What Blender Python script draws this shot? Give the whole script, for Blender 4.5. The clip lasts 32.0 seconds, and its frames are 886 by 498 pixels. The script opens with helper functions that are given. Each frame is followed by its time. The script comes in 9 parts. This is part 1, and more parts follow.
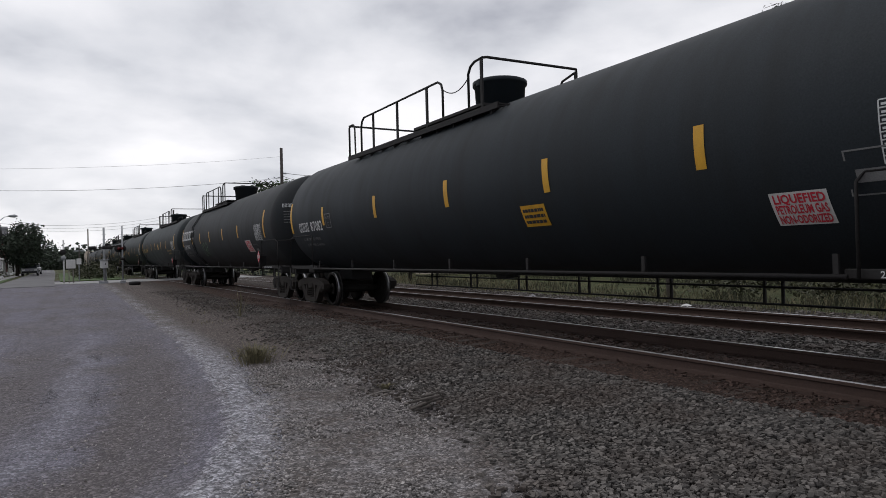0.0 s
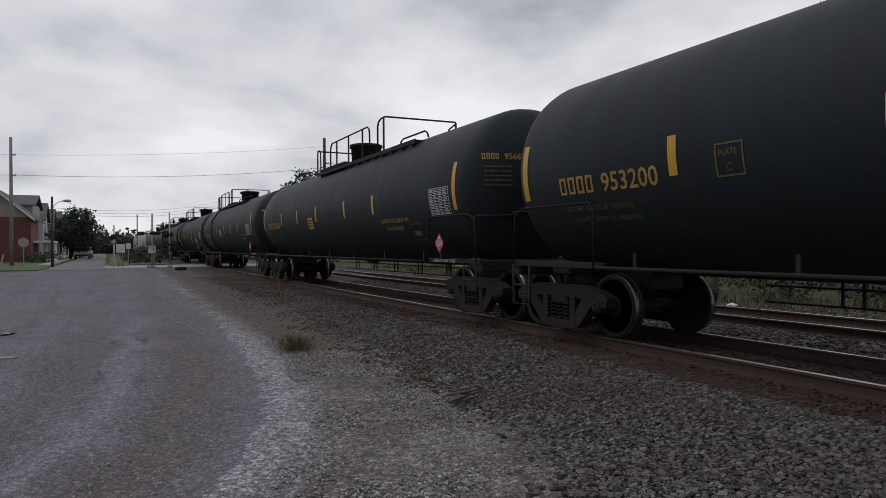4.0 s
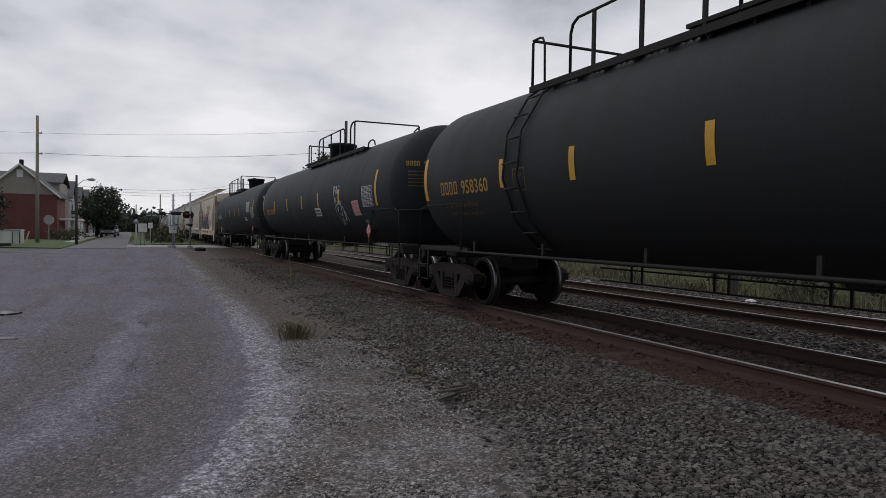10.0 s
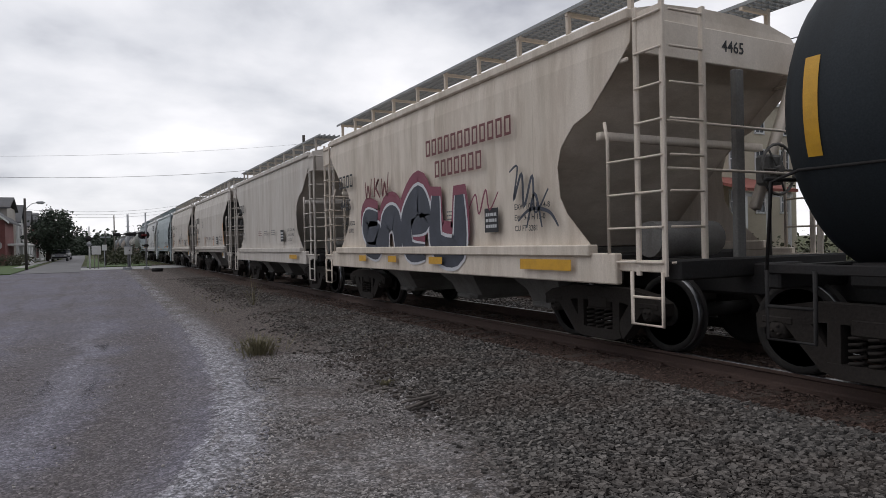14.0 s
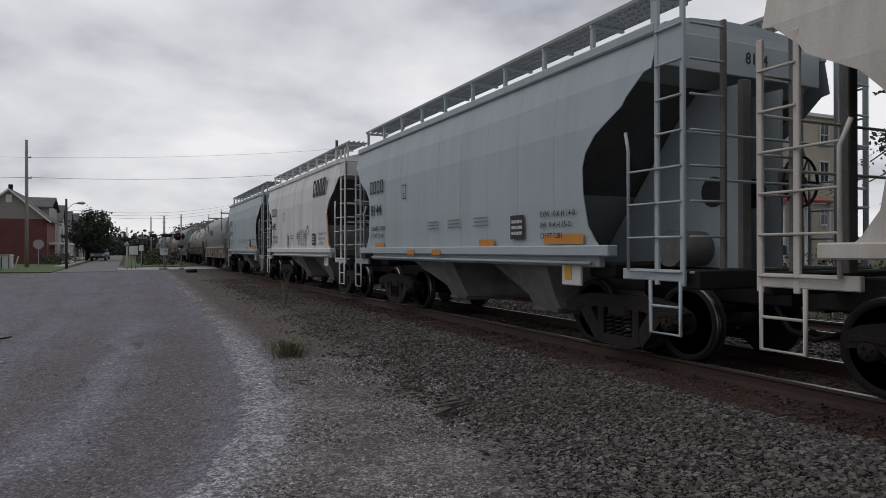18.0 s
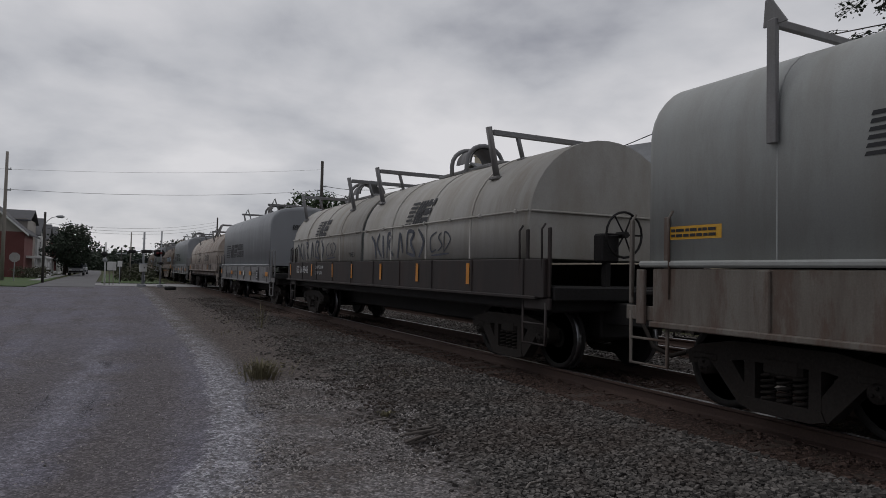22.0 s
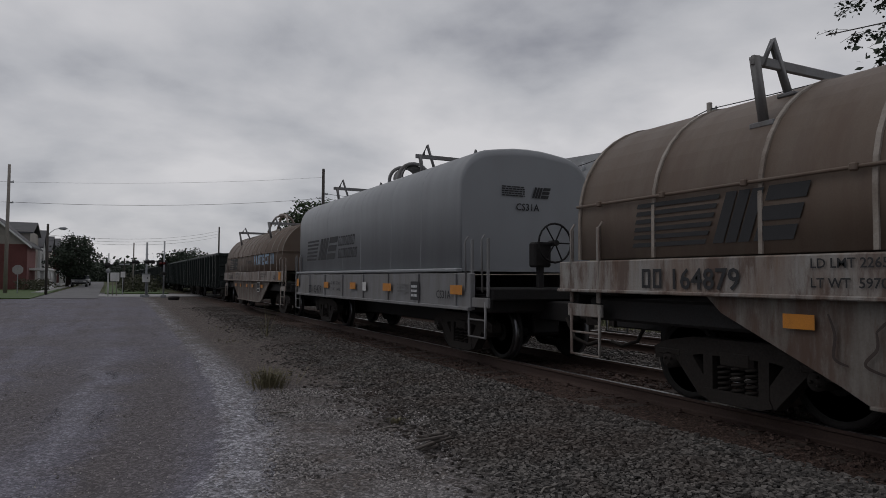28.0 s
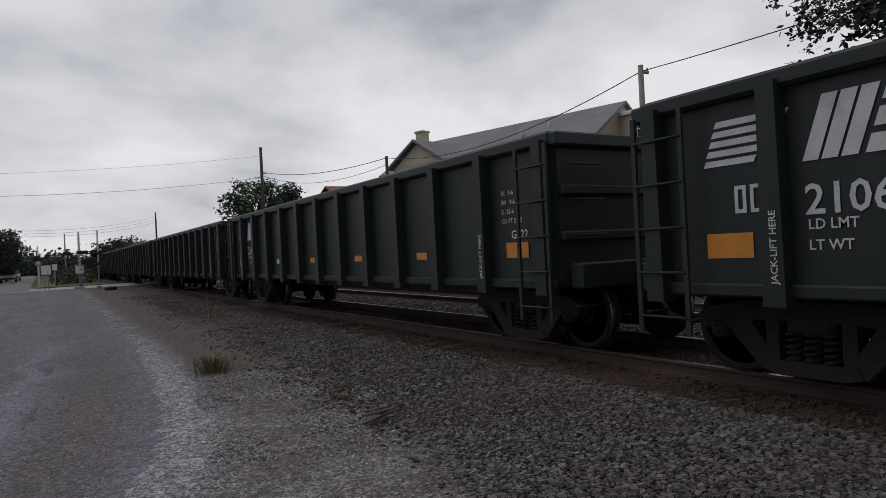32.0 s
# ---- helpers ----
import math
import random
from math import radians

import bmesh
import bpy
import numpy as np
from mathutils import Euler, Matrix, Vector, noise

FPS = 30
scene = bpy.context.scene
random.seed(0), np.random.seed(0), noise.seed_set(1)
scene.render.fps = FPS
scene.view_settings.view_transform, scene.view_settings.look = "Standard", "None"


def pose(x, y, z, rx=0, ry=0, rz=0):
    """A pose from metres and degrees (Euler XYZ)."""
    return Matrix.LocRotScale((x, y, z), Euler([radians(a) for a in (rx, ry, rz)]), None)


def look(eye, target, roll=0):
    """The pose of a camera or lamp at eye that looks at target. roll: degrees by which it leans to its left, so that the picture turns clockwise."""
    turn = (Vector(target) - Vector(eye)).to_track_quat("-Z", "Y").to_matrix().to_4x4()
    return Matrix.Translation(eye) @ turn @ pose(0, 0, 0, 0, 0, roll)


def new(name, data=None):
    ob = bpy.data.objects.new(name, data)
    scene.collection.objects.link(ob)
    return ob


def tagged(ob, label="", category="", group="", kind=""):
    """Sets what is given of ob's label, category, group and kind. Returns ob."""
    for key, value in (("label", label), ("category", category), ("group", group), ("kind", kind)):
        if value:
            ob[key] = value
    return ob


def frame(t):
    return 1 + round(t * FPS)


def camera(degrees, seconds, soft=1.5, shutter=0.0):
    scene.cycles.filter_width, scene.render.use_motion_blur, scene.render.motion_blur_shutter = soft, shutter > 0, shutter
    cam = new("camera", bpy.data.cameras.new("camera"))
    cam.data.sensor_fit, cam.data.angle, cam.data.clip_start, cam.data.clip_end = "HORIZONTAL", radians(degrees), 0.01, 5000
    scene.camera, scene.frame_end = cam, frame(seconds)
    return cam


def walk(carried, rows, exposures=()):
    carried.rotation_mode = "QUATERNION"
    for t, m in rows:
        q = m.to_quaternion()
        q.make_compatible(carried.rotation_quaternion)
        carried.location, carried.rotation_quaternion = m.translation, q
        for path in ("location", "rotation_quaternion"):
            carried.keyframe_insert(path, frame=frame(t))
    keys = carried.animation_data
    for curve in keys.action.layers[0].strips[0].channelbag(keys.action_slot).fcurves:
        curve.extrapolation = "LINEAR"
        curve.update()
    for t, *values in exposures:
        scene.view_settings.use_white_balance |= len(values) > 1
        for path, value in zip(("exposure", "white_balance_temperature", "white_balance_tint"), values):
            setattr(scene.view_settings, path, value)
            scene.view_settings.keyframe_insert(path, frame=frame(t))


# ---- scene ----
PATH_ROWS = [
    (0, -0.310, -0.176, 1.635, -30.030, 0.454, 1.518),
    (0.5, -0.297, -0.146, 1.632, -28.809, -0.266, 0.428),
    (1, -0.317, -0.135, 1.640, -28.083, -0.126, 0.248),
    (1.5, -0.314, -0.135, 1.637, -28.445, 0.008, -0.881),
    (2, -0.322, -0.135, 1.636, -27.865, 0.305, -1.543),
    (2.5, -0.309, -0.150, 1.645, -27.176, 0.083, -1.204),
    (3, -0.334, -0.154, 1.648, -27.705, -0.544, -0.450),
    (3.5, -0.315, -0.136, 1.646, -27.433, -0.245, -0.164),
    (5.5, -0.268, -0.063, 1.621, -24.246, 0.164, 1.467),
    (6, -0.197, -0.028, 1.659, -25.332, 1.451, 1.118),
    (6.5, 0.004, -0.026, 1.695, -23.070, 1.420, -1.191),
    (7, 0.092, -0.024, 1.704, -21.833, 0.630, -0.760),
    (7.5, 0.088, -0.022, 1.695, -21.374, 0.620, 0.400),
    (8, 0.066, -0.006, 1.697, -23.658, 1.246, 1.144),
    (8.5, 0.073, -0.005, 1.683, -23.399, 1.495, 0.965),
    (9, 0.066, 0.013, 1.699, -24.549, 1.446, -1.219),
    (9.5, 0.078, 0.006, 1.699, -23.801, 0.014, -1.345),
    (10, 0.090, -0.000, 1.708, -24.665, -1.486, -0.916),
    (10.5, 0.085, -0.010, 1.711, -23.434, -2.020, -0.964),
    (11, 0.081, -0.011, 1.705, -23.944, -2.645, -0.236),
    (11.5, 0.093, -0.018, 1.703, -25.376, -2.078, -0.347),
    (12, 0.098, -0.019, 1.691, -25.517, -1.999, 0.781),
    (12.5, 0.088, -0.010, 1.692, -25.959, -1.643, 2.429),
    (13, 0.087, -0.017, 1.690, -27.249, -0.643, 2.327),
    (13.5, 0.076, -0.009, 1.684, -27.754, -0.524, 1.370),
    (14, 0.088, 0.005, 1.675, -27.908, -0.566, 1.211),
    (14.5, 0.077, 0.005, 1.664, -27.436, 0.081, 1.070),
    (16.5, 0.066, 0.019, 1.666, -26.959, 0.502, -0.078),
    (17, 0.075, 0.019, 1.674, -26.334, 0.195, 0.144),
    (17.5, 0.085, 0.016, 1.679, -25.721, 0.062, 0.918),
    (18, 0.091, 0.022, 1.664, -25.331, 0.025, 0.164),
    (18.5, 0.126, 0.018, 1.661, -24.812, -0.536, 0.913),
    (19, 0.122, 0.046, 1.657, -24.905, -0.725, 0.996),
    (19.5, 0.086, 0.115, 1.663, -25.634, 1.381, 1.728),
    (20, 0.054, 0.143, 1.679, -23.912, 0.334, 1.356),
    (20.5, 0.103, 0.097, 1.678, -22.179, 1.673, 0.945),
    (21, 0.124, 0.075, 1.683, -21.777, 0.815, 0.123),
    (21.5, 0.145, 0.039, 1.693, -20.865, 0.400, -2.133),
    (22, 0.187, 0.040, 1.682, -26.737, 2.062, -1.295),
    (22.5, 0.189, 0.057, 1.677, -29.707, 2.931, 0.224),
    (23, 0.218, 0.081, 1.690, -31.314, 2.845, -0.817),
    (23.5, 0.134, 0.094, 1.671, -33.299, 3.211, -0.406),
    (24, 0.208, 0.058, 1.690, -28.470, 4.820, -1.346),
    (24.5, 0.244, 0.013, 1.680, -24.442, 5.016, -0.864),
    (25, 0.234, 0.013, 1.677, -24.960, 4.339, 0.490),
    (25.5, 0.201, 0.015, 1.667, -24.831, 4.133, 0.408),
    (27.5, 0.106, 0.061, 1.697, -26.500, 2.978, -0.492),
    (28, 0.129, 0.073, 1.680, -26.565, 2.541, -0.371),
    (28.5, 0.221, 0.043, 1.673, -27.251, 2.180, -1.042),
    (29, 0.245, 0.040, 1.675, -28.602, 1.427, -0.163),
    (29.5, 0.319, 0.019, 1.670, -36.553, 3.074, 3.405),
    (30, 0.332, 0.051, 1.695, -37.647, 2.099, 0.662),
    (30.5, 0.327, 0.065, 1.662, -35.119, 0.764, 0.080),
    (31, 0.298, 0.053, 1.682, -34.759, -0.263, 0.803),
    (31.5, 0.270, 0.023, 1.663, -30.645, 1.353, 2.142),
    (32, 0.229, 0.065, 1.668, -31.089, 0.091, 2.847),
]
cam = camera(67.27, 32.0, soft=0.7)
walk(cam, [(t, pose(x, y, z, 90 + pitch, roll, yaw)) for t, x, y, z, yaw, pitch, roll in PATH_ROWS],
     exposures=[(0.0, 0.12), (3.0, -0.02), (6.0, -0.2), (9.5, -0.16), (11.5, 0.14), (14.3, 0.18), (17.0, -0.05), (20.0, -0.25), (22.0, -0.46), (24.2, -0.40), (25.0, -0.66), (28.0, -0.60), (29.4, -0.38), (31.0, -0.25), (32.0, -0.25)])

# ---- plan, metres ----
XN, XF, ZR = 6.98, 11.06, 0.31     # track centres and railhead height
SPEED = 12.08                       # the train's speed towards -y

# ---- light ----
SUN_EL, SUN_ROT = radians(60), radians(290)
world = bpy.data.worlds.new("overcast")
scene.world = world
world.use_nodes = True


def build_sky():
    nt = world.node_tree
    n, l = nt.nodes, nt.links
    bg = n["Background"]
    sky = n.new("ShaderNodeTexSky")
    sky.sky_type, sky.sun_disc = "NISHITA", False
    sky.sun_elevation, sky.sun_rotation = SUN_EL, SUN_ROT
    co = n.new("ShaderNodeTexCoord")
    sep = n.new("ShaderNodeSeparateXYZ")
    l.new(co.outputs["Generated"], sep.inputs[0])
    den = n.new("ShaderNodeMath"); den.operation = "ADD"; den.inputs[1].default_value = 0.32
    ab = n.new("ShaderNodeMath"); ab.operation = "ABSOLUTE"
    l.new(sep.outputs[2], ab.inputs[0]); l.new(ab.outputs[0], den.inputs[0])
    dx = n.new("ShaderNodeMath"); dx.operation = "DIVIDE"
    dy = n.new("ShaderNodeMath"); dy.operation = "DIVIDE"
    l.new(sep.outputs[0], dx.inputs[0]); l.new(den.outputs[0], dx.inputs[1])
    l.new(sep.outputs[1], dy.inputs[0]); l.new(den.outputs[0], dy.inputs[1])
    comb = n.new("ShaderNodeCombineXYZ")
    l.new(dx.outputs[0], comb.inputs[0]); l.new(dy.outputs[0], comb.inputs[1])
    big = n.new("ShaderNodeTexNoise")
    big.inputs["Scale"].default_value, big.inputs["Detail"].default_value = 1.35, 8
    big.inputs["Roughness"].default_value, big.inputs["Distortion"].default_value = 0.5, 0.12
    l.new(comb.outputs[0], big.inputs["Vector"])
    ramp = n.new("ShaderNodeValToRGB")
    e = ramp.color_ramp.elements
    e[0].position, e[0].color = 0.36, (0.37, 0.38, 0.43, 1)
    e[1].position, e[1].color = 0.64, (0.912, 0.90, 0.925, 1)
    mid = e.new(0.47); mid.color = (0.632, 0.64, 0.68, 1)
    tilt = n.new("ShaderNodeMath"); tilt.operation = "MULTIPLY_ADD"
    tilt.inputs[1].default_value = 0.10       # thinner, brighter cloud over the railway and ahead
    ahead = n.new("ShaderNodeMath"); ahead.operation = "MULTIPLY_ADD"
    ahead.inputs[1].default_value, ahead.inputs[2].default_value = 0.10, -0.065
    fold = n.new("ShaderNodeMath"); fold.operation = "ADD"
    l.new(sep.outputs[1], ahead.inputs[0]); l.new(ahead.outputs[0], fold.inputs[0]); l.new(big.outputs["Fac"], fold.inputs[1])
    l.new(sep.outputs[0], tilt.inputs[0]); l.new(fold.outputs[0], tilt.inputs[2])
    l.new(tilt.outputs[0], ramp.inputs[0])
    gain = n.new("ShaderNodeVectorMath"); gain.operation = "SCALE"
    gain.inputs["Scale"].default_value = CLOUD_GAIN / SKY_STRENGTH
    l.new(ramp.outputs[0], gain.inputs[0])
    mix = n.new("ShaderNodeMix"); mix.data_type = "RGBA"; mix.inputs["Factor"].default_value = 0.94
    l.new(sky.outputs[0], mix.inputs["A"]); l.new(gain.outputs[0], mix.inputs["B"])
    l.new(mix.outputs["Result"], bg.inputs["Color"])
    bg.inputs["Strength"].default_value = SKY_STRENGTH


SKY_STRENGTH, CLOUD_GAIN = 0.1, 1.06
build_sky()
sun = new("sun", bpy.data.lights.new("sun", "SUN"))
sun.data.energy, sun.data.angle, sun.data.color = 0.55, radians(40), (1.0, 0.98, 0.96)
sun.matrix_world = look((0, 0, 50), (-30 * math.sin(SUN_ROT), -30 * math.cos(SUN_ROT), 50 - 30 * math.tan(SUN_EL)))

# ---- materials ----


def material(name, base, rough=0.6, metal=0.0, grain=30.0, amount=0.18, stain=2.0, stain_amount=0.15, stain_color=None,
             bump=0.15, coat=0.0, rand=0.0, streak=False, rust=0.0, rust_color=(0.085, 0.042, 0.026)):
    """A painted, rusted or earthy surface: fine grain, broad stains and relief, in metres of the thing's own space."""
    m = bpy.data.materials.new(name)
    m.use_nodes = True
    nt = m.node_tree
    n, l = nt.nodes, nt.links
    b = n["Principled BSDF"]
    co = n.new("ShaderNodeTexCoord")
    out = co.outputs["Object"]
    fine = n.new("ShaderNodeTexNoise")
    fine.inputs["Scale"].default_value, fine.inputs["Detail"].default_value = grain, 4
    l.new(out, fine.inputs["Vector"])
    broad = n.new("ShaderNodeTexNoise")
    broad.inputs["Scale"].default_value, broad.inputs["Detail"].default_value = stain, 5
    broad.inputs["Roughness"].default_value = 0.65
    if streak:
        mp = n.new("ShaderNodeMapping"); mp.inputs["Scale"].default_value = (1, 2.6, 0.35)
        l.new(out, mp.inputs["Vector"]); l.new(mp.outputs[0], broad.inputs["Vector"])
    else:
        l.new(out, broad.inputs["Vector"])
    hsv = n.new("ShaderNodeHueSaturation")
    hsv.inputs["Color"].default_value = (*base, 1)
    mr = n.new("ShaderNodeMapRange")
    mr.inputs["From Min"].default_value, mr.inputs["From Max"].default_value = 0.25, 0.75
    mr.inputs["To Min"].default_value, mr.inputs["To Max"].default_value = 1 - amount, 1 + amount
    l.new(fine.outputs["Fac"], mr.inputs["Value"])
    val = mr.outputs[0]
    if rand:
        oi = n.new("ShaderNodeObjectInfo")
        m2 = n.new("ShaderNodeMapRange")
        m2.inputs["To Min"].default_value, m2.inputs["To Max"].default_value = 1 - rand, 1 + rand
        l.new(oi.outputs["Random"], m2.inputs["Value"])
        mu = n.new("ShaderNodeMath"); mu.operation = "MULTIPLY"
        l.new(val, mu.inputs[0]); l.new(m2.outputs[0], mu.inputs[1])
        val = mu.outputs[0]
    l.new(val, hsv.inputs["Value"])
    mx = n.new("ShaderNodeMix"); mx.data_type = "RGBA"
    fac = n.new("ShaderNodeMapRange")
    fac.inputs["From Min"].default_value, fac.inputs["From Max"].default_value = 0.42, 0.72
    fac.inputs["To Max"].default_value = stain_amount
    l.new(broad.outputs["Fac"], fac.inputs["Value"])
    l.new(fac.outputs[0], mx.inputs["Factor"])
    l.new(hsv.outputs[0], mx.inputs["A"])
    mx.inputs["B"].default_value = (*(stain_color or tuple(c * 0.45 for c in base)), 1)
    tone = mx.outputs["Result"]
    if rust:
        rm = n.new("ShaderNodeMapping"); rm.inputs["Scale"].default_value = (1, 3.4, 0.8)
        rn = n.new("ShaderNodeTexNoise")
        rn.inputs["Scale"].default_value, rn.inputs["Detail"].default_value, rn.inputs["Roughness"].default_value = 1.1, 9, 0.72
        l.new(out, rm.inputs["Vector"]); l.new(rm.outputs[0], rn.inputs["Vector"])
        rf = n.new("ShaderNodeMapRange"); rf.interpolation_type = "SMOOTHSTEP"
        rf.inputs["From Min"].default_value, rf.inputs["From Max"].default_value, rf.inputs["To Max"].default_value = 0.45, 0.60, rust
        l.new(rn.outputs["Fac"], rf.inputs["Value"])
        rx = n.new("ShaderNodeMix"); rx.data_type = "RGBA"
        l.new(rf.outputs[0], rx.inputs["Factor"]); l.new(tone, rx.inputs["A"])
        rx.inputs["B"].default_value = (*rust_color, 1)
        tone = rx.outputs["Result"]
    l.new(tone, b.inputs["Base Color"])
    ro = n.new("ShaderNodeMapRange")
    ro.inputs["To Min"].default_value, ro.inputs["To Max"].default_value = max(0.03, rough - 0.1), min(1, rough + 0.1)
    l.new(broad.outputs["Fac"], ro.inputs["Value"]); l.new(ro.outputs[0], b.inputs["Roughness"])
    b.inputs["Metallic"].default_value = metal
    b.inputs["Coat Weight"].default_value = coat
    if bump:
        bp = n.new("ShaderNodeBump")
        bp.inputs["Strength"].default_value, bp.inputs["Distance"].default_value = bump, 0.01
        l.new(fine.outputs["Fac"], bp.inputs["Height"]); l.new(bp.outputs[0], b.inputs["Normal"])
    return m


def glowing(name, color, strength):
    m = bpy.data.materials.new(name)
    m.use_nodes = True
    b = m.node_tree.nodes["Principled BSDF"]
    b.inputs["Base Color"].default_value = (*color, 1)
    b.inputs["Emission Color"].default_value = (*color, 1)
    b.inputs["Emission Strength"].default_value = strength
    return m


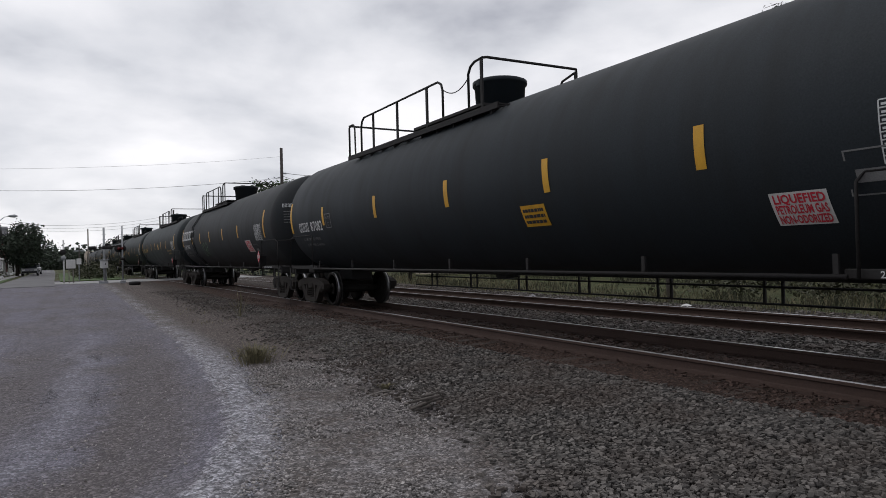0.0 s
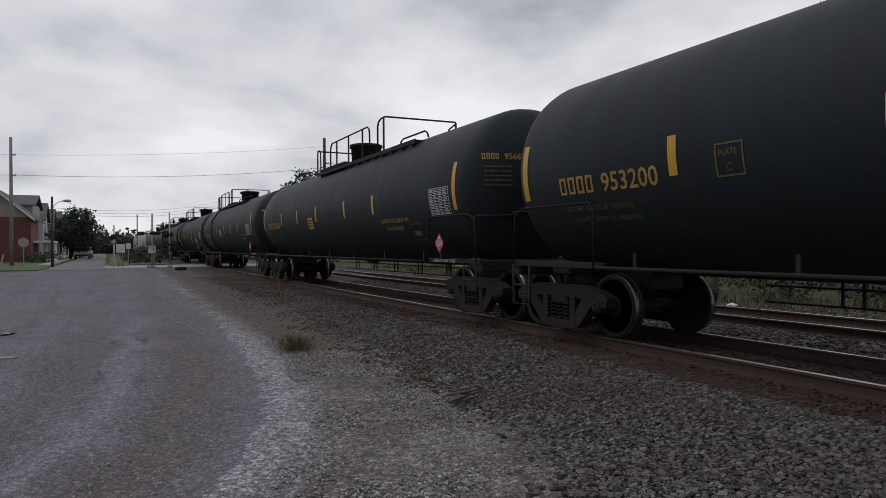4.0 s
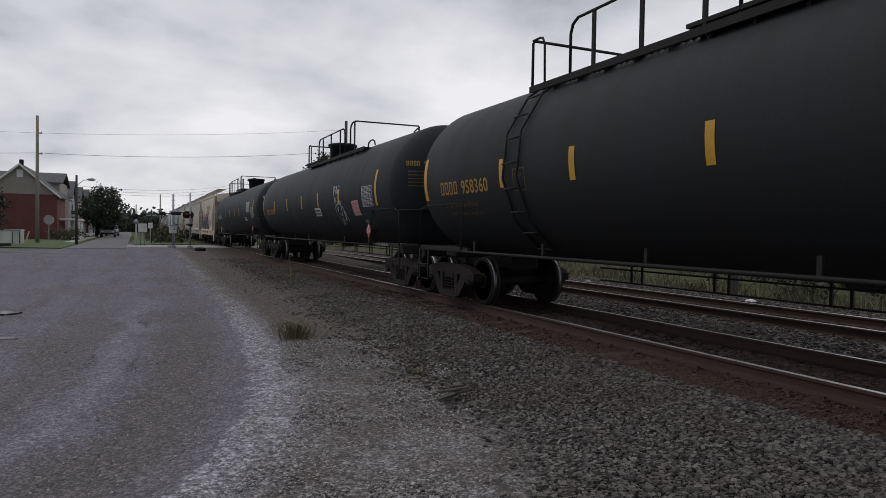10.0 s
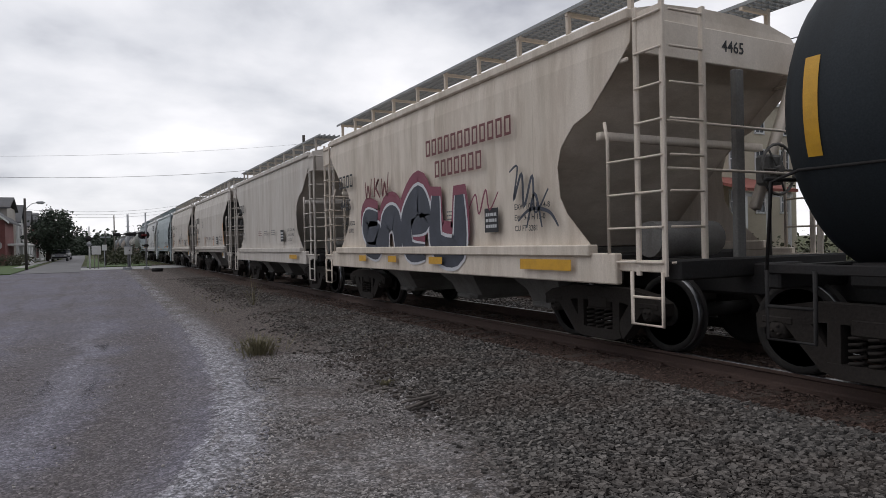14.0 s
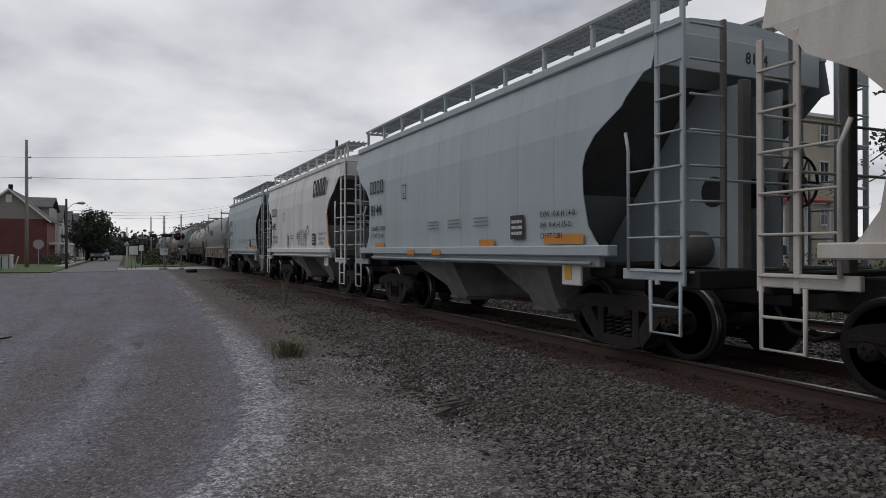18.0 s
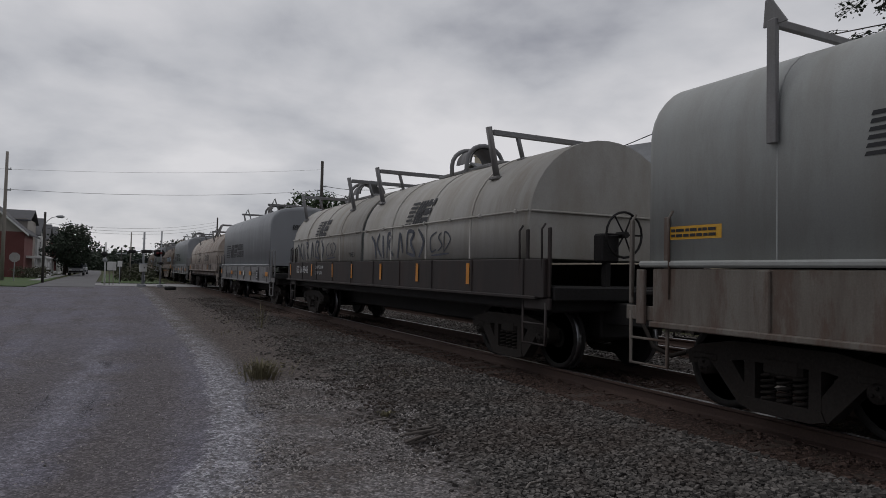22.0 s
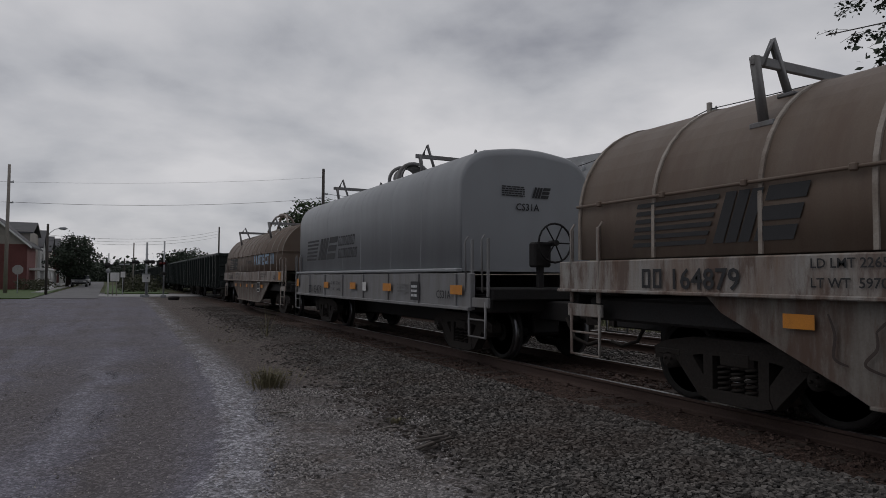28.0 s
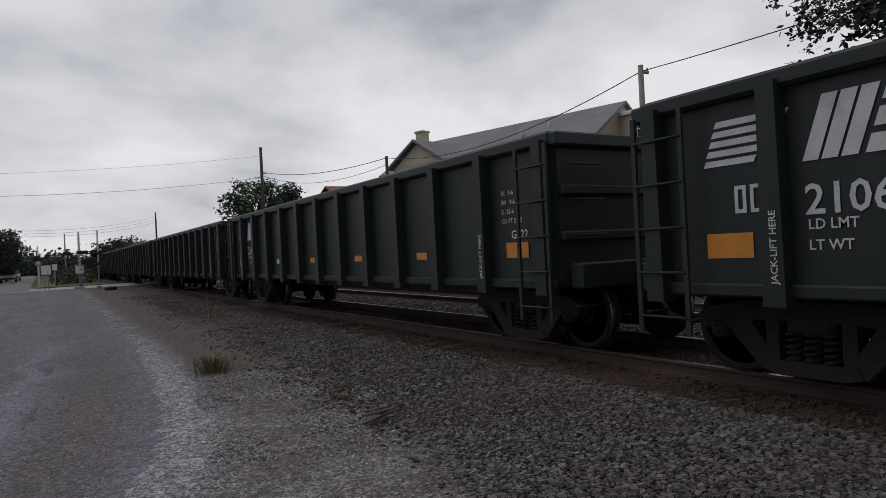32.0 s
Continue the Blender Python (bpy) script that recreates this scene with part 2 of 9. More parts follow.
RUST = (0.058, 0.034, 0.026)
MT = dict(
    tank=material("black_tank_paint", (0.0200, 0.0252, 0.0298), 0.6, grain=60, amount=0.25, stain=0.9, stain_amount=0.5, stain_color=(0.018, 0.018, 0.017), bump=0.04, streak=True),
    tank_green=material("dark_tank_paint", (0.0175, 0.0242, 0.0270), 0.58, grain=60, amount=0.25, stain=0.9, stain_amount=0.5, stain_color=(0.016, 0.018, 0.016), bump=0.04, streak=True),
    tank_grey=material("weathered_black_paint", (0.0240, 0.0275, 0.0305), 0.62, grain=60, amount=0.25, stain=0.9, stain_amount=0.6, stain_color=(0.028, 0.026, 0.024), bump=0.05, streak=True),
    iron=material("black_iron", (0.019, 0.018, 0.018), 0.75, grain=40, amount=0.3, stain=3, stain_amount=0.5, stain_color=(0.024, 0.019, 0.017), bump=0.2),
    truck=material("grimy_cast_steel", (0.025, 0.0205, 0.0175), 0.85, grain=40, amount=0.35, stain=4, stain_amount=0.6, stain_color=(0.024, 0.019, 0.016), bump=0.3),
    wheel=material("wheel_steel", (0.021, 0.019, 0.0175), 0.85, metal=0.0, grain=40, amount=0.3, stain=5, stain_amount=0.5, bump=0.2),
    tread=material("polished_tread", (0.24, 0.24, 0.245), 0.38, metal=1.0, grain=80, amount=0.1, bump=0.02),
    yellow=material("reflective_yellow", (0.62, 0.33, 0.02), 0.45, grain=120, amount=0.1, stain=6, stain_amount=0.35, stain_color=(0.3, 0.16, 0.02), bump=0.02),
    orange=material("reflective_orange", (0.58, 0.22, 0.02), 0.45, grain=120, amount=0.1, stain=6, stain_amount=0.35, stain_color=(0.3, 0.12, 0.02), bump=0.02),
    lettering=material("white_lettering", (0.55, 0.56, 0.56), 0.6, grain=90, amount=0.15, stain=4, stain_amount=0.4, stain_color=(0.25, 0.25, 0.25), bump=0),
    faded=material("faded_lettering", (0.17, 0.17, 0.17), 0.7, grain=90, amount=0.2, stain=4, stain_amount=0.5, bump=0),
    gold=material("gold_lettering", (0.42, 0.26, 0.05), 0.6, grain=90, amount=0.2, stain=5, stain_amount=0.5, stain_color=(0.15, 0.1, 0.04), bump=0),
    gold_faded=material("faded_gold_lettering", (0.15, 0.10, 0.035), 0.7, grain=90, amount=0.25, stain=5, stain_amount=0.8, stain_color=(0.03, 0.028, 0.025), bump=0),
    ink=material("black_lettering", (0.022, 0.022, 0.024), 0.7, grain=90, amount=0.2, stain=4, stain_amount=0.12, stain_color=(0.1, 0.1, 0.1), bump=0),
    red=material("placard_red", (0.55, 0.03, 0.05), 0.5, grain=90, amount=0.1, bump=0),
    maroon=material("maroon_lettering", (0.16, 0.05, 0.05), 0.7, grain=90, amount=0.2, stain=4, stain_amount=0.3, bump=0),
    white=material("white_paint", (0.62, 0.62, 0.60), 0.6, grain=50, amount=0.08, stain=1.5, stain_amount=0.4, stain_color=(0.38, 0.35, 0.30), bump=0.05, streak=True),
    pink=material("faded_red_print", (0.62, 0.36, 0.40), 0.6, grain=90, amount=0.1, bump=0),
    hop_cream=material("cream_hopper_paint", (0.69, 0.61, 0.52), 0.62, grain=50, amount=0.08, stain=0.9, stain_amount=0.55, stain_color=(0.36, 0.30, 0.22), bump=0.05, streak=True, rust=0.2, rust_color=(0.3, 0.2, 0.13)),
    hop_grey=material("light_grey_hopper_paint", (0.66, 0.66, 0.66), 0.6, grain=50, amount=0.07, stain=0.9, stain_amount=0.45, stain_color=(0.34, 0.31, 0.26), bump=0.05, streak=True),
    hop_tan=material("tan_grey_hopper_paint", (0.57, 0.53, 0.48), 0.62, grain=50, amount=0.08, stain=0.9, stain_amount=0.5, stain_color=(0.33, 0.28, 0.22), bump=0.05, streak=True, rust=0.12, rust_color=(0.3, 0.22, 0.16)),
    hop_blue=material("blue_grey_hopper_paint", (0.375, 0.425, 0.44), 0.55, grain=50, amount=0.07, stain=0.9, stain_amount=0.4, stain_color=(0.27, 0.30, 0.30), bump=0.05, streak=True),
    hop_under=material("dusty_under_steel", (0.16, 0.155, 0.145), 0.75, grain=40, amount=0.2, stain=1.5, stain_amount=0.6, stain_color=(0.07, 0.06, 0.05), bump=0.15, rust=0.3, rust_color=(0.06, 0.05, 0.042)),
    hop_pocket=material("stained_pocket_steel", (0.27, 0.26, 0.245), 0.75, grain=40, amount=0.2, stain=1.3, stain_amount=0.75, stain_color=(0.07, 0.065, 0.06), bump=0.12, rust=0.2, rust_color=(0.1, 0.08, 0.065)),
    # slope sheets: shade of the overhang put into the colour, with some grime
    slope_shade_grime=material("shaded_grimy_slope_sheet_steel", (0.105, 0.108, 0.106), 0.8, grain=40, amount=0.2, stain=1.2, stain_amount=0.7, stain_color=(0.05, 0.05, 0.048), bump=0.1),
    mesh=material("galvanised_grating", (0.28, 0.29, 0.29), 0.55, metal=0.4, grain=60, amount=0.2, bump=0.1),
    cov_grey=material("grey_cover_paint", (0.275, 0.285, 0.297), 0.5, grain=60, amount=0.06, stain=0.8, stain_amount=0.4, stain_color=(0.20, 0.20, 0.20), bump=0.04, streak=True),
    cov_pale=material("pale_cover_paint", (0.33, 0.34, 0.33), 0.55, grain=60, amount=0.06, stain=0.8, stain_amount=0.5, stain_color=(0.25, 0.24, 0.21), bump=0.04, streak=True, rust=0.2, rust_color=(0.2, 0.19, 0.165)),
    cov_cream=material("cream_cover_paint", (0.48, 0.43, 0.385), 0.6, grain=60, amount=0.08, stain=1.2, stain_amount=0.55, stain_color=(0.30, 0.21, 0.13), bump=0.05, streak=True, rust=0.22, rust_color=(0.2, 0.12, 0.08)),
    cov_white=material("stained_white_cover_paint", (0.41, 0.395, 0.365), 0.6, grain=60, amount=0.08, stain=1.2, stain_amount=0.55, stain_color=(0.24, 0.20, 0.14), bump=0.05, streak=True, rust=0.14, rust_color=(0.2, 0.16, 0.12)),
    cov_brown=material("brown_cover_paint", (0.148, 0.110, 0.083), 0.62, grain=60, amount=0.1, stain=1.0, stain_amount=0.6, stain_color=(0.13, 0.082, 0.055), bump=0.05, streak=True, rust=0.35, rust_color=(0.1, 0.062, 0.045)),
    frame_grey=material("grey_frame_paint", (0.205, 0.205, 0.208), 0.6, grain=50, amount=0.1, stain=1.4, stain_amount=0.6, stain_color=(0.12, 0.10, 0.08), bump=0.08, streak=True, rust=0.16, rust_color=(0.1, 0.075, 0.06)),
    frame_brown=material("brown_frame_paint", (0.023, 0.017, 0.0155), 0.7, grain=50, amount=0.2, stain=1.4, stain_amount=0.6, stain_color=(0.018, 0.014, 0.013), bump=0.1, streak=True, rust=0.4, rust_color=(0.04, 0.022, 0.017)),
    hoop_pale=material("pale_stained_hoop_paint", (0.32, 0.28, 0.24), 0.65, grain=50, amount=0.15, stain=2.2, stain_amount=0.9, stain_color=(0.13, 0.09, 0.065), bump=0.05),
    frame_deep=material("grimy_tan_side_paint", (0.185, 0.165, 0.145), 0.75, grain=50, amount=0.12, stain=2.2, stain_amount=0.95, stain_color=(0.085, 0.058, 0.043), bump=0.1, streak=True, rust=0.7),
    frame_old=material("rust_streaked_grey_paint", (0.165, 0.148, 0.128), 0.7, grain=50, amount=0.12, stain=1.3, stain_amount=0.8, stain_color=(0.085, 0.062, 0.048), bump=0.1, streak=True, rust=0.6),
    frame_white=material("rusty_white_frame_paint", (0.29, 0.272, 0.25), 0.65, grain=50, amount=0.1, stain=1.5, stain_amount=0.9, stain_color=(0.175, 0.105, 0.07), bump=0.08, streak=True, rust=0.75),
    gondola=material("dark_green_gondola_paint", (0.016, 0.022, 0.021), 0.5, grain=50, amount=0.2, stain=1.2, stain_amount=0.5, stain_color=(0.03, 0.032, 0.03), bump=0.06, streak=True),
    coal=material("scrap_load", (0.03, 0.027, 0.025), 0.9, grain=12, amount=0.4, bump=0.6),
    rail_side=material("rusted_rail", RUST, 0.85, grain=50, amount=0.3, stain=3, stain_amount=0.5, stain_color=(0.05, 0.03, 0.022), bump=0.2),
    rail_head=material("polished_railhead", (0.40, 0.40, 0.41), 0.32, metal=1.0, grain=50, amount=0.15, bump=0.02),
    tie=material("creosoted_tie", (0.048, 0.034, 0.027), 0.9, grain=25, amount=0.35, stain=5, stain_amount=0.5, stain_color=(0.07, 0.05, 0.038), bump=0.4, rand=0.3),
    wood=material("weathered_pole_wood", (0.25, 0.225, 0.20), 0.85, grain=30, amount=0.25, stain=2, stain_amount=0.4, bump=0.3, streak=True),
    dark_wood=material("dark_pole_wood", (0.055, 0.047, 0.042), 0.85, grain=30, amount=0.25, stain=2, stain_amount=0.4, bump=0.3, streak=True),
    galv=material("galvanised_steel", (0.34, 0.35, 0.36), 0.5, metal=0.5, grain=40, amount=0.12, bump=0.05),
    wire=material("cable", (0.03, 0.03, 0.03), 0.7, bump=0),
    brick=material("red_brick", (0.150, 0.052, 0.048), 0.85, grain=14, amount=0.2, stain=0.6, stain_amount=0.3, bump=0.2),
    siding=material("tan_vinyl_siding", (0.31, 0.28, 0.25), 0.6, grain=8, amount=0.05, stain=0.5, stain_amount=0.2, bump=0.05),
    cream_wall=material("cream_stucco", (0.50, 0.445, 0.34), 0.8, grain=12, amount=0.08, stain=0.5, stain_amount=0.3, bump=0.1),
    roof=material("grey_shingle", (0.10, 0.10, 0.105), 0.9, grain=10, amount=0.25, stain=0.6, stain_amount=0.3, bump=0.3),
    roof_red=material("red_roof", (0.24, 0.075, 0.055), 0.8, grain=8, amount=0.15, stain=1, stain_amount=0.3, bump=0.15),
    roof_light=material("pale_grey_roof", (0.20, 0.205, 0.21), 0.85, grain=8, amount=0.15, stain=0.5, stain_amount=0.4, bump=0.2),
    trim=material("white_trim", (0.68, 0.68, 0.67), 0.55, grain=30, amount=0.05, stain=1, stain_amount=0.2, bump=0.03),
    glass=material("window_glass", (0.03, 0.035, 0.04), 0.08, grain=5, amount=0.1, bump=0),
    leaf=material("tree_leaf", (0.040, 0.068, 0.024), 0.7, grain=6, amount=0.35, stain=0.7, stain_amount=0.5, stain_color=(0.02, 0.04, 0.014), bump=0, rand=0.1),
    leaf_dark=material("dark_leaf", (0.030, 0.044, 0.026), 0.7, grain=6, amount=0.35, stain=0.7, stain_amount=0.5, stain_color=(0.012, 0.022, 0.01), bump=0),
    bark=material("bark", (0.055, 0.044, 0.036), 0.95, grain=18, amount=0.35, bump=0.5),
    weed=material("weed_leaf", (0.165, 0.148, 0.085), 0.8, grain=20, amount=0.35, stain=8, stain_amount=0.5, stain_color=(0.13, 0.11, 0.06), bump=0),
    weed_green=material("trackside_weed", (0.052, 0.055, 0.030), 0.8, grain=5, amount=0.35, stain=1.2, stain_amount=0.5, stain_color=(0.085, 0.074, 0.042), bump=0),
    stone=material("ballast_stone", (0.088, 0.080, 0.073), 0.9, grain=40, amount=0.3, stain=0.8, stain_amount=0.7, stain_color=(0.078, 0.054, 0.042), bump=0.3),
    rust_stone=material("rusty_ballast_stone", (0.070, 0.045, 0.036), 0.92, grain=40, amount=0.3, stain=0.8, stain_amount=0.6, stain_color=(0.060, 0.034, 0.026), bump=0.3),
    foot_gravel=material("dusty_brown_gravel", (0.25, 0.232, 0.222), 0.92, grain=30, amount=0.25, stain=3, stain_amount=0.5, stain_color=(0.11, 0.09, 0.078), bump=0.3),
    gravel=material("limestone_gravel", (0.25, 0.246, 0.268), 0.9, grain=30, amount=0.25, stain=6, stain_amount=0.4, stain_color=(0.16, 0.14, 0.13), bump=0.3),
    mound=material("heaped_grey_gravel", (0.150, 0.145, 0.147), 0.95, grain=14, amount=0.55, stain=1.5, stain_amount=0.5, stain_color=(0.09, 0.08, 0.075), bump=0.9),
    car_white=material("white_car_paint", (0.58, 0.58, 0.58), 0.3, coat=0.6, grain=20, amount=0.03, bump=0),
    car_grey=material("silver_car_paint", (0.32, 0.33, 0.35), 0.3, metal=0.4, coat=0.6, grain=20, amount=0.05, bump=0),
    rubber=material("tyre_rubber", (0.02, 0.02, 0.02), 0.85, bump=0.1),
    signal_red=material("dark_red_lens", (0.10, 0.012, 0.012), 0.25, bump=0),
    stop_red=material("stop_sign_back", (0.36, 0.34, 0.33), 0.5, metal=0.2, bump=0),
    puddle=material("puddle_water", (0.03, 0.03, 0.03), 0.04, grain=2, amount=0.05, bump=0.0),
    paper=material("dead_leaf", (0.55, 0.50, 0.34), 0.8, grain=40, amount=0.2, bump=0.1),
    grey_board=material("weathered_timber", (0.10, 0.085, 0.075), 0.9, grain=25, amount=0.3, bump=0.4),
    blue_letter=material("pale_blue_lettering", (0.30, 0.42, 0.55), 0.6, grain=90, amount=0.15, stain=4, stain_amount=0.4, bump=0),
    tag_dark=material("graffiti_dark", (0.035, 0.04, 0.055), 0.6, grain=60, amount=0.2, stain=3, stain_amount=0.4, stain_color=(0.10, 0.11, 0.15), bump=0),
    tag_pink=material("graffiti_maroon", (0.22, 0.05, 0.08), 0.6, grain=60, amount=0.2, bump=0),
    tag_white=material("graffiti_white", (0.60, 0.60, 0.62), 0.6, grain=60, amount=0.1, bump=0),
    scrawl=material("graffiti_brown", (0.045, 0.030, 0.026), 0.7, grain=60, amount=0.2, stain=4, stain_amount=0.5, stain_color=(0.11, 0.085, 0.07), bump=0),
    tag_green=material("graffiti_green", (0.10, 0.22, 0.10), 0.6, grain=60, amount=0.2, bump=0),
)
MT["glow_white"] = glowing("lamp_white", (0.9, 0.93, 1.0), 0.6)
for _m in ("tank", "tank_green", "tank_grey", "truck", "iron", "gondola", "wheel"):
    MT[_m].node_tree.nodes["Principled BSDF"].inputs["Specular IOR Level"].default_value = 0.2 if "tank" in _m else 0.32
# random shade on each stone
for _m, _r in (("stone", (0.32, 2.1)), ("rust_stone", (0.4, 1.7)), ("gravel", (0.35, 1.6)), ("foot_gravel", (0.35, 1.9)), ("leaf", (0.55, 1.5)), ("leaf_dark", (0.55, 1.5)), ("weed", (0.6, 1.4)), ("weed_green", (0.6, 1.4))):
    _nt = MT[_m].node_tree
    _hsv = [q for q in _nt.nodes if q.bl_idname == "ShaderNodeHueSaturation"][0]
    _src = _hsv.inputs["Value"].links[0].from_socket
    _g = _nt.nodes.new("ShaderNodeNewGeometry")
    _mr = _nt.nodes.new("ShaderNodeMapRange")
    _mr.inputs["To Min"].default_value, _mr.inputs["To Max"].default_value = _r
    _nt.links.new(_g.outputs["Random Per Island"], _mr.inputs["Value"])
    _mu = _nt.nodes.new("ShaderNodeMath"); _mu.operation = "MULTIPLY"
    _nt.links.new(_src, _mu.inputs[0]); _nt.links.new(_mr.outputs[0], _mu.inputs[1])
    _nt.links.new(_mu.outputs[0], _hsv.inputs["Value"])

# ---- mesh building ----


class Shape:
    """Collects vertices and faces of one part."""

    def __init__(self):
        self.v, self.f, self.s = [], [], []

    def add(self, verts, faces, smooth=False):
        k = len(self.v)
        self.v += [tuple(p) for p in verts]
        self.f += [tuple(i + k for i in q) for q in faces]
        self.s += [smooth] * len(faces)
        return self

    def box(self, c, size, bev=0.0, turn=None):
        hx, hy, hz = (s / 2 for s in size)
        b = min(bev, hx * 0.9, hy * 0.9, hz * 0.9)
        if b <= 0:
            vs = [(x, y, z) for x in (-hx, hx) for y in (-hy, hy) for z in (-hz, hz)]
            fs = [(0, 1, 3, 2), (4, 6, 7, 5), (0, 4, 5, 1), (2, 3, 7, 6), (0, 2, 6, 4), (1, 5, 7, 3)]
        else:
            vs, ix = [], {}
            for i, sx in enumerate((-1, 1)):
                for j, sy in enumerate((-1, 1)):
                    for k, sz in enumerate((-1, 1)):
                        for a in range(3):
                            p = [sx * (hx - b), sy * (hy - b), sz * (hz - b)]
                            p[a] += (sx, sy, sz)[a] * b
                            ix[i, j, k, a] = len(vs)
                            vs.append(tuple(p))
            fs = []
            for a in range(3):
                o1, o2 = [q for q in range(3) if q != a]
                for s in (0, 1):
                    quad = []
                    for p, q in ((0, 0), (1, 0), (1, 1), (0, 1)):
                        key = [0, 0, 0]
                        key[a], key[o1], key[o2] = s, p, q
                        quad.append(ix[(*key, a)])
                    fs.append(tuple(quad) if (s == 1) != (a == 1) else tuple(quad[::-1]))
                for p in (0, 1):
                    for q in (0, 1):
                        e = []
                        for s in (0, 1):
                            key = [0, 0, 0]
                            key[a], key[o1], key[o2] = s, p, q
                            e.append((ix[(*key, o1)], ix[(*key, o2)]))
                        fs.append((e[0][0], e[1][0], e[1][1], e[0][1]))
            for i in (0, 1):
                for j in (0, 1):
                    for k in (0, 1):
                        fs.append(tuple(ix[i, j, k, a] for a in range(3)))
        if turn is not None:
            vs = [tuple(turn @ Vector(p)) for p in vs]
        return self.add([(p[0] + c[0], p[1] + c[1], p[2] + c[2]) for p in vs], fs)

    def cyl(self, p0, p1, r0, r1=None, n=12, smooth=True):
        p0, p1 = Vector(p0), Vector(p1)
        r1 = r0 if r1 is None else r1
        d = (p1 - p0).normalized()
        u = d.orthogonal().normalized()
        w = d.cross(u)
        vs = []
        for p, r in ((p0, r0), (p1, r1)):
            for i in range(n):
                a = 2 * math.pi * i / n
                vs.append(tuple(p + u * (r * math.cos(a)) + w * (r * math.sin(a))))
        fs = [(i, (i + 1) % n, n + (i + 1) % n, n + i) for i in range(n)]
        self.add(vs, fs, smooth)
        k = len(self.v) - 2 * n
        self.f += [tuple(k + i for i in range(n))[::-1], tuple(k + n + i for i in range(n))]
        self.s += [False, False]
        return self

    def tube(self, pts, r, n=6):
        pts = [Vector(p) for p in pts]
        vs, fs = [], []
        up = None
        for i, p in enumerate(pts):
            d = (pts[min(i + 1, len(pts) - 1)] - pts[max(i - 1, 0)]).normalized()
            if up is None:
                up = d.orthogonal().normalized()
            up = (up - d * up.dot(d)).normalized()
            w = d.cross(up)
            for k in range(n):
                a = 2 * math.pi * k / n
                vs.append(tuple(p + up * (r * math.cos(a)) + w * (r * math.sin(a))))
        for i in range(len(pts) - 1):
            for k in range(n):
                fs.append((i * n + k, i * n + (k + 1) % n, (i + 1) * n + (k + 1) % n, (i + 1) * n + k))
        fs += [tuple(range(n))[::-1], tuple((len(pts) - 1) * n + k for k in range(n))]
        return self.add(vs, fs, True)

    def lathe(self, prof, c=(0, 0, 0), axis="z", n=24, smooth=True):
        """prof: (along, radius)."""
        vs, fs = [], []
        for a, r in prof:
            for k in range(n):
                t = 2 * math.pi * k / n
                q, w = r * math.cos(t), r * math.sin(t)
                vs.append({"z": (q, w, a), "y": (q, a, w), "x": (a, q, w)}[axis])
        for i in range(len(prof) - 1):
            for k in range(n):
                fs.append((i * n + k, i * n + (k + 1) % n, (i + 1) * n + (k + 1) % n, (i + 1) * n + k))
        if prof[0][1] > 1e-4:
            fs.append(tuple(range(n))[::-1])
        if prof[-1][1] > 1e-4:
            fs.append(tuple((len(prof) - 1) * n + k for k in range(n)))
        return self.add([(x + c[0], y + c[1], z + c[2]) for x, y, z in vs], fs, smooth)

    def prism(self, poly, x0, x1, axis="x", smooth=False):
        """A flat outline (a, b) drawn out along an axis: x takes (y, z), y takes (x, z), z takes (x, y)."""
        def at(a, b, c):
            return {"x": (c, a, b), "y": (a, c, b), "z": (a, b, c)}[axis]
        n = len(poly)
        vs = [at(a, b, x0) for a, b in poly] + [at(a, b, x1) for a, b in poly]
        fs = [tuple(range(n)), tuple(range(n, 2 * n))[::-1]] + [(i, n + i, n + (i + 1) % n, (i + 1) % n) for i in range(n)]
        return self.add(vs, fs, smooth)

    def loft(self, rings, smooth=False, cap=True):
        n = len(rings[0])
        vs = [p for r in rings for p in r]
        fs = [(i * n + k, i * n + (k + 1) % n, (i + 1) * n + (k + 1) % n, (i + 1) * n + k) for i in range(len(rings) - 1) for k in range(n)]
        if cap:
            fs += [tuple(range(n))[::-1], tuple((len(rings) - 1) * n + k for k in range(n))]
        self.add(vs, fs, smooth)
        if cap:
            self.s[-2:] = [False, False]
        return self

    def mesh(self, name, mat):
        me = bpy.data.meshes.new(name)
        me.from_pydata(self.v, [], self.f)
        me.polygons.foreach_set("use_smooth", self.s)
        me.materials.append(mat)
        bm = bmesh.new()
        bm.from_mesh(me)
        bmesh.ops.recalc_face_normals(bm, faces=bm.faces)
        bm.to_mesh(me)
        bm.free()
        return me


def part(name, shape, mat, parent=None, label="", at=None):
    ob = new(name, shape.mesh(name, MT[mat]) if isinstance(shape, Shape) else shape)
    if parent is not None:
        ob.parent = parent
    if at is not None:
        ob.matrix_basis = at
    if label:
        ob["label"] = label
    return ob


def thing(name, label, category, group="", kind="", at=None):
    ob = new(name)
    ob.empty_display_size = 0.2
    if at is not None:
        ob.matrix_basis = at
    return tagged(ob, label, category, group, kind)


def smooth01(a, b, x):
    t = min(1.0, max(0.0, (x - a) / (b - a)))
    return t * t * (3 - 2 * t)


# ---- lettering ----
_glyphs = {}


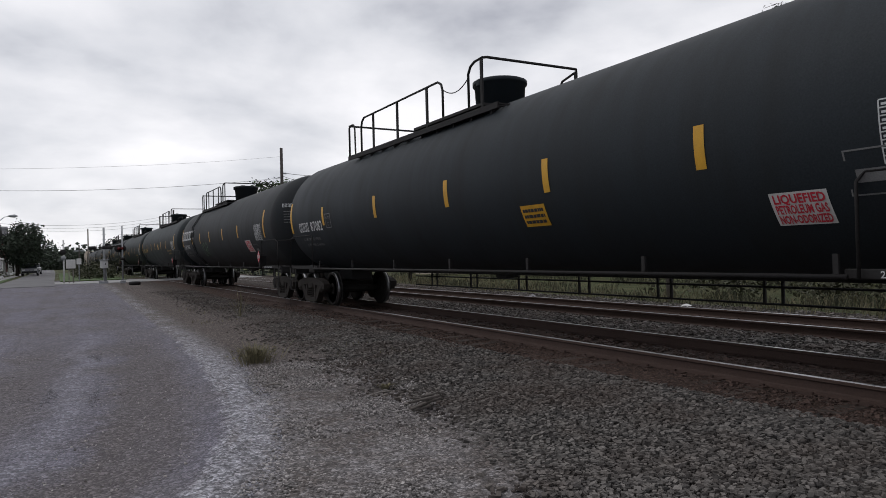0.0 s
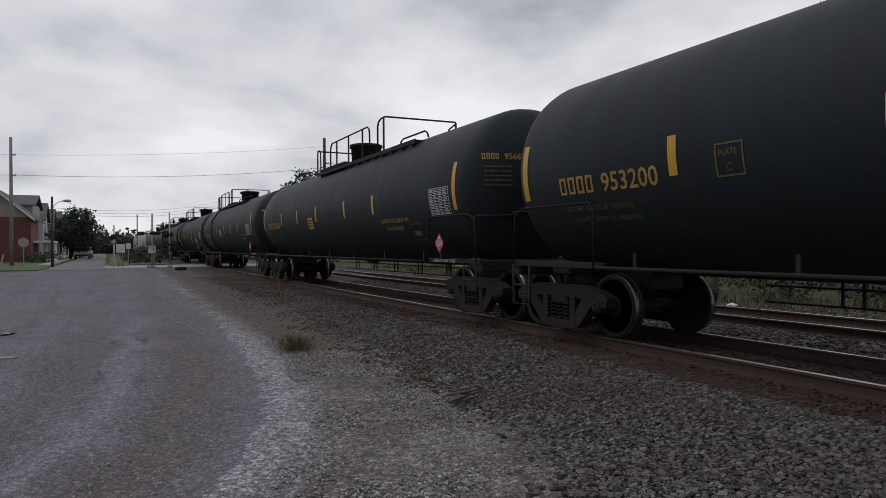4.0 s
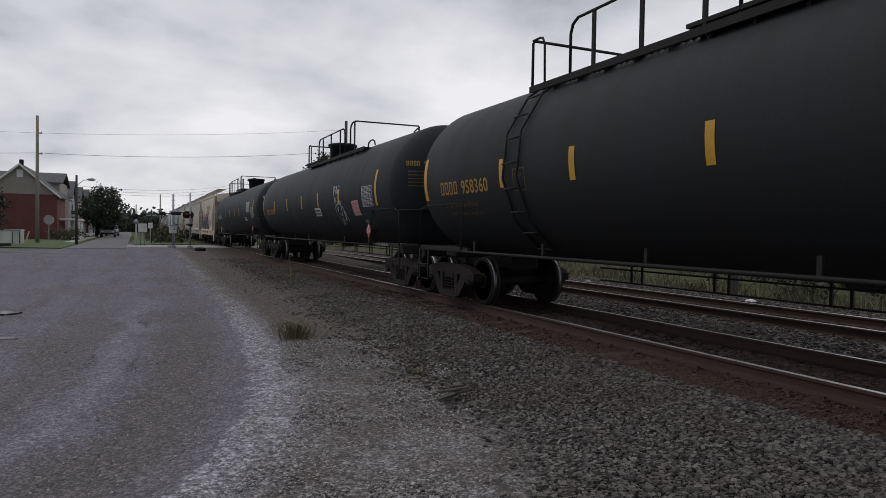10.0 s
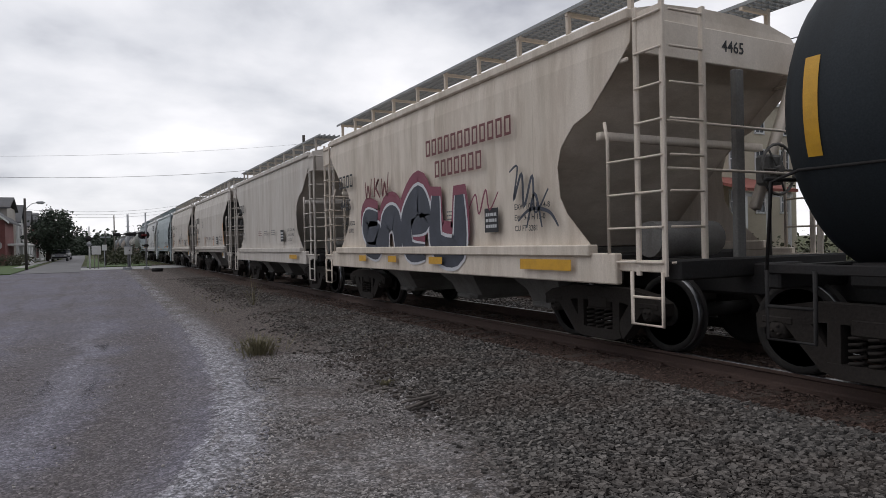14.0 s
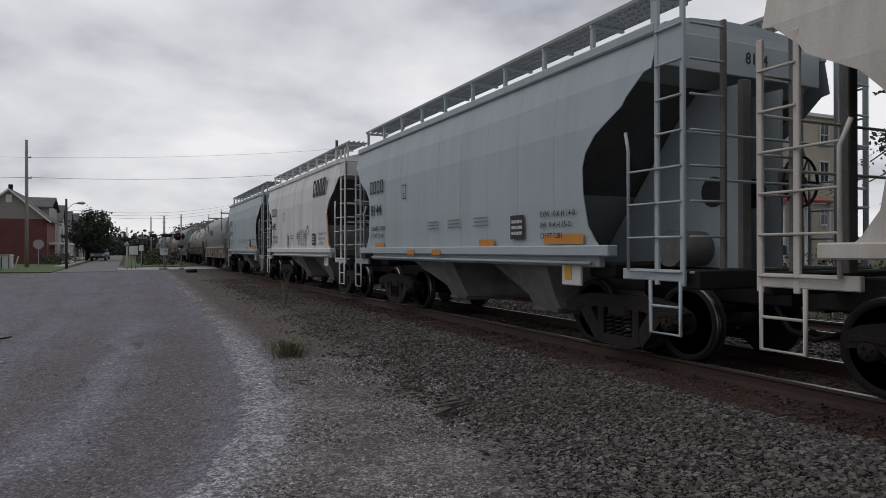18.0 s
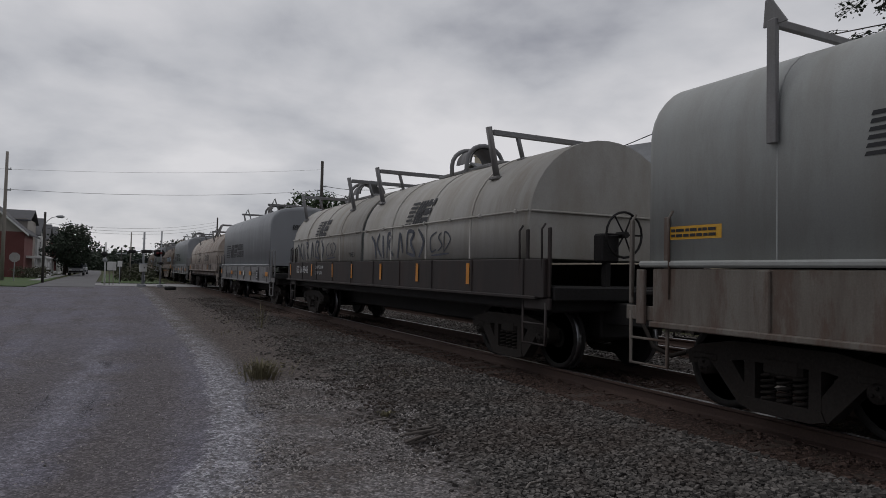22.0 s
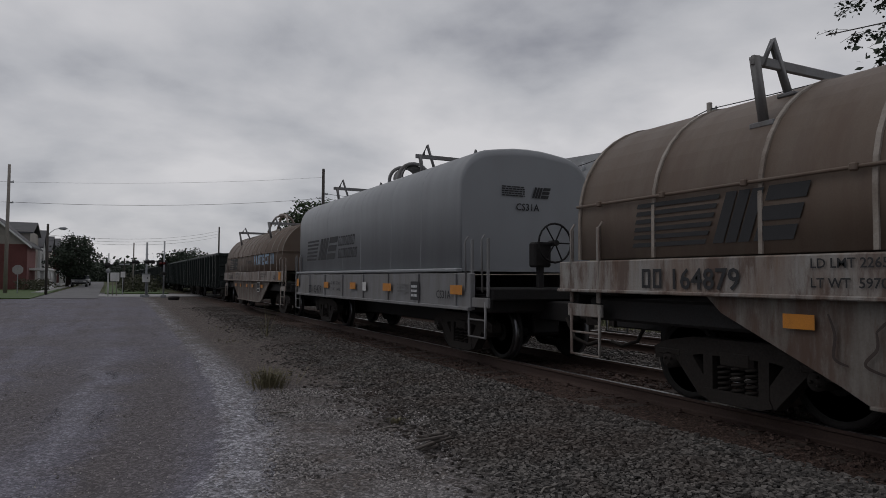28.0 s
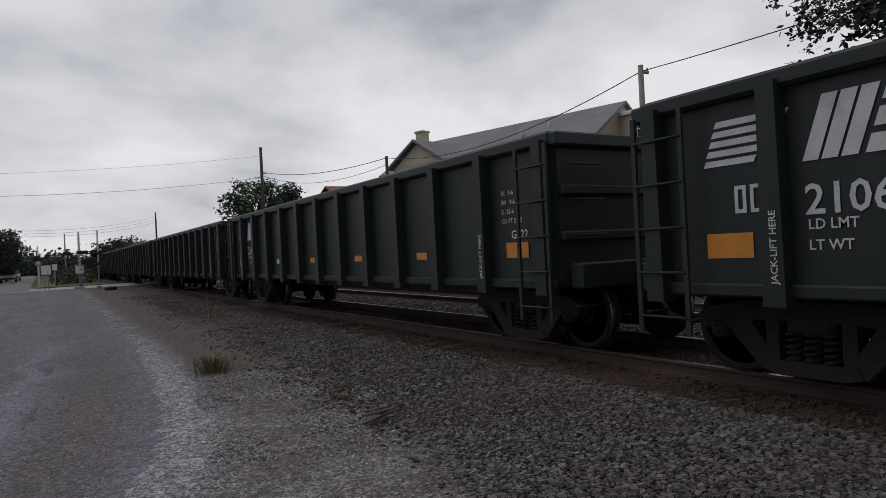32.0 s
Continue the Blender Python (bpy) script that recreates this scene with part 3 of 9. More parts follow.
def glyphs(text, size, bold=0.014):
    """Flat mesh of a text in Blender's own font: points (x, y) and faces, starting at x = 0."""
    key = (text, size, bold)
    if key not in _glyphs:
        cu = bpy.data.curves.new("lettering", "FONT")
        cu.body, cu.size, cu.resolution_u, cu.offset = text, size, 2, size * bold
        ob = bpy.data.objects.new("lettering", cu)
        scene.collection.objects.link(ob)
        bpy.context.view_layer.update()
        me = ob.evaluated_get(bpy.context.evaluated_depsgraph_get()).to_mesh()
        _glyphs[key] = ([(v.co.x, v.co.y) for v in me.vertices], [tuple(p.vertices) for p in me.polygons])
        bpy.data.objects.remove(ob)
    return _glyphs[key]


def flat_block(w, h, nx=1, ny=1, slant=0.0, x=0.0, y=0.0):
    vs = [(x + w * i / nx + slant * h * j / ny, y + h * j / ny) for j in range(ny + 1) for i in range(nx + 1)]
    fs = [(j * (nx + 1) + i, j * (nx + 1) + i + 1, (j + 1) * (nx + 1) + i + 1, (j + 1) * (nx + 1) + i) for j in range(ny) for i in range(nx)]
    return vs, fs


def hollow_blocks(n, h, w, stroke, slant=0.0, gap=0.16):
    """A block mark as plain open frames standing side by side."""
    vs, fs = [], []
    for i in range(n):
        x0, x1 = i * w, i * w + w * (1 - gap)
        for p, q, z0, z1 in ((x0, x0 + stroke, 0, h), (x1 - stroke, x1, 0, h), (x0 + stroke, x1 - stroke, 0, stroke), (x0 + stroke, x1 - stroke, h - stroke, h)):
            a, b = flat_block(q - p, z1 - z0, 1, 3, slant, p + slant * z0, z0)
            fs += [tuple(k + len(vs) for k in f) for f in b]
            vs += a
    return vs, fs


def mark_frames(n, h, w=None, slant=0.0):
    """A name as plain open frames, one for each letter."""
    w = w or h * 0.62
    return hollow_blocks(n, h, w, min(h * 0.15, w * 0.22), slant, 0.26)


def twin_blocks(h, slant=0.35):
    """Two heavy slanted blocks, one slit upright, one slit across."""
    vs, fs = [], []
    for x, z, w, d in [(0.30 * k * h, 0, 0.25 * h, h) for k in range(3)] + [(0.95 * h, 0.37 * h * k, 0.82 * h, 0.27 * h) for k in range(3)]:
        a, b = flat_block(w, d, 1, 2, slant, x + slant * z, z)
        fs += [tuple(k + len(vs) for k in f) for f in b]
        vs += a
    return vs, fs


def side_map(half_width, lift=0.006):
    """Lays flat writing on the near side of a car: x along, y up."""
    def f(y, z):
        return (-(half_width + lift), y, z)
    return f


def tank_map(radius, zc, lift=0.006):
    def f(y, z):
        a = (z - zc) / radius
        r = radius + lift
        return (-r * math.cos(a), y, zc + r * math.sin(a))
    return f


def write(name, flat, y, z, on, mat, parent, label=""):
    """Puts flat writing (points, faces) on a car's side with its left end at y and foot at z."""
    vs, fs = flat
    sh = Shape()
    sh.add([on(y - px, z + py) for px, py in vs], fs)
    me = bpy.data.meshes.new(name)
    me.from_pydata(sh.v, [], [f[::-1] for f in sh.f])
    me.materials.append(MT[mat])
    return part(name, me, mat, parent, label)


def patch(name, w, h, y, z, on, mat, parent, label="", ny=4):
    return write(name, flat_block(w, h, 1, ny), y, z, on, mat, parent, label)


def strokes(lines, thick=0.05):
    """Sprayed writing: each line of corner points is rounded off and drawn as a ribbon that thins at its ends."""
    vs, fs = [], []
    for pts in lines:
        p = [pts[0]] + list(pts) + [pts[-1]]
        run = []
        for i in range(1, len(p) - 2):
            for k in range(6):
                t = k / 6
                run.append(tuple(0.5 * (2 * b + (c - a) * t + (2 * a - 5 * b + 4 * c - d) * t * t + (3 * b - a - 3 * c + d) * t ** 3) for a, b, c, d in zip(p[i - 1], p[i], p[i + 1], p[i + 2])))
        run.append(tuple(p[-1]))
        k0, n = len(vs), len(run)
        for i, (x, y) in enumerate(run):
            a, b = run[max(i - 1, 0)], run[min(i + 1, n - 1)]
            dx, dy = b[0] - a[0], b[1] - a[1]
            L = math.hypot(dx, dy) or 1.0
            w = thick / 2 * (0.55 + 0.45 * math.sin(math.pi * i / (n - 1)))
            vs += [(x - dy / L * w, y + dx / L * w), (x + dy / L * w, y - dx / L * w)]
        fs += [(k0 + 2 * i, k0 + 2 * i + 1, k0 + 2 * i + 3, k0 + 2 * i + 2) for i in range(n - 1)]
    return vs, fs

# ---- ground and track ----


def ground_z(x, y):
    """Height of the ground: flat gravel lot, low ballast beds, level with the rails at the crossing."""
    base = 0.02 + 0.28 * smooth01(14, 44, y)
    bed = 0.135 if 4.9 < x < 13.2 else 0.135 * smooth01(2.6, 4.9, x) if x <= 4.9 else 0.135 - 0.25 * smooth01(13.2, 15.0, x)
    if x > 15:
        base = 0.0
        bed = -0.115 + 0.5 * smooth01(18, 30, x)
    z = max(base, bed) if x <= 13.2 else bed + 0.25 * smooth01(14, 44, y)
    far = smooth01(120, 600, math.hypot(x, y))
    return z * (1 - far) + far * 0.0


def ground_material():
    m = bpy.data.materials.new("lot_gravel_and_ballast")
    m.use_nodes = True
    nt = m.node_tree
    n, l = nt.nodes, nt.links
    b = n["Principled BSDF"]

    def mth(op, a, c=0.0, d=None):
        q = n.new("ShaderNodeMath"); q.operation = op
        for i, s in enumerate((a, c) if d is None else (a, c, d)):
            if isinstance(s, (int, float)):
                q.inputs[i].default_value = s
            else:
                l.new(s, q.inputs[i])
        return q.outputs[0]

    def step(v, a, c):
        q = n.new("ShaderNodeMapRange"); q.interpolation_type = "SMOOTHSTEP"
        l.new(v, q.inputs["Value"])
        q.inputs["From Min"].default_value, q.inputs["From Max"].default_value = a, c
        return q.outputs[0]

    def noise_tex(scale, detail=4, rough=0.6):
        q = n.new("ShaderNodeTexNoise")
        q.inputs["Scale"].default_value, q.inputs["Detail"].default_value, q.inputs["Roughness"].default_value = scale, detail, rough
        l.new(co.outputs["Object"], q.inputs["Vector"])
        return q.outputs["Fac"]

    def mix(f, a, c):
        q = n.new("ShaderNodeMix"); q.data_type = "RGBA"
        l.new(f, q.inputs["Factor"]) if not isinstance(f, float) else None
        if isinstance(f, float):
            q.inputs["Factor"].default_value = f
        for k, s in (("A", a), ("B", c)):
            if isinstance(s, tuple):
                q.inputs[k].default_value = (*s, 1)
            else:
                l.new(s, q.inputs[k])
        return q.outputs["Result"]

    co = n.new("ShaderNodeTexCoord")
    sp = n.new("ShaderNodeSeparateXYZ")
    l.new(co.outputs["Object"], sp.inputs[0])
    x, y = sp.outputs[0], sp.outputs[1]
    big, mid, small, tiny = noise_tex(0.35), noise_tex(1.6, 5), noise_tex(14, 4), noise_tex(60, 3)

    def cells(scale):
        q = n.new("ShaderNodeTexVoronoi")
        q.inputs["Scale"].default_value = scale
        l.new(co.outputs["Object"], q.inputs["Vector"])
        w = n.new("ShaderNodeSeparateColor")
        l.new(q.outputs["Color"], w.inputs[0])
        return w.outputs[0], w.outputs[1], q.outputs["Distance"]

    c1, c1b, d1 = cells(52)
    c2, c2b, d2 = cells(24)
    ys = mth("MAXIMUM", y, 3.0)
    # inner edge of the pale gravel, bending away from the track towards the camera
    edge = mth("SUBTRACT", 1.95, mth("DIVIDE", 20.0, mth("POWER", ys, 1.66)))
    u = mth("SUBTRACT", x, edge)
    u = mth("ADD", u, mth("MULTIPLY", mth("SUBTRACT", mid, 0.5), 0.30))
    u = mth("ADD", u, mth("MULTIPLY", mth("SUBTRACT", small, 0.5), 0.22))
    grain = mth("ADD", 0.16, mth("MULTIPLY", small, 0.4))
    grain = mth("ADD", grain, mth("MULTIPLY", tiny, 0.30))
    grain = mth("ADD", grain, mth("MULTIPLY", mth("POWER", c1, 2.5), 1.25))
    grain = mth("ADD", grain, mth("MULTIPLY", mth("POWER", c2, 5.0), 0.6))
    # noise drawn out along the driving direction
    lane = n.new("ShaderNodeCombineXYZ")
    l.new(mth("MULTIPLY", u, 2.6), lane.inputs[0]); l.new(mth("MULTIPLY", y, 0.30), lane.inputs[1])

    def lane_tex(scale, detail):
        q = n.new("ShaderNodeTexNoise")
        q.inputs["Scale"].default_value, q.inputs["Detail"].default_value, q.inputs["Roughness"].default_value = scale, detail, 0.62
        l.new(lane.outputs[0], q.inputs["Vector"])
        return q.outputs["Fac"]
    rut, thread = lane_tex(0.9, 5), lane_tex(3.2, 6)
    road = mix(step(big, 0.42, 0.6), (0.160, 0.153, 0.181), (0.144, 0.133, 0.146))
    road = mix(mth("MULTIPLY", step(mid, 0.5, 0.72), 0.40), road, (0.185, 0.177, 0.183))
    road = mix(mth("MULTIPLY", step(rut, 0.50, 0.68), 0.55), road, (0.108, 0.095, 0.094))
    road = mix(mth("MULTIPLY", mth("MULTIPLY", step(thread, 0.50, 0.66), step(mid, 0.36, 0.6)), 0.45), road, (0.215, 0.208, 0.235))
    # worn tracks in the lot: pale thrown-up gravel and compacted brown dirt
    sway = mth("ADD", mth("MULTIPLY", mth("SUBTRACT", big, 0.5), 1.5), mth("MULTIPLY", mth("SUBTRACT", rut, 0.5), 0.5))

    worn = mth("SUBTRACT", 1.0, mth("MULTIPLY", step(y, 11.0, 19.0), 0.8))      # driven smooth further out

    def track(at, w0, w1):
        return mth("MULTIPLY", worn, mth("SUBTRACT", 1.0, step(mth("ABSOLUTE", mth("ADD", mth("SUBTRACT", u, at), sway)), w0, w1)))
    broken = mth("MULTIPLY", step(small, 0.30, 0.62), step(mid, 0.32, 0.58))
    road = mix(mth("MULTIPLY", track(-2.35, 0.14, 0.6), 0.7), road, (0.122, 0.109, 0.109))
    road = mix(mth("MULTIPLY", track(-1.62, 0.0, 0.27), mth("ADD", 0.38, mth("MULTIPLY", 0.55, broken))), road, (0.215, 0.210, 0.240))
    road = mix(mth("MULTIPLY", track(-0.75, 0.16, 0.62), 0.75), road, (0.124, 0.110, 0.109))
    pale = mix(step(small, 0.35, 0.7), (0.205, 0.200, 0.215), (0.36, 0.355, 0.385))
    pale = mix(mth("MULTIPLY", step(thread, 0.48, 0.66), 0.6), pale, (0.150, 0.136, 0.132))
    pale = mix(mth("MULTIPLY", step(y, 9.0, 20.0), mth("SUBTRACT", 1.0, mth("MULTIPLY", step(mid, 0.45, 0.6), 0.6))), pale, (0.135, 0.122, 0.115))
    dirt = mix(step(mid, 0.35, 0.65), (0.112, 0.096, 0.088), (0.185, 0.172, 0.170))
    dirt = mix(mth("MULTIPLY", step(small, 0.5, 0.7), 0.6), dirt, (0.25, 0.24, 0.245))
    dirt = mix(mth("MULTIPLY", step(y, 6.5, 12.0), 0.85), dirt, (0.098, 0.080, 0.071))
    bal = mix(step(small, 0.35, 0.68), (0.030, 0.025, 0.022), (0.070, 0.060, 0.053))
    bal = mix(mth("MULTIPLY", step(y, 11.0, 20.0), 0.75), bal, (0.074, 0.060, 0.052))
    col = mix(step(u, -0.08, 0.06), road, pale)
    col = mix(step(u, 0.2, 0.85), col, dirt)
    # foot of the ballast, nearer to the lot beside the camera
    foot = mth("SUBTRACT", x, mth("SUBTRACT", 4.3, mth("DIVIDE", 5.6, ys)))
    foot = mth("ADD", foot, mth("MULTIPLY", mth("SUBTRACT", mid, 0.5), 0.9))
    col = mix(step(foot, -0.55, 0.30), col, bal)
    rusty = mth("MULTIPLY", step(x, 4.75, 5.45), mth("SUBTRACT", 1.0, step(x, 8.5, 9.0)))
    col = mix(mth("MULTIPLY", rusty, 0.75), col, (0.064, 0.038, 0.029))
    grass = mix(step(mid, 0.35, 0.65), (0.046, 0.060, 0.024), (0.088, 0.084, 0.042))
    g = mth("ADD", step(x, 15.8, 17.2), step(y, 58.0, 66.0))
    g = mth("ADD", g, mth("SUBTRACT", 1.0, step(x, -13.0, -10.0)))
    col = mix(mth("MINIMUM", g, 1.0), col, grass)
    sc = n.new("ShaderNodeVectorMath"); sc.operation = "SCALE"
    calm = mth("MULTIPLY", mth("SUBTRACT", 1.0, step(u, -0.12, 0.05)), 0.30)      # the driven lot is packed smooth
    flat = mth("ADD", mth("MULTIPLY", grain, mth("SUBTRACT", 1.0, calm)), mth("MULTIPLY", calm, 0.98))
    l.new(col, sc.inputs[0]); l.new(mth("MULTIPLY", flat, 1.1), sc.inputs["Scale"])
    l.new(sc.outputs[0], b.inputs["Base Color"])
    b.inputs["Roughness"].default_value = 0.95
    b.inputs["Specular IOR Level"].default_value = 0.25
    bp = n.new("ShaderNodeBump")
    bp.inputs["Strength"].default_value, bp.inputs["Distance"].default_value = 0.7, 0.03
    l.new(mth("ADD", mth("ADD", small, mth("MULTIPLY", tiny, 0.4)), mth("MULTIPLY", mth("SUBTRACT", 1.0, d1), 0.7)), bp.inputs["Height"])
    l.new(bp.outputs[0], b.inputs["Normal"])
    return m


MT["ground"] = ground_material()


def build_ground():
    def axis(lo, hi, f0, f1, fine):
        a = list(np.arange(f0, f1, fine))
        d = fine
        while a[0] > lo:
            d *= 1.35
            a.insert(0, max(lo, a[0] - d))
        d = fine
        while a[-1] < hi:
            d *= 1.35
            a.append(min(hi, a[-1] + d))
        return a
    xs, ys = axis(-1600, 1600, -6, 16, 0.25), axis(-1600, 2500, 0, 50, 0.35)
    sh = Shape()
    vs = []
    for yy in ys:
        for xx in xs:
            z = ground_z(xx, yy)
            if -8 < xx < 16 and 0 < yy < 45:
                z += 0.03 * noise.noise((xx * 0.6, yy * 0.5, 0.0)) + 0.012 * noise.noise((xx * 2.5, yy * 2.2, 3.0))
                u = xx - (1.95 - 20.0 / max(yy, 3.0) ** 1.66)
                z += 0.035 * math.exp(-((u - 0.12) / 0.22) ** 2) + 0.025 * math.exp(-((u + 1.62) / 0.28) ** 2) - 0.02 * math.exp(-((u + 0.7) / 0.4) ** 2)
            vs.append((xx, yy, z))
    k = len(xs)
    sh.add(vs, [(j * k + i, j * k + i + 1, (j + 1) * k + i + 1, (j + 1) * k + i) for j in range(len(ys) - 1) for i in range(k - 1)], True)
    ob = part("ground", sh, "ground")
    tagged(ob, "gravel lot with pale wheel tracks beside grey ballast", "ground", kind="structure")


build_ground()


def stones(name, label, mat, count, area, size, seed, lift=0.35, fade=0.0, thin=1.0, edge=None, foot=None, patchy=None):
    """Loose stones of uneven shape as one sheet of real pieces."""
    r = np.random.RandomState(seed)
    x0, x1, y0, y1 = area
    if isinstance(count, float):              # laid side by side at this pitch
        gx, gy = np.meshgrid(np.arange(x0, x1, count), np.arange(y0, y1, count))
        gx[1::2] += count / 2
        x = gx.ravel() + r.uniform(-0.36, 0.36, gx.size) * count
        y = gy.ravel() + r.uniform(-0.36, 0.36, gx.size) * count
        count = len(x)
    else:
        x = x0 + (x1 - x0) * r.uniform(0, 1, count) ** thin
        y = y0 + (y1 - y0) * r.uniform(0, 1, count) ** (1.0 + fade)
    if patchy is not None:
        drift = np.array([noise.noise((p * 1.7, q * 0.9, seed)) + 0.5 * noise.noise((p * 6, q * 4, seed)) for p, q in zip(x, y)])
        keep = drift + r.uniform(-0.25, 0.25, count) > patchy
        x, y = x[keep], y[keep]
        count = len(x)
    if edge is not None:                      # only on one side of the lot's curved rim
        u = x - (1.95 - 20.0 / np.maximum(y, 3.0) ** 1.66)
        keep = (u > edge[0]) & (u < edge[1])
        x, y = x[keep], y[keep]
        count = len(x)
    if foot is not None:                      # thinning out towards the ballast's foot
        q = np.clip((x - (4.3 - 5.6 / np.maximum(y, 2.0)) + foot) / foot, 0, 1)
        keep = r.uniform(0, 1, count) < q * q
        x, y = x[keep], y[keep]
        count = len(x)
    s = r.uniform(size[0], size[1], count) * r.uniform(0.7, 1.3, count)
    corner = np.array([(a, b, c) for a in (-1, 1) for b in (-1, 1) for c in (-1, 1)], float)
    v = corner[None] * r.uniform(0.55, 1.0, (count, 8, 3))
    v *= np.stack([np.ones(count), r.uniform(0.6, 1.0, count), r.uniform(0.35, 0.75, count)], 1)[:, None]
    a, t = r.uniform(0, 6.3, count), r.uniform(-0.45, 0.45, count)
    ct, st = np.cos(t)[:, None], np.sin(t)[:, None]
    vx, vz = v[:, :, 0] * ct - v[:, :, 2] * st, v[:, :, 0] * st + v[:, :, 2] * ct
    ca, sa = np.cos(a)[:, None], np.sin(a)[:, None]
    px, py = vx * ca - v[:, :, 1] * sa, vx * sa + v[:, :, 1] * ca
    half = (s / 2)[:, None]
    z = np.array([ground_z(p, q) for p, q in zip(x, y)])
    out = np.stack([px * half + x[:, None], py * half + y[:, None], vz * half + z[:, None] + half * lift], 2).reshape(-1, 3)
    q = np.array([(0, 1, 3, 2), (4, 6, 7, 5), (0, 4, 5, 1), (2, 3, 7, 6), (0, 2, 6, 4), (1, 5, 7, 3)])
    faces = (q[None] + (np.arange(count) * 8)[:, None, None]).reshape(-1, 4)
    me = bpy.data.meshes.new(name)
    me.from_pydata(out.tolist(), [], faces.tolist())
    me.materials.append(MT[mat])
    return tagged(new(name, me), label, "ballast", kind="stuff")


stones("ballast_stones", "crushed grey trackside ballast stones in a sloping shoulder", "stone", 0.036, (2.0, 5.35, 0.9, 6.6), (0.032, 0.052), 1, lift=0.5, foot=0.7)
stones("ballast_stones", "crushed grey ballast stones further along the shoulder", "stone", 0.046, (2.4, 5.35, 6.6, 13.0), (0.034, 0.056), 13, lift=0.4, foot=1.1)
stones("ballast_stones", "crushed grey ballast stones along the far shoulder", "stone", 8000, (2.8, 5.4, 13, 34), (0.03, 0.06), 2, lift=0.25, fade=0.6, thin=0.8, foot=1.2)
stones("ballast_stones", "rust-dusted ballast stones round the tie ends", "rust_stone", 6000, (5.15, 6.25, 1.0, 26), (0.025, 0.05), 10, lift=0.15, fade=0.5)
stones("ballast_stones", "crushed grey ballast stones between the two tracks", "stone", 14000, (7.95, 10.1, 2, 28), (0.04, 0.08), 3, fade=0.4)
stones("ballast_stones", "crushed grey ballast stones behind the far track", "stone", 9000, (12.0, 16.6, 3, 30), (0.05, 0.10), 4, fade=0.3)
stones("ballast_stones", "rusty ballast stones between the rails", "rust_stone", 5000, (6.3, 7.7, 1.5, 24), (0.04, 0.08), 5, lift=0.1, fade=0.4)
stones("ballast_stones", "rusty ballast stones between the far rails", "rust_stone", 4000, (10.4, 11.75, 3, 26), (0.04, 0.08), 8, lift=0.1, fade=0.4)
stones("gravel_stones", "loose pale limestone gravel at the edge of the lot", "gravel", 0.021, (-0.2, 2.4, 2.6, 10), (0.010, 0.022), 6, lift=0.5, edge=(-0.05, 0.55), patchy=-0.12)
stones("gravel_stones", "grey gravel strewn over the ballast's foot", "foot_gravel", 0.027, (0.6, 3.6, 2.0, 10), (0.011, 0.030), 9, lift=0.5, edge=(0.4, 2.3), patchy=0.02)
stones("gravel_stones", "loose gravel thrown up between the wheel tracks", "gravel", 0.022, (-3.0, 1.4, 3.5, 13), (0.006, 0.016), 12, lift=0.4, edge=(-1.95, -1.35), patchy=-0.05)
stones("gravel_stones", "scattered loose gravel stones across the dirt lot", "foot_gravel", 6000, (-3.6, 1.6, 3, 16), (0.008, 0.020), 7, fade=0.4, edge=(-9, -0.04))


def rail_section(cx):
    w = [(-0.076, 0), (0.076, 0), (0.076, 0.012), (0.02, 0.03), (0.012, 0.05), (0.012, 0.125), (0.036, 0.14), (0.036, 0.165), (0.03, 0.171),
         (-0.03, 0.171), (-0.036, 0.165), (-0.036, 0.14), (-0.012, 0.125), (-0.012, 0.05), (-0.02, 0.03), (-0.076, 0.012)]
    return [(cx + a, ZR - 0.172 + b) for a, b in w]


def build_track(cx, label, tie_from, tie_to):
    tr = thing("track", label, "railway track", kind="structure")
    for sx in (-0.752, 0.752):
        r = part("rail", Shape().prism(rail_section(cx + sx), -80, 420, "y"), "rail_side", tr, "rust-brown steel rail")
        part("railhead", Shape().prism([(cx + sx - 0.030, ZR - 0.003), (cx + sx + 0.030, ZR - 0.003), (cx + sx + 0.026, ZR + 0.002), (cx + sx - 0.026, ZR + 0.002)], -80, 420, "y"), "rail_head", r, "polished running surface")
    far = Shape()
    plates = Shape()
    me = Shape().box((0, 0, 0), (2.84, 0.23, 0.16), 0.015).mesh("tie", MT["tie"])
    rnd = random.Random(int(cx * 10))
    y = -10.0
    while y < 150:
        jx, jz, rz = rnd.uniform(-0.06, 0.06), rnd.uniform(-0.01, 0.012), rnd.uniform(-1.2, 1.2)
        if tie_from < y < tie_to:
            part("tie", me, "tie", tr, at=pose(cx + jx, y, ZR - 0.172 - 0.08 + jz, 0, 0, rz))
        else:
            far.box((cx + jx, y, ZR - 0.172 - 0.08 + jz), (2.6, 0.23, 0.16))
        for sx in (-0.752, 0.752):
            plates.box((cx + sx, y, ZR - 0.164), (0.36, 0.19, 0.014))
            for k in (-0.11, 0.11):
                plates.box((cx + sx + k, y + rnd.choice((-0.05, 0.05)), ZR - 0.15), (0.03, 0.03, 0.03))
        y += 0.53
    o = part("far_ties", far, "tie", tr)
    o["kind"] = "stuff"
    o = part("tie_plates", plates, "rail_side", tr, "rusted tie plates and spikes")
    o["kind"] = "stuff"


build_track(XN, "near railway track with rusty rails and dark ties", -2, 38)
build_track(XF, "far railway track with polished rails in grey ballast", 0, 36)


def strip(name, label, poly, z, mat, category, thick=0.12):
    sh = Shape().prism(poly, z - thick, z, "z")
    return tagged(part(name, sh, mat), label, category, kind="structure")


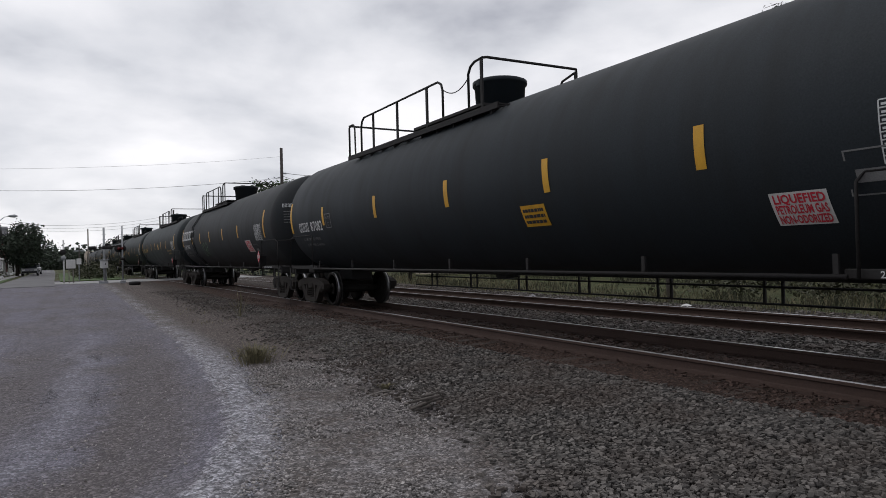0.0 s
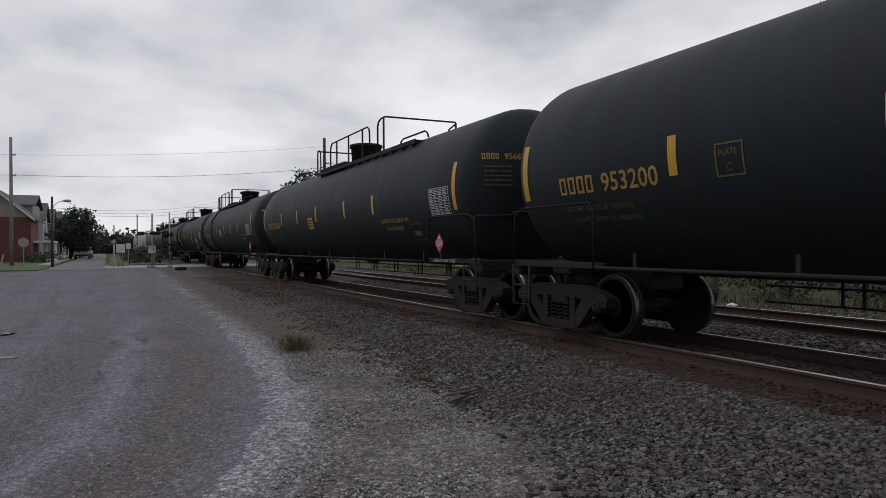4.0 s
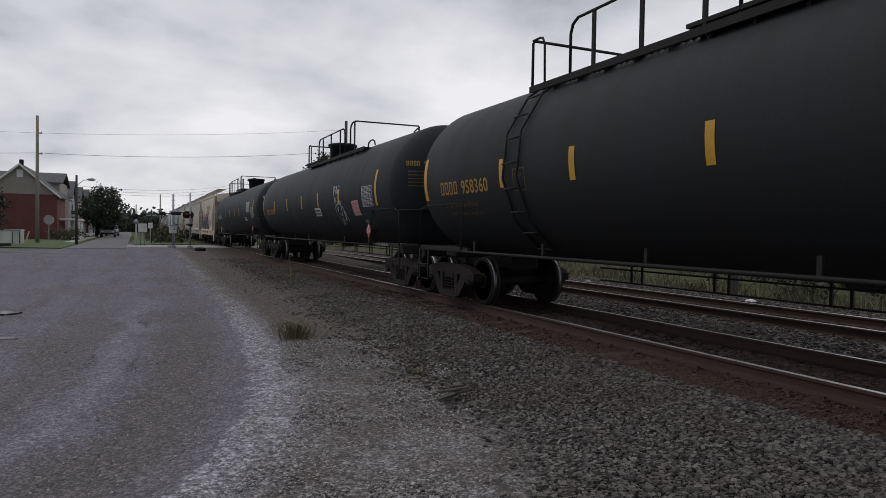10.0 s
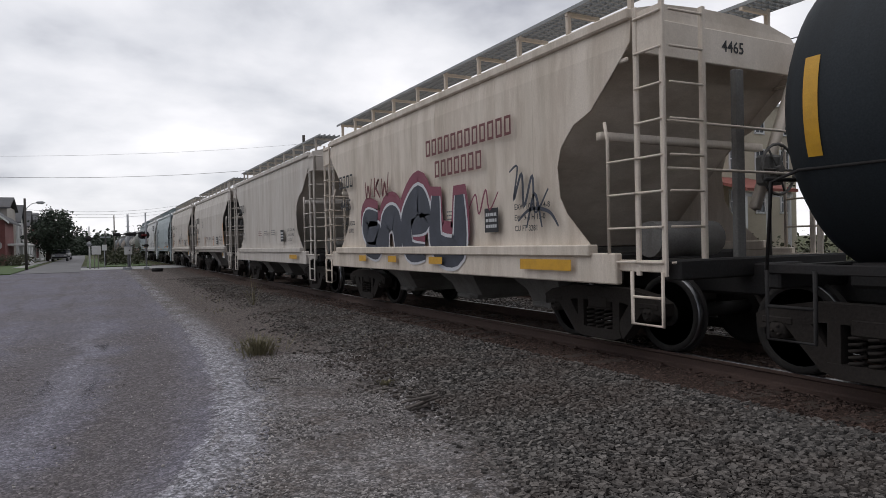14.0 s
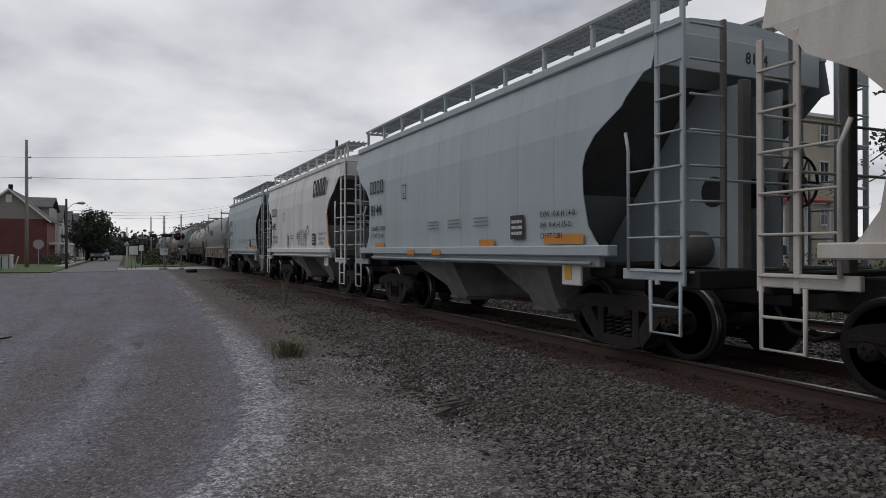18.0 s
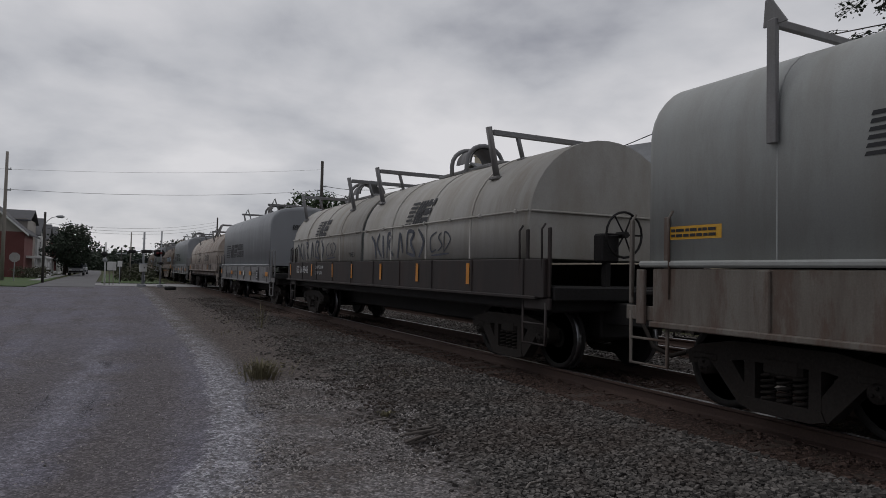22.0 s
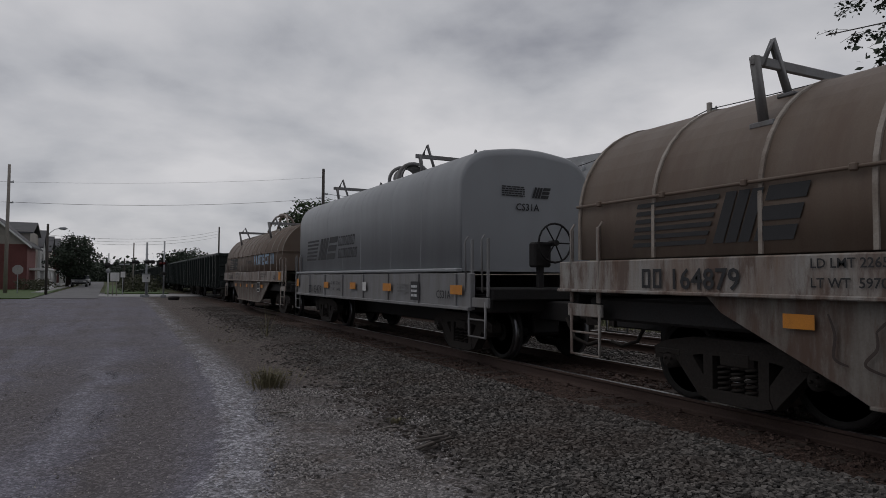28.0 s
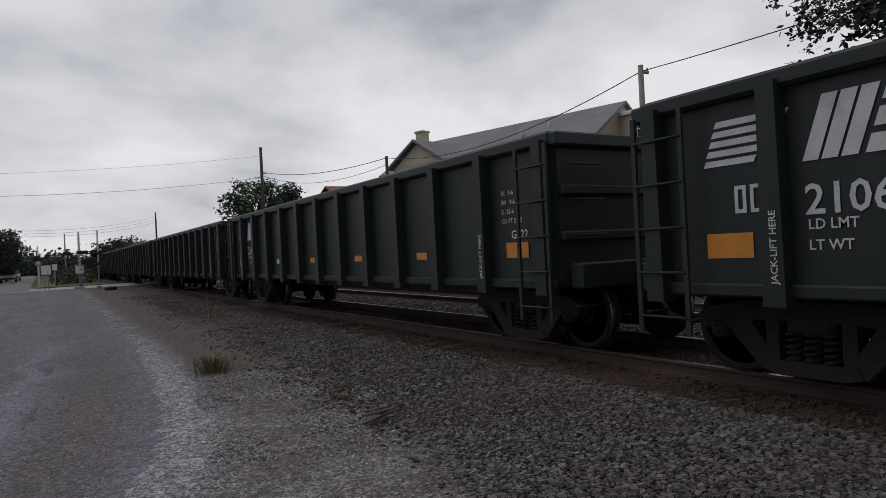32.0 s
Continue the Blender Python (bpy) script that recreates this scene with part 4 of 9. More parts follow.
MT["asphalt"] = material("worn_asphalt", (0.15, 0.147, 0.15), 0.9, grain=25, amount=0.25, stain=0.5, stain_amount=0.4, stain_color=(0.075, 0.07, 0.068), bump=0.3)
MT["concrete"] = material("pale_concrete", (0.32, 0.315, 0.31), 0.9, grain=20, amount=0.15, stain=0.5, stain_amount=0.4, bump=0.2)
MT["lawn"] = material("mown_grass", (0.055, 0.095, 0.024), 0.9, grain=20, amount=0.4, stain=0.6, stain_amount=0.4, stain_color=(0.09, 0.11, 0.035), bump=0.6)
strip("road", "worn grey asphalt village road running away from the lot", [(-3.9, 47), (-0.5, 47), (-0.6, 60), (-0.7, 120), (-1.2, 190), (-4.2, 190), (-3.75, 120), (-3.9, 60)], 0.325, "asphalt", "road", 0.3)
strip("crossing_road", "pale asphalt road crossing over the tracks", [(-0.6, 51), (1.5, 50), (5.1, 50), (13, 50), (13, 57), (5, 57.5), (0, 56.5), (-0.6, 57)], 0.318, "concrete", "road", 0.25)
strip("lawn", "mown green lawn beside the brick house", [(-22, 52), (-4.1, 46.5), (-4.1, 60), (-4.3, 78), (-6.5, 80), (-22, 80)], 0.36, "lawn", "lawn", 0.3)
strip("verge", "green grass verge between road and railway", [(-0.2, 58), (4.4, 58), (4.4, 110), (-0.3, 110)], 0.36, "lawn", "verge", 0.3)
strip("sidewalk", "pale concrete sidewalk along the village road", [(-5.4, 62), (-4.6, 62), (-4.5, 120), (-5.2, 120)], 0.375, "concrete", "sidewalk", 0.3)

# ---- the train ----
# local space of a car: y along the track (+y trails), x = 0 on the track's centre, near side -x, z from the railhead
MOVERS = []          # (car, its centre's y at 0 s)
WHEELS = []          # (wheelset, car centre, its y in the car)
TC = 1.37            # truck centre from the coupler face


def truck_meshes():
    side = Shape()
    # cast frame: top chord, two sloping legs, spring seat, journal pads
    side.prism([(-1.12, 0.60), (-0.95, 0.68), (-0.55, 0.75), (0.55, 0.75), (0.95, 0.68), (1.12, 0.60), (1.10, 0.46), (0.70, 0.52), (0.45, 0.57), (-0.45, 0.57), (-0.70, 0.52), (-1.10, 0.46)], -0.09, 0.09)
    side.prism([(-0.40, 0.22), (-0.44, 0.13), (-0.30, 0.09), (0.30, 0.09), (0.44, 0.13), (0.40, 0.22)], -0.10, 0.10)
    for s in (-1, 1):
        side.prism([(s * 0.86, 0.56), (s * 0.58, 0.58), (s * 0.28, 0.18), (s * 0.46, 0.12)], -0.085, 0.085)
        side.prism([(s * 0.40, 0.58), (s * 0.28, 0.58), (s * 0.28, 0.20), (s * 0.40, 0.20)], -0.09, 0.09)
        side.box((0, s * 0.89, 0.555), (0.20, 0.34, 0.09), 0.02)
    spring = Shape().tube([(-0.03 + 0.06 * math.cos(k * 0.785), 0.06 * math.sin(k * 0.785), 0.21 + 0.28 * k / 40) for k in range(41)], 0.017, 5)
    bolster = Shape().box((0, 0, 0.55), (2.2, 0.42, 0.20), 0.04).box((0, 0, 0.68), (0.5, 0.5, 0.10), 0.03)
    bolster.box((-0.98, 0, 0.50), (0.10, 0.44, 0.10), 0.02).box((0.98, 0, 0.50), (0.10, 0.44, 0.10), 0.02)
    brake = Shape()
    for s in (-1, 1):
        brake.box((0, s * 0.36, 0.36), (1.5, 0.09, 0.09), 0.02)
        brake.box((-0.75, s * 0.42, 0.40), (0.09, 0.06, 0.26), 0.015).box((0.75, s * 0.42, 0.40), (0.09, 0.06, 0.26), 0.015)
    wheel = Shape()
    for s in (-1, 1):
        prof = [(0.785, 0.10), (0.785, 0.145), (0.755, 0.16), (0.745, 0.37), (0.79, 0.40), (0.79, 0.452), (0.70, 0.457), (0.665, 0.460), (0.655, 0.484), (0.640, 0.486),
                (0.635, 0.40), (0.70, 0.36), (0.69, 0.17), (0.64, 0.14), (0.64, 0.09)]
        wheel.lathe([(s * a, r) for a, r in prof], axis="x", n=28)
    wheel.cyl((-0.8, 0, 0), (0.8, 0, 0), 0.085, n=12)
    tread = Shape()
    for s in (-1, 1):
        tread.lathe([(s * 0.765, 0.459), (s * 0.690, 0.463), (s * 0.690, 0.450), (s * 0.765, 0.448)], axis="x", n=28)
    caps = Shape()
    for s in (-1, 1):
        caps.cyl((s * 0.80, 0, 0), (s * 1.10, 0, 0), 0.095, 0.09, n=14)
        for k in range(3):
            a = k * 2.1
            caps.cyl((s * 1.10, 0.045 * math.cos(a), 0.045 * math.sin(a)), (s * 1.125, 0.045 * math.cos(a), 0.045 * math.sin(a)), 0.016, n=6)
    return {"side_frame": side.mesh("side_frame", MT["truck"]), "spring": spring.mesh("spring", MT["truck"]), "bolster": bolster.mesh("bolster", MT["truck"]),
            "brake": brake.mesh("brake_beam", MT["truck"]), "wheel": wheel.mesh("wheelset", MT["wheel"]), "tread": tread.mesh("tread", MT["tread"]), "caps": caps.mesh("bearing_caps", MT["truck"])}


TRUCK = truck_meshes()


def add_truck(car, centre, y):
    t = part("truck", TRUCK["bolster"], "truck", car, "grimy cast steel truck", at=pose(0, y, 0))
    for s in (-1, 1):
        part("side_frame", TRUCK["side_frame"], "truck", t, at=pose(s * 1.0, 0, 0, 0, 0, 0 if s < 0 else 180))
        for k in (-0.17, 0.0, 0.17):
            part("spring", TRUCK["spring"], "truck", t, at=pose(s * 1.0, k, 0, 0, 0, 0 if s < 0 else 180))
        w = part("wheelset", TRUCK["wheel"], "wheel", t, "steel wheelset with polished treads", at=pose(0, s * 0.89, 0.457))
        WHEELS.append((w, centre, y + s * 0.89, s * 0.89))
    part("brake_beam", TRUCK["brake"], "truck", t)


def join_wheel():
    """Treads and bearing caps as faces of the wheelset's own mesh, with their own surfaces."""
    me = TRUCK["wheel"]
    bm = bmesh.new()
    bm.from_mesh(me)
    for k, name in ((1, "tread"), (2, "caps")):
        n0 = len(bm.faces)
        bm.from_mesh(TRUCK[name])
        bm.faces.ensure_lookup_table()
        for f in bm.faces[n0:]:
            f.material_index = k
            f.smooth = True
    bm.to_mesh(me)
    bm.free()
    me.materials.append(MT["tread"])
    me.materials.append(MT["truck"])


join_wheel()


def coupler_mesh():
    sh = Shape().box((0, -0.55, 0.80), (0.30, 1.1, 0.26), 0.03)
    sh.box((0, 0.05, 0.80), (0.14, 0.35, 0.16), 0.03)
    sh.prism([(-0.17, 0.14), (0.05, 0.14), (0.12, 0.26), (0.05, 0.40), (-0.04, 0.40), (0.0, 0.28), (-0.12, 0.24)], 0.66, 0.94, "z")
    sh.tube([(0.25, -0.1, 0.75), (0.25, 0.1, 0.45), (0.18, 0.35, 0.36), (0.08, 0.5, 0.42)], 0.03)
    return sh.mesh("coupler", MT["truck"])


COUPLER = coupler_mesh()


def add_running_gear(car, centre, length, inset=TC):
    for s in (-1, 1):
        add_truck(car, centre, s * (length / 2 - inset))
        part("coupler", COUPLER, "truck", car, at=pose(0, s * (length / 2 - 0.30), 0, 0, 0, 0 if s > 0 else 180))


def new_car(name, label, s0, s1, group, category="freight car"):
    """An empty at the car's centre on the railhead; s0, s1: where its coupler faces stand at 0 s."""
    c = (s0 + s1) / 2
    car = thing(name, label, category, group, at=pose(XN, c, ZR))
    MOVERS.append((car, c))
    return car, c, s1 - s0


def hand_wheel(parent, at, r=0.28, mat="iron"):
    sh = Shape()
    n = 20
    sh.tube([(r * math.cos(i * 2 * math.pi / n), 0, r * math.sin(i * 2 * math.pi / n)) for i in range(n + 1)], 0.018, 6)
    for k in range(6):
        a = k * math.pi / 3
        sh.cyl((0, 0, 0), (r * math.cos(a), 0.03, r * math.sin(a)), 0.013, n=6)
    sh.cyl((0, -0.05, 0), (0, 0.14, 0), 0.05, n=10)
    return part("brake_wheel", sh, mat, parent, "spoked hand brake wheel", at=at)


# ---- tank cars ----
TR, TZ = 1.525, 2.47      # tank radius and axis height over the railhead


def tank_shell(half):
    prof = []
    for i in range(9):
        a = math.pi / 2 * i / 8
        prof.append((-half - 0.62 * math.cos(a), TR * math.sin(a) ** 0.9 if i else 0.02))
    k = 14
    for i in range(1, k):
        prof.append((-half + 2 * half * i / k, TR))
    for i in range(8, -1, -1):
        a = math.pi / 2 * i / 8
        prof.append((half + 0.62 * math.cos(a), TR * math.sin(a) ** 0.9 if i else 0.02))
    return Shape().lathe(prof, (0, 0, TZ), "y", 56)


def head_map(half, lift=0.014):
    """Writing on the leading head, seen from ahead; x to the viewer's right."""
    def f(q, z):
        x = -q
        rr = min(0.98, math.hypot(x, z - TZ) / TR)
        return (x, -half - 0.62 * math.sqrt(max(0.0, 1 - rr ** 2.22)) - lift, z)
    return f


def placard(car, y, z, number, on_x=None):
    """A red diamond placard with its number, in a holder on the tank's side."""
    r = 0.19
    x = -(TR + 0.02) if on_x is None else on_x
    p = part("placard", Shape().prism([(y - r, z), (y, z - r), (y + r, z), (y, z + r)], x - 0.006, x), "red", car, "red flammable gas placard")
    part("placard_panel", Shape().prism([(y - 0.13, z - 0.05), (y + 0.13, z - 0.05), (y + 0.13, z + 0.05), (y - 0.13, z + 0.05)], x - 0.011, x - 0.005), "white", p)
    on = lambda a, b: (x - 0.014, a, b)
    write("placard_number", glyphs(number, 0.115), y + 0.125, z - 0.04, on, "ink", p)
    write("placard_class", glyphs("2", 0.08), y + 0.02, z - 0.13, on, "white", p)
    part("placard_flame", Shape().prism([(y - 0.05, z + 0.08), (y + 0.05, z + 0.08), (y + 0.03, z + 0.12), (y, z + 0.16), (y - 0.02, z + 0.12)], x - 0.012, x - 0.005), "white", p)


def data_panel(car, y, z, w, h, on, rows=8, cols=4, ink="lettering"):
    """A stencilled test-date table: ruled lines and small bars."""
    vs, fs = [], []
    def put(a):
        k = len(vs)
        vs.extend(a[0])
        fs.extend(tuple(q + k for q in f) for f in a[1])
    rnd = random.Random(int(y * 100))
    for j in range(rows + 1):
        put(flat_block(w, 0.012, 1, 1, 0, 0, h * j / rows - 0.006))
    for i in range(cols + 1):
        put(flat_block(0.012, h, 1, 4, 0, w * i / cols - 0.006, 0))
    for j in range(rows):
        for i in range(cols):
            put(flat_block(w / cols * rnd.uniform(0.35, 0.75), h / rows * 0.32, 1, 1, 0, w * i / cols + 0.02, h * j / rows + h / rows * 0.28))
    write("data_table", (vs, fs), y, z, on, ink, car, "stencilled inspection table")


def text_bars(lines, w, h, seed, fill=0.55):
    """Small print too fine to read: rows of plain bars."""
    rnd = random.Random(seed)
    vs, fs = [], []
    for j in range(lines):
        x = 0.0
        while x < w * 0.97:
            d = min(w - x, rnd.uniform(0.08, 0.22) * max(w, 0.4))
            a, b = flat_block(d * 0.85, h / lines * fill, 1, 1, 0, x, h - (j + 0.8) * h / lines)
            k = len(vs)
            vs += a
            fs += [tuple(q + k for q in f) for f in b]
            x += d
    return vs, fs


def tank_car(s0, s1, label, paint, number, marks, opts):
    car, c, L = new_car("tank_car", label, s0, s1, "tank cars of the train", "tank car")
    half = L / 2 - 1.08
    part("tank", tank_shell(half), paint, car, "long round-ended pressure tank")
    # stub sills, bolster saddles, end sills
    for s in (-1, 1):
        e = L / 2
        part("stub_sill", Shape().box((0, s * (e - 1.5), 0.86), (0.62, 2.1, 0.34), 0.02), "iron", car)
        part("end_sill", Shape().box((0, s * (e - 0.62), 0.98), (2.7, 0.16, 0.22), 0.02), "iron", car)
        part("body_bolster", Shape().box((0, s * (e - TC), 1.0), (2.1, 0.45, 0.22), 0.03), "iron", car)
        for sx in (-1, 1):
            part("side_bar", Shape().box((sx * 1.33, s * (e - 1.65), 1.06), (0.08, 2.2, 0.09), 0.01), "iron", car)
        hr = Shape()
        for sx in (-1, 1):
            x = sx * 1.42
            hr.tube([(x, s * (e - 2.6), 1.02), (x, s * (e - 2.6), 1.85), (x, s * (e - 2.52), 1.93), (x, s * (e - 0.95), 1.93), (x, s * (e - 0.68), 1.85), (x, s * (e - 0.62), 1.05)], 0.016)
            hr.tube([(x, s * (e - 0.62), 1.05), (x, s * (e - 0.62), 0.42), (x, s * (e - 1.08), 0.42), (x, s * (e - 1.08), 1.05)], 0.02)
            hr.tube([(x, s * (e - 0.62), 0.72), (x, s * (e - 1.08), 0.72)], 0.018)
        hr.tube([(-1.42, s * (e - 0.62), 1.88), (-0.6, s * (e - 0.55), 1.90), (0.6, s * (e - 0.55), 1.90), (1.42, s * (e - 0.62), 1.88)], 0.02)
        part("end_railing", hr, "iron", car)
        hose = Shape().tube([(0.45, s * (e - 0.6), 0.85), (0.5, s * (e - 0.35), 0.5), (0.4, s * (e - 0.1), 0.38), (0.25, s * e, 0.42)], 0.03)
        part("air_hose", hose, "rubber", car)
    # side safety railing under the tank
    for sx in (-1, 1):
        rl = Shape().tube([(sx * 1.45, -(half - 1.6), 1.04), (sx * 1.45, half - 1.6, 1.04)], 0.024)
        k = -(half - 1.7)
        while k < half - 1.6:
            rl.box((sx * 1.43, k, 1.13), (0.03, 0.05, 0.22))
            k += 2.2
        if sx > 0:
            for z in (0.50, 0.74):
                rl.tube([(1.42, -(half - 2.0), z), (1.42, half - 2.0, z)], 0.018)
            k = -(half - 2.1)
            while k < half - 2.0:
                rl.box((1.42, k, 0.76), (0.03, 0.04, 0.55)).box((1.42, k + 0.28, 0.76), (0.03, 0.04, 0.55))
                k += 1.95
        part("side_railing", rl, "iron", car)
    rig = Shape().tube([(0, -half + 1.5, 0.93), (0, half - 1.5, 0.93)], 0.025).box((0.2, 0.4, 0.92), (0.3, 0.4, 0.16), 0.03)
    part("brake_rigging", rig, "iron", car)
    # walkway, dome and railings on top
    dy = opts.get("dome", 0.2)
    g, r0, r1, q, low = opts.get("rails", (5.19, 4.45, 0.6, -0.3, None))
    top = TZ + TR
    lid = part("dome", Shape().lathe([(top - 0.2, 0.44), (top + 0.46, 0.48), (top + 0.47, 0.515), (top + 0.54, 0.515), (top + 0.56, 0.47), (top + 0.59, 0.02)], (0, dy, 0), "z", 28), paint, car, "protective valve housing")
    part("lid_latch", Shape().box((-0.1, dy + 0.2, top + 0.61), (0.2, 0.1, 0.06), 0.02), paint, lid)
    part("lid_hinge", Shape().box((-0.52, dy - 0.1, top + 0.46), (0.1, 0.12, 0.14), 0.02), paint, lid)
    walk_deck = Shape()
    ya, yb = (q - 0.9 if low is None else low), g + 0.06
    for k in range(int((yb - ya) / 0.12)):
        walk_deck.box((-0.86, ya + k * 0.12, top - 0.235), (0.34, 0.035, 0.03))
    walk_deck.box((-1.03, (ya + yb) / 2, top - 0.25), (0.03, yb - ya, 0.10)).box((-0.69, (ya + yb) / 2, top - 0.235), (0.03, yb - ya, 0.07))
    k = ya + 0.3
    while k < yb:
        walk_deck.box((-0.82, k, top - 0.30), (0.3, 0.05, 0.22))
        k += 0.62
    part("walkway", walk_deck, "iron", car, "black grated walkway")
    part("dome_platform", Shape().prism([(dy + 1.55, top - 0.17), (dy + 1.55, top - 0.12), (dy - 0.95, top - 0.12), (dy - 0.95, top - 0.17)], -1.04, 1.04), "iron", car, "checker plate platform round the housing")
    zw = top - 0.22
    # the long side rail with its uprights
    rail = Shape()
    z, x, h = zw, -1.02, 0.80
    rail.tube([(x, r0, z), (x, r0, z + h - 0.2), (x, r0 - 0.05, z + h - 0.07), (x, r0 - 0.18, z + h), (x, r1 + 0.18, z + h), (x, r1 + 0.05, z + h - 0.07), (x, r1, z + h - 0.2), (x, r1, z)], 0.024)
    for f in (0.18, 0.50, 0.84):
        y = r0 + (r1 - r0) * f
        rail.box((x, y, z + h / 2), (0.03, 0.065, h))
    part("top_railing", rail, "iron", car, "bent pipe railing")
    # guard across the trailing end of the walkway
    hg = 0.76
    guard = Shape().tube([(x, g, z), (x, g, z + hg - 0.04), (x + 0.05, g, z + hg), (1.0, g, z + hg), (1.02, g, z + hg - 0.05), (1.02, g, z)], 0.024)
    guard.tube([(x, g - 0.36, z), (x, g - 0.34, z + hg - 0.12), (x, g - 0.28, z + hg - 0.02), (x, g - 0.2, z + hg), (x, g, z + hg)], 0.02)
    part("end_guard", guard, "iron", car, "pipe guard across the walkway's end")
    # guard round the leading end of the platform
    e = q - 0.5
    guard = Shape().tube([(x, q, z), (x, q, z + h - 0.12), (x, q - 0.08, z + h), (x, q - 0.22, z + h + 0.05), (x, e + 0.05, z + h + 0.06), (x + 0.06, e, z + h + 0.06), (0.96, e - 0.06, z + h + 0.06), (1.02, e, z + h + 0.04), (1.02, q - 0.1, z + h - 0.05), (1.02, q, z + h - 0.2), (1.02, q, z)], 0.024)
    guard.box((x, e + 0.08, z + h / 2), (0.03, 0.065, h + 0.08)).box((1.02, e + 0.02, z + h / 2), (0.03, 0.065, h + 0.08))
    part("dome_guard", guard, "iron", car, "pipe guard round the valve housing")
    if low is None:
        part("gate_chain", Shape().tube([(x, r1 + (q - r1) * i / 8, z + h - 0.18 - 0.6 * (i / 8) * (1 - i / 8)) for i in range(9)], 0.010, 5), "iron", car, "sagging gate chain")
    else:
        hand = Shape().tube([(-0.7, q - 0.75, top - 0.14), (-0.7, q - 0.80, top - 0.02), (-0.7, q - 0.95, top + 0.03), (-0.7, low + 0.2, top + 0.03), (-0.7, low + 0.06, top - 0.03), (-0.7, low, top - 0.14)], 0.022)
        part("low_railing", hand, "iron", car, "low pipe rail")
    lad = Shape()
    ly = opts.get("ladder", g - 0.05)
    on = tank_map(TR, TZ, 0.07)
    for dy2 in (0, -0.42) if ly is not None else ():
        lad.tube([on(ly + dy2, z) for z in (TZ - 1.6, TZ - 0.9, TZ - 0.2, TZ + 0.5, TZ + 1.2, TZ + 1.75)], 0.02)
    for k in range(9 if ly is not None else 0):
        z = TZ - 1.5 + k * 0.38
        lad.tube([on(ly, z), on(ly - 0.42, z)], 0.014)
    if ly is not None:
        part("ladder", lad, paint, car)
    # stripes and lettering
    on = tank_map(TR, TZ)
    z0 = TZ - 0.25
    for y, h, mat in [(opts.get("trail", half - 0.05), 0.85, "yellow"), (opts.get("lead", -half + 0.2), 0.9, "yellow")]:
        patch("stripe", 0.13, h, y + 0.065, z0 - 0.2, on, mat, car, "yellow reflective stripe", 8)
    for y in opts.get("stripes", (5.9, 3.2, 1.1, -1.9, -4.1)):
        patch("stripe", 0.13, 0.46, y + 0.065, z0 - 0.09, on, "yellow", car, "yellow reflective stripe", 6)
    ink = opts.get("ink", "lettering")
    my, mz, ms = opts.get("mark", (half - 0.75, TZ - 0.40, 0.30))
    nm = marks
    write("reporting_mark", mark_frames(nm, ms * 0.7, ms * 0.56), my, mz, on, ink, car)
    write("car_number", glyphs(number, ms), my - ms * 0.56 * nm - 0.12, mz, on, ink, car)
    small = "faded" if ink == "lettering" else "gold_faded"
    write("load_limit", glyphs(opts.get("ldlmt", "LD LMT 164700 LB  74700 KG"), 0.105), my - 0.06, mz - 0.25, on, opts.get("small", small), car)
    write("light_weight", glyphs(opts.get("ltwt", "LT WT    98300 LB  44600 KG"), 0.105), my - 0.14, mz - 0.42, on, opts.get("small", small), car)
    py = opts.get("plate", my - ms * 0.56 * nm - ms * 0.6 * len(number) - 0.75)
    fr = [flat_block(0.36, 0.02), flat_block(0.36, 0.02, y=0.34), flat_block(0.02, 0.36, ny=3), flat_block(0.02, 0.36, ny=3, x=0.34)]
    vs, fs = [], []
    for a, b in fr:
        k = len(vs)
        vs += a
        fs += [tuple(q + k for q in f) for f in b]
    write("plate_frame", (vs, fs), py, TZ - 0.42, on, small, car)
    write("plate_word", glyphs("PLATE", 0.085), py - 0.05, TZ - 0.19, on, small, car)
    write("plate_letter", glyphs("C", 0.12), py - 0.13, TZ - 0.36, on, small, car)
    ty, tz = opts.get("table", (-half + 0.85, 2.22))
    data_panel(car, ty + 0.42, tz - 0.26, 0.85, 0.52, on)
    pc = opts.get("placard", -half + 0.75)
    placard(car, pc, 1.40, "1075")
    part("placard_holder", Shape().box((-(TR - 0.12), pc, 1.26), (0.22, 0.06, 0.34)), "iron", car)
    hm = head_map(half)
    write("end_mark", mark_frames(nm, 0.11, 0.075), 1.22, TZ + 0.45, lambda y, z: hm(y, z), ink, car)
    write("end_number", glyphs(number, 0.16), 1.22 - 0.075 * nm - 0.08, TZ + 0.45, lambda y, z: hm(y, z), ink, car)
    write("end_print", text_bars(5, 0.5, 0.42, len(number) + int(c), 0.3), 1.2, TZ - 0.05, lambda y, z: hm(y, z), small, car)
    write("shoe_notice", glyphs("2 INCH HF COMP SHOES", 0.085), -(L / 2 - 2.45), 1.03, lambda y, z: (-1.376, y, z), "lettering", car)
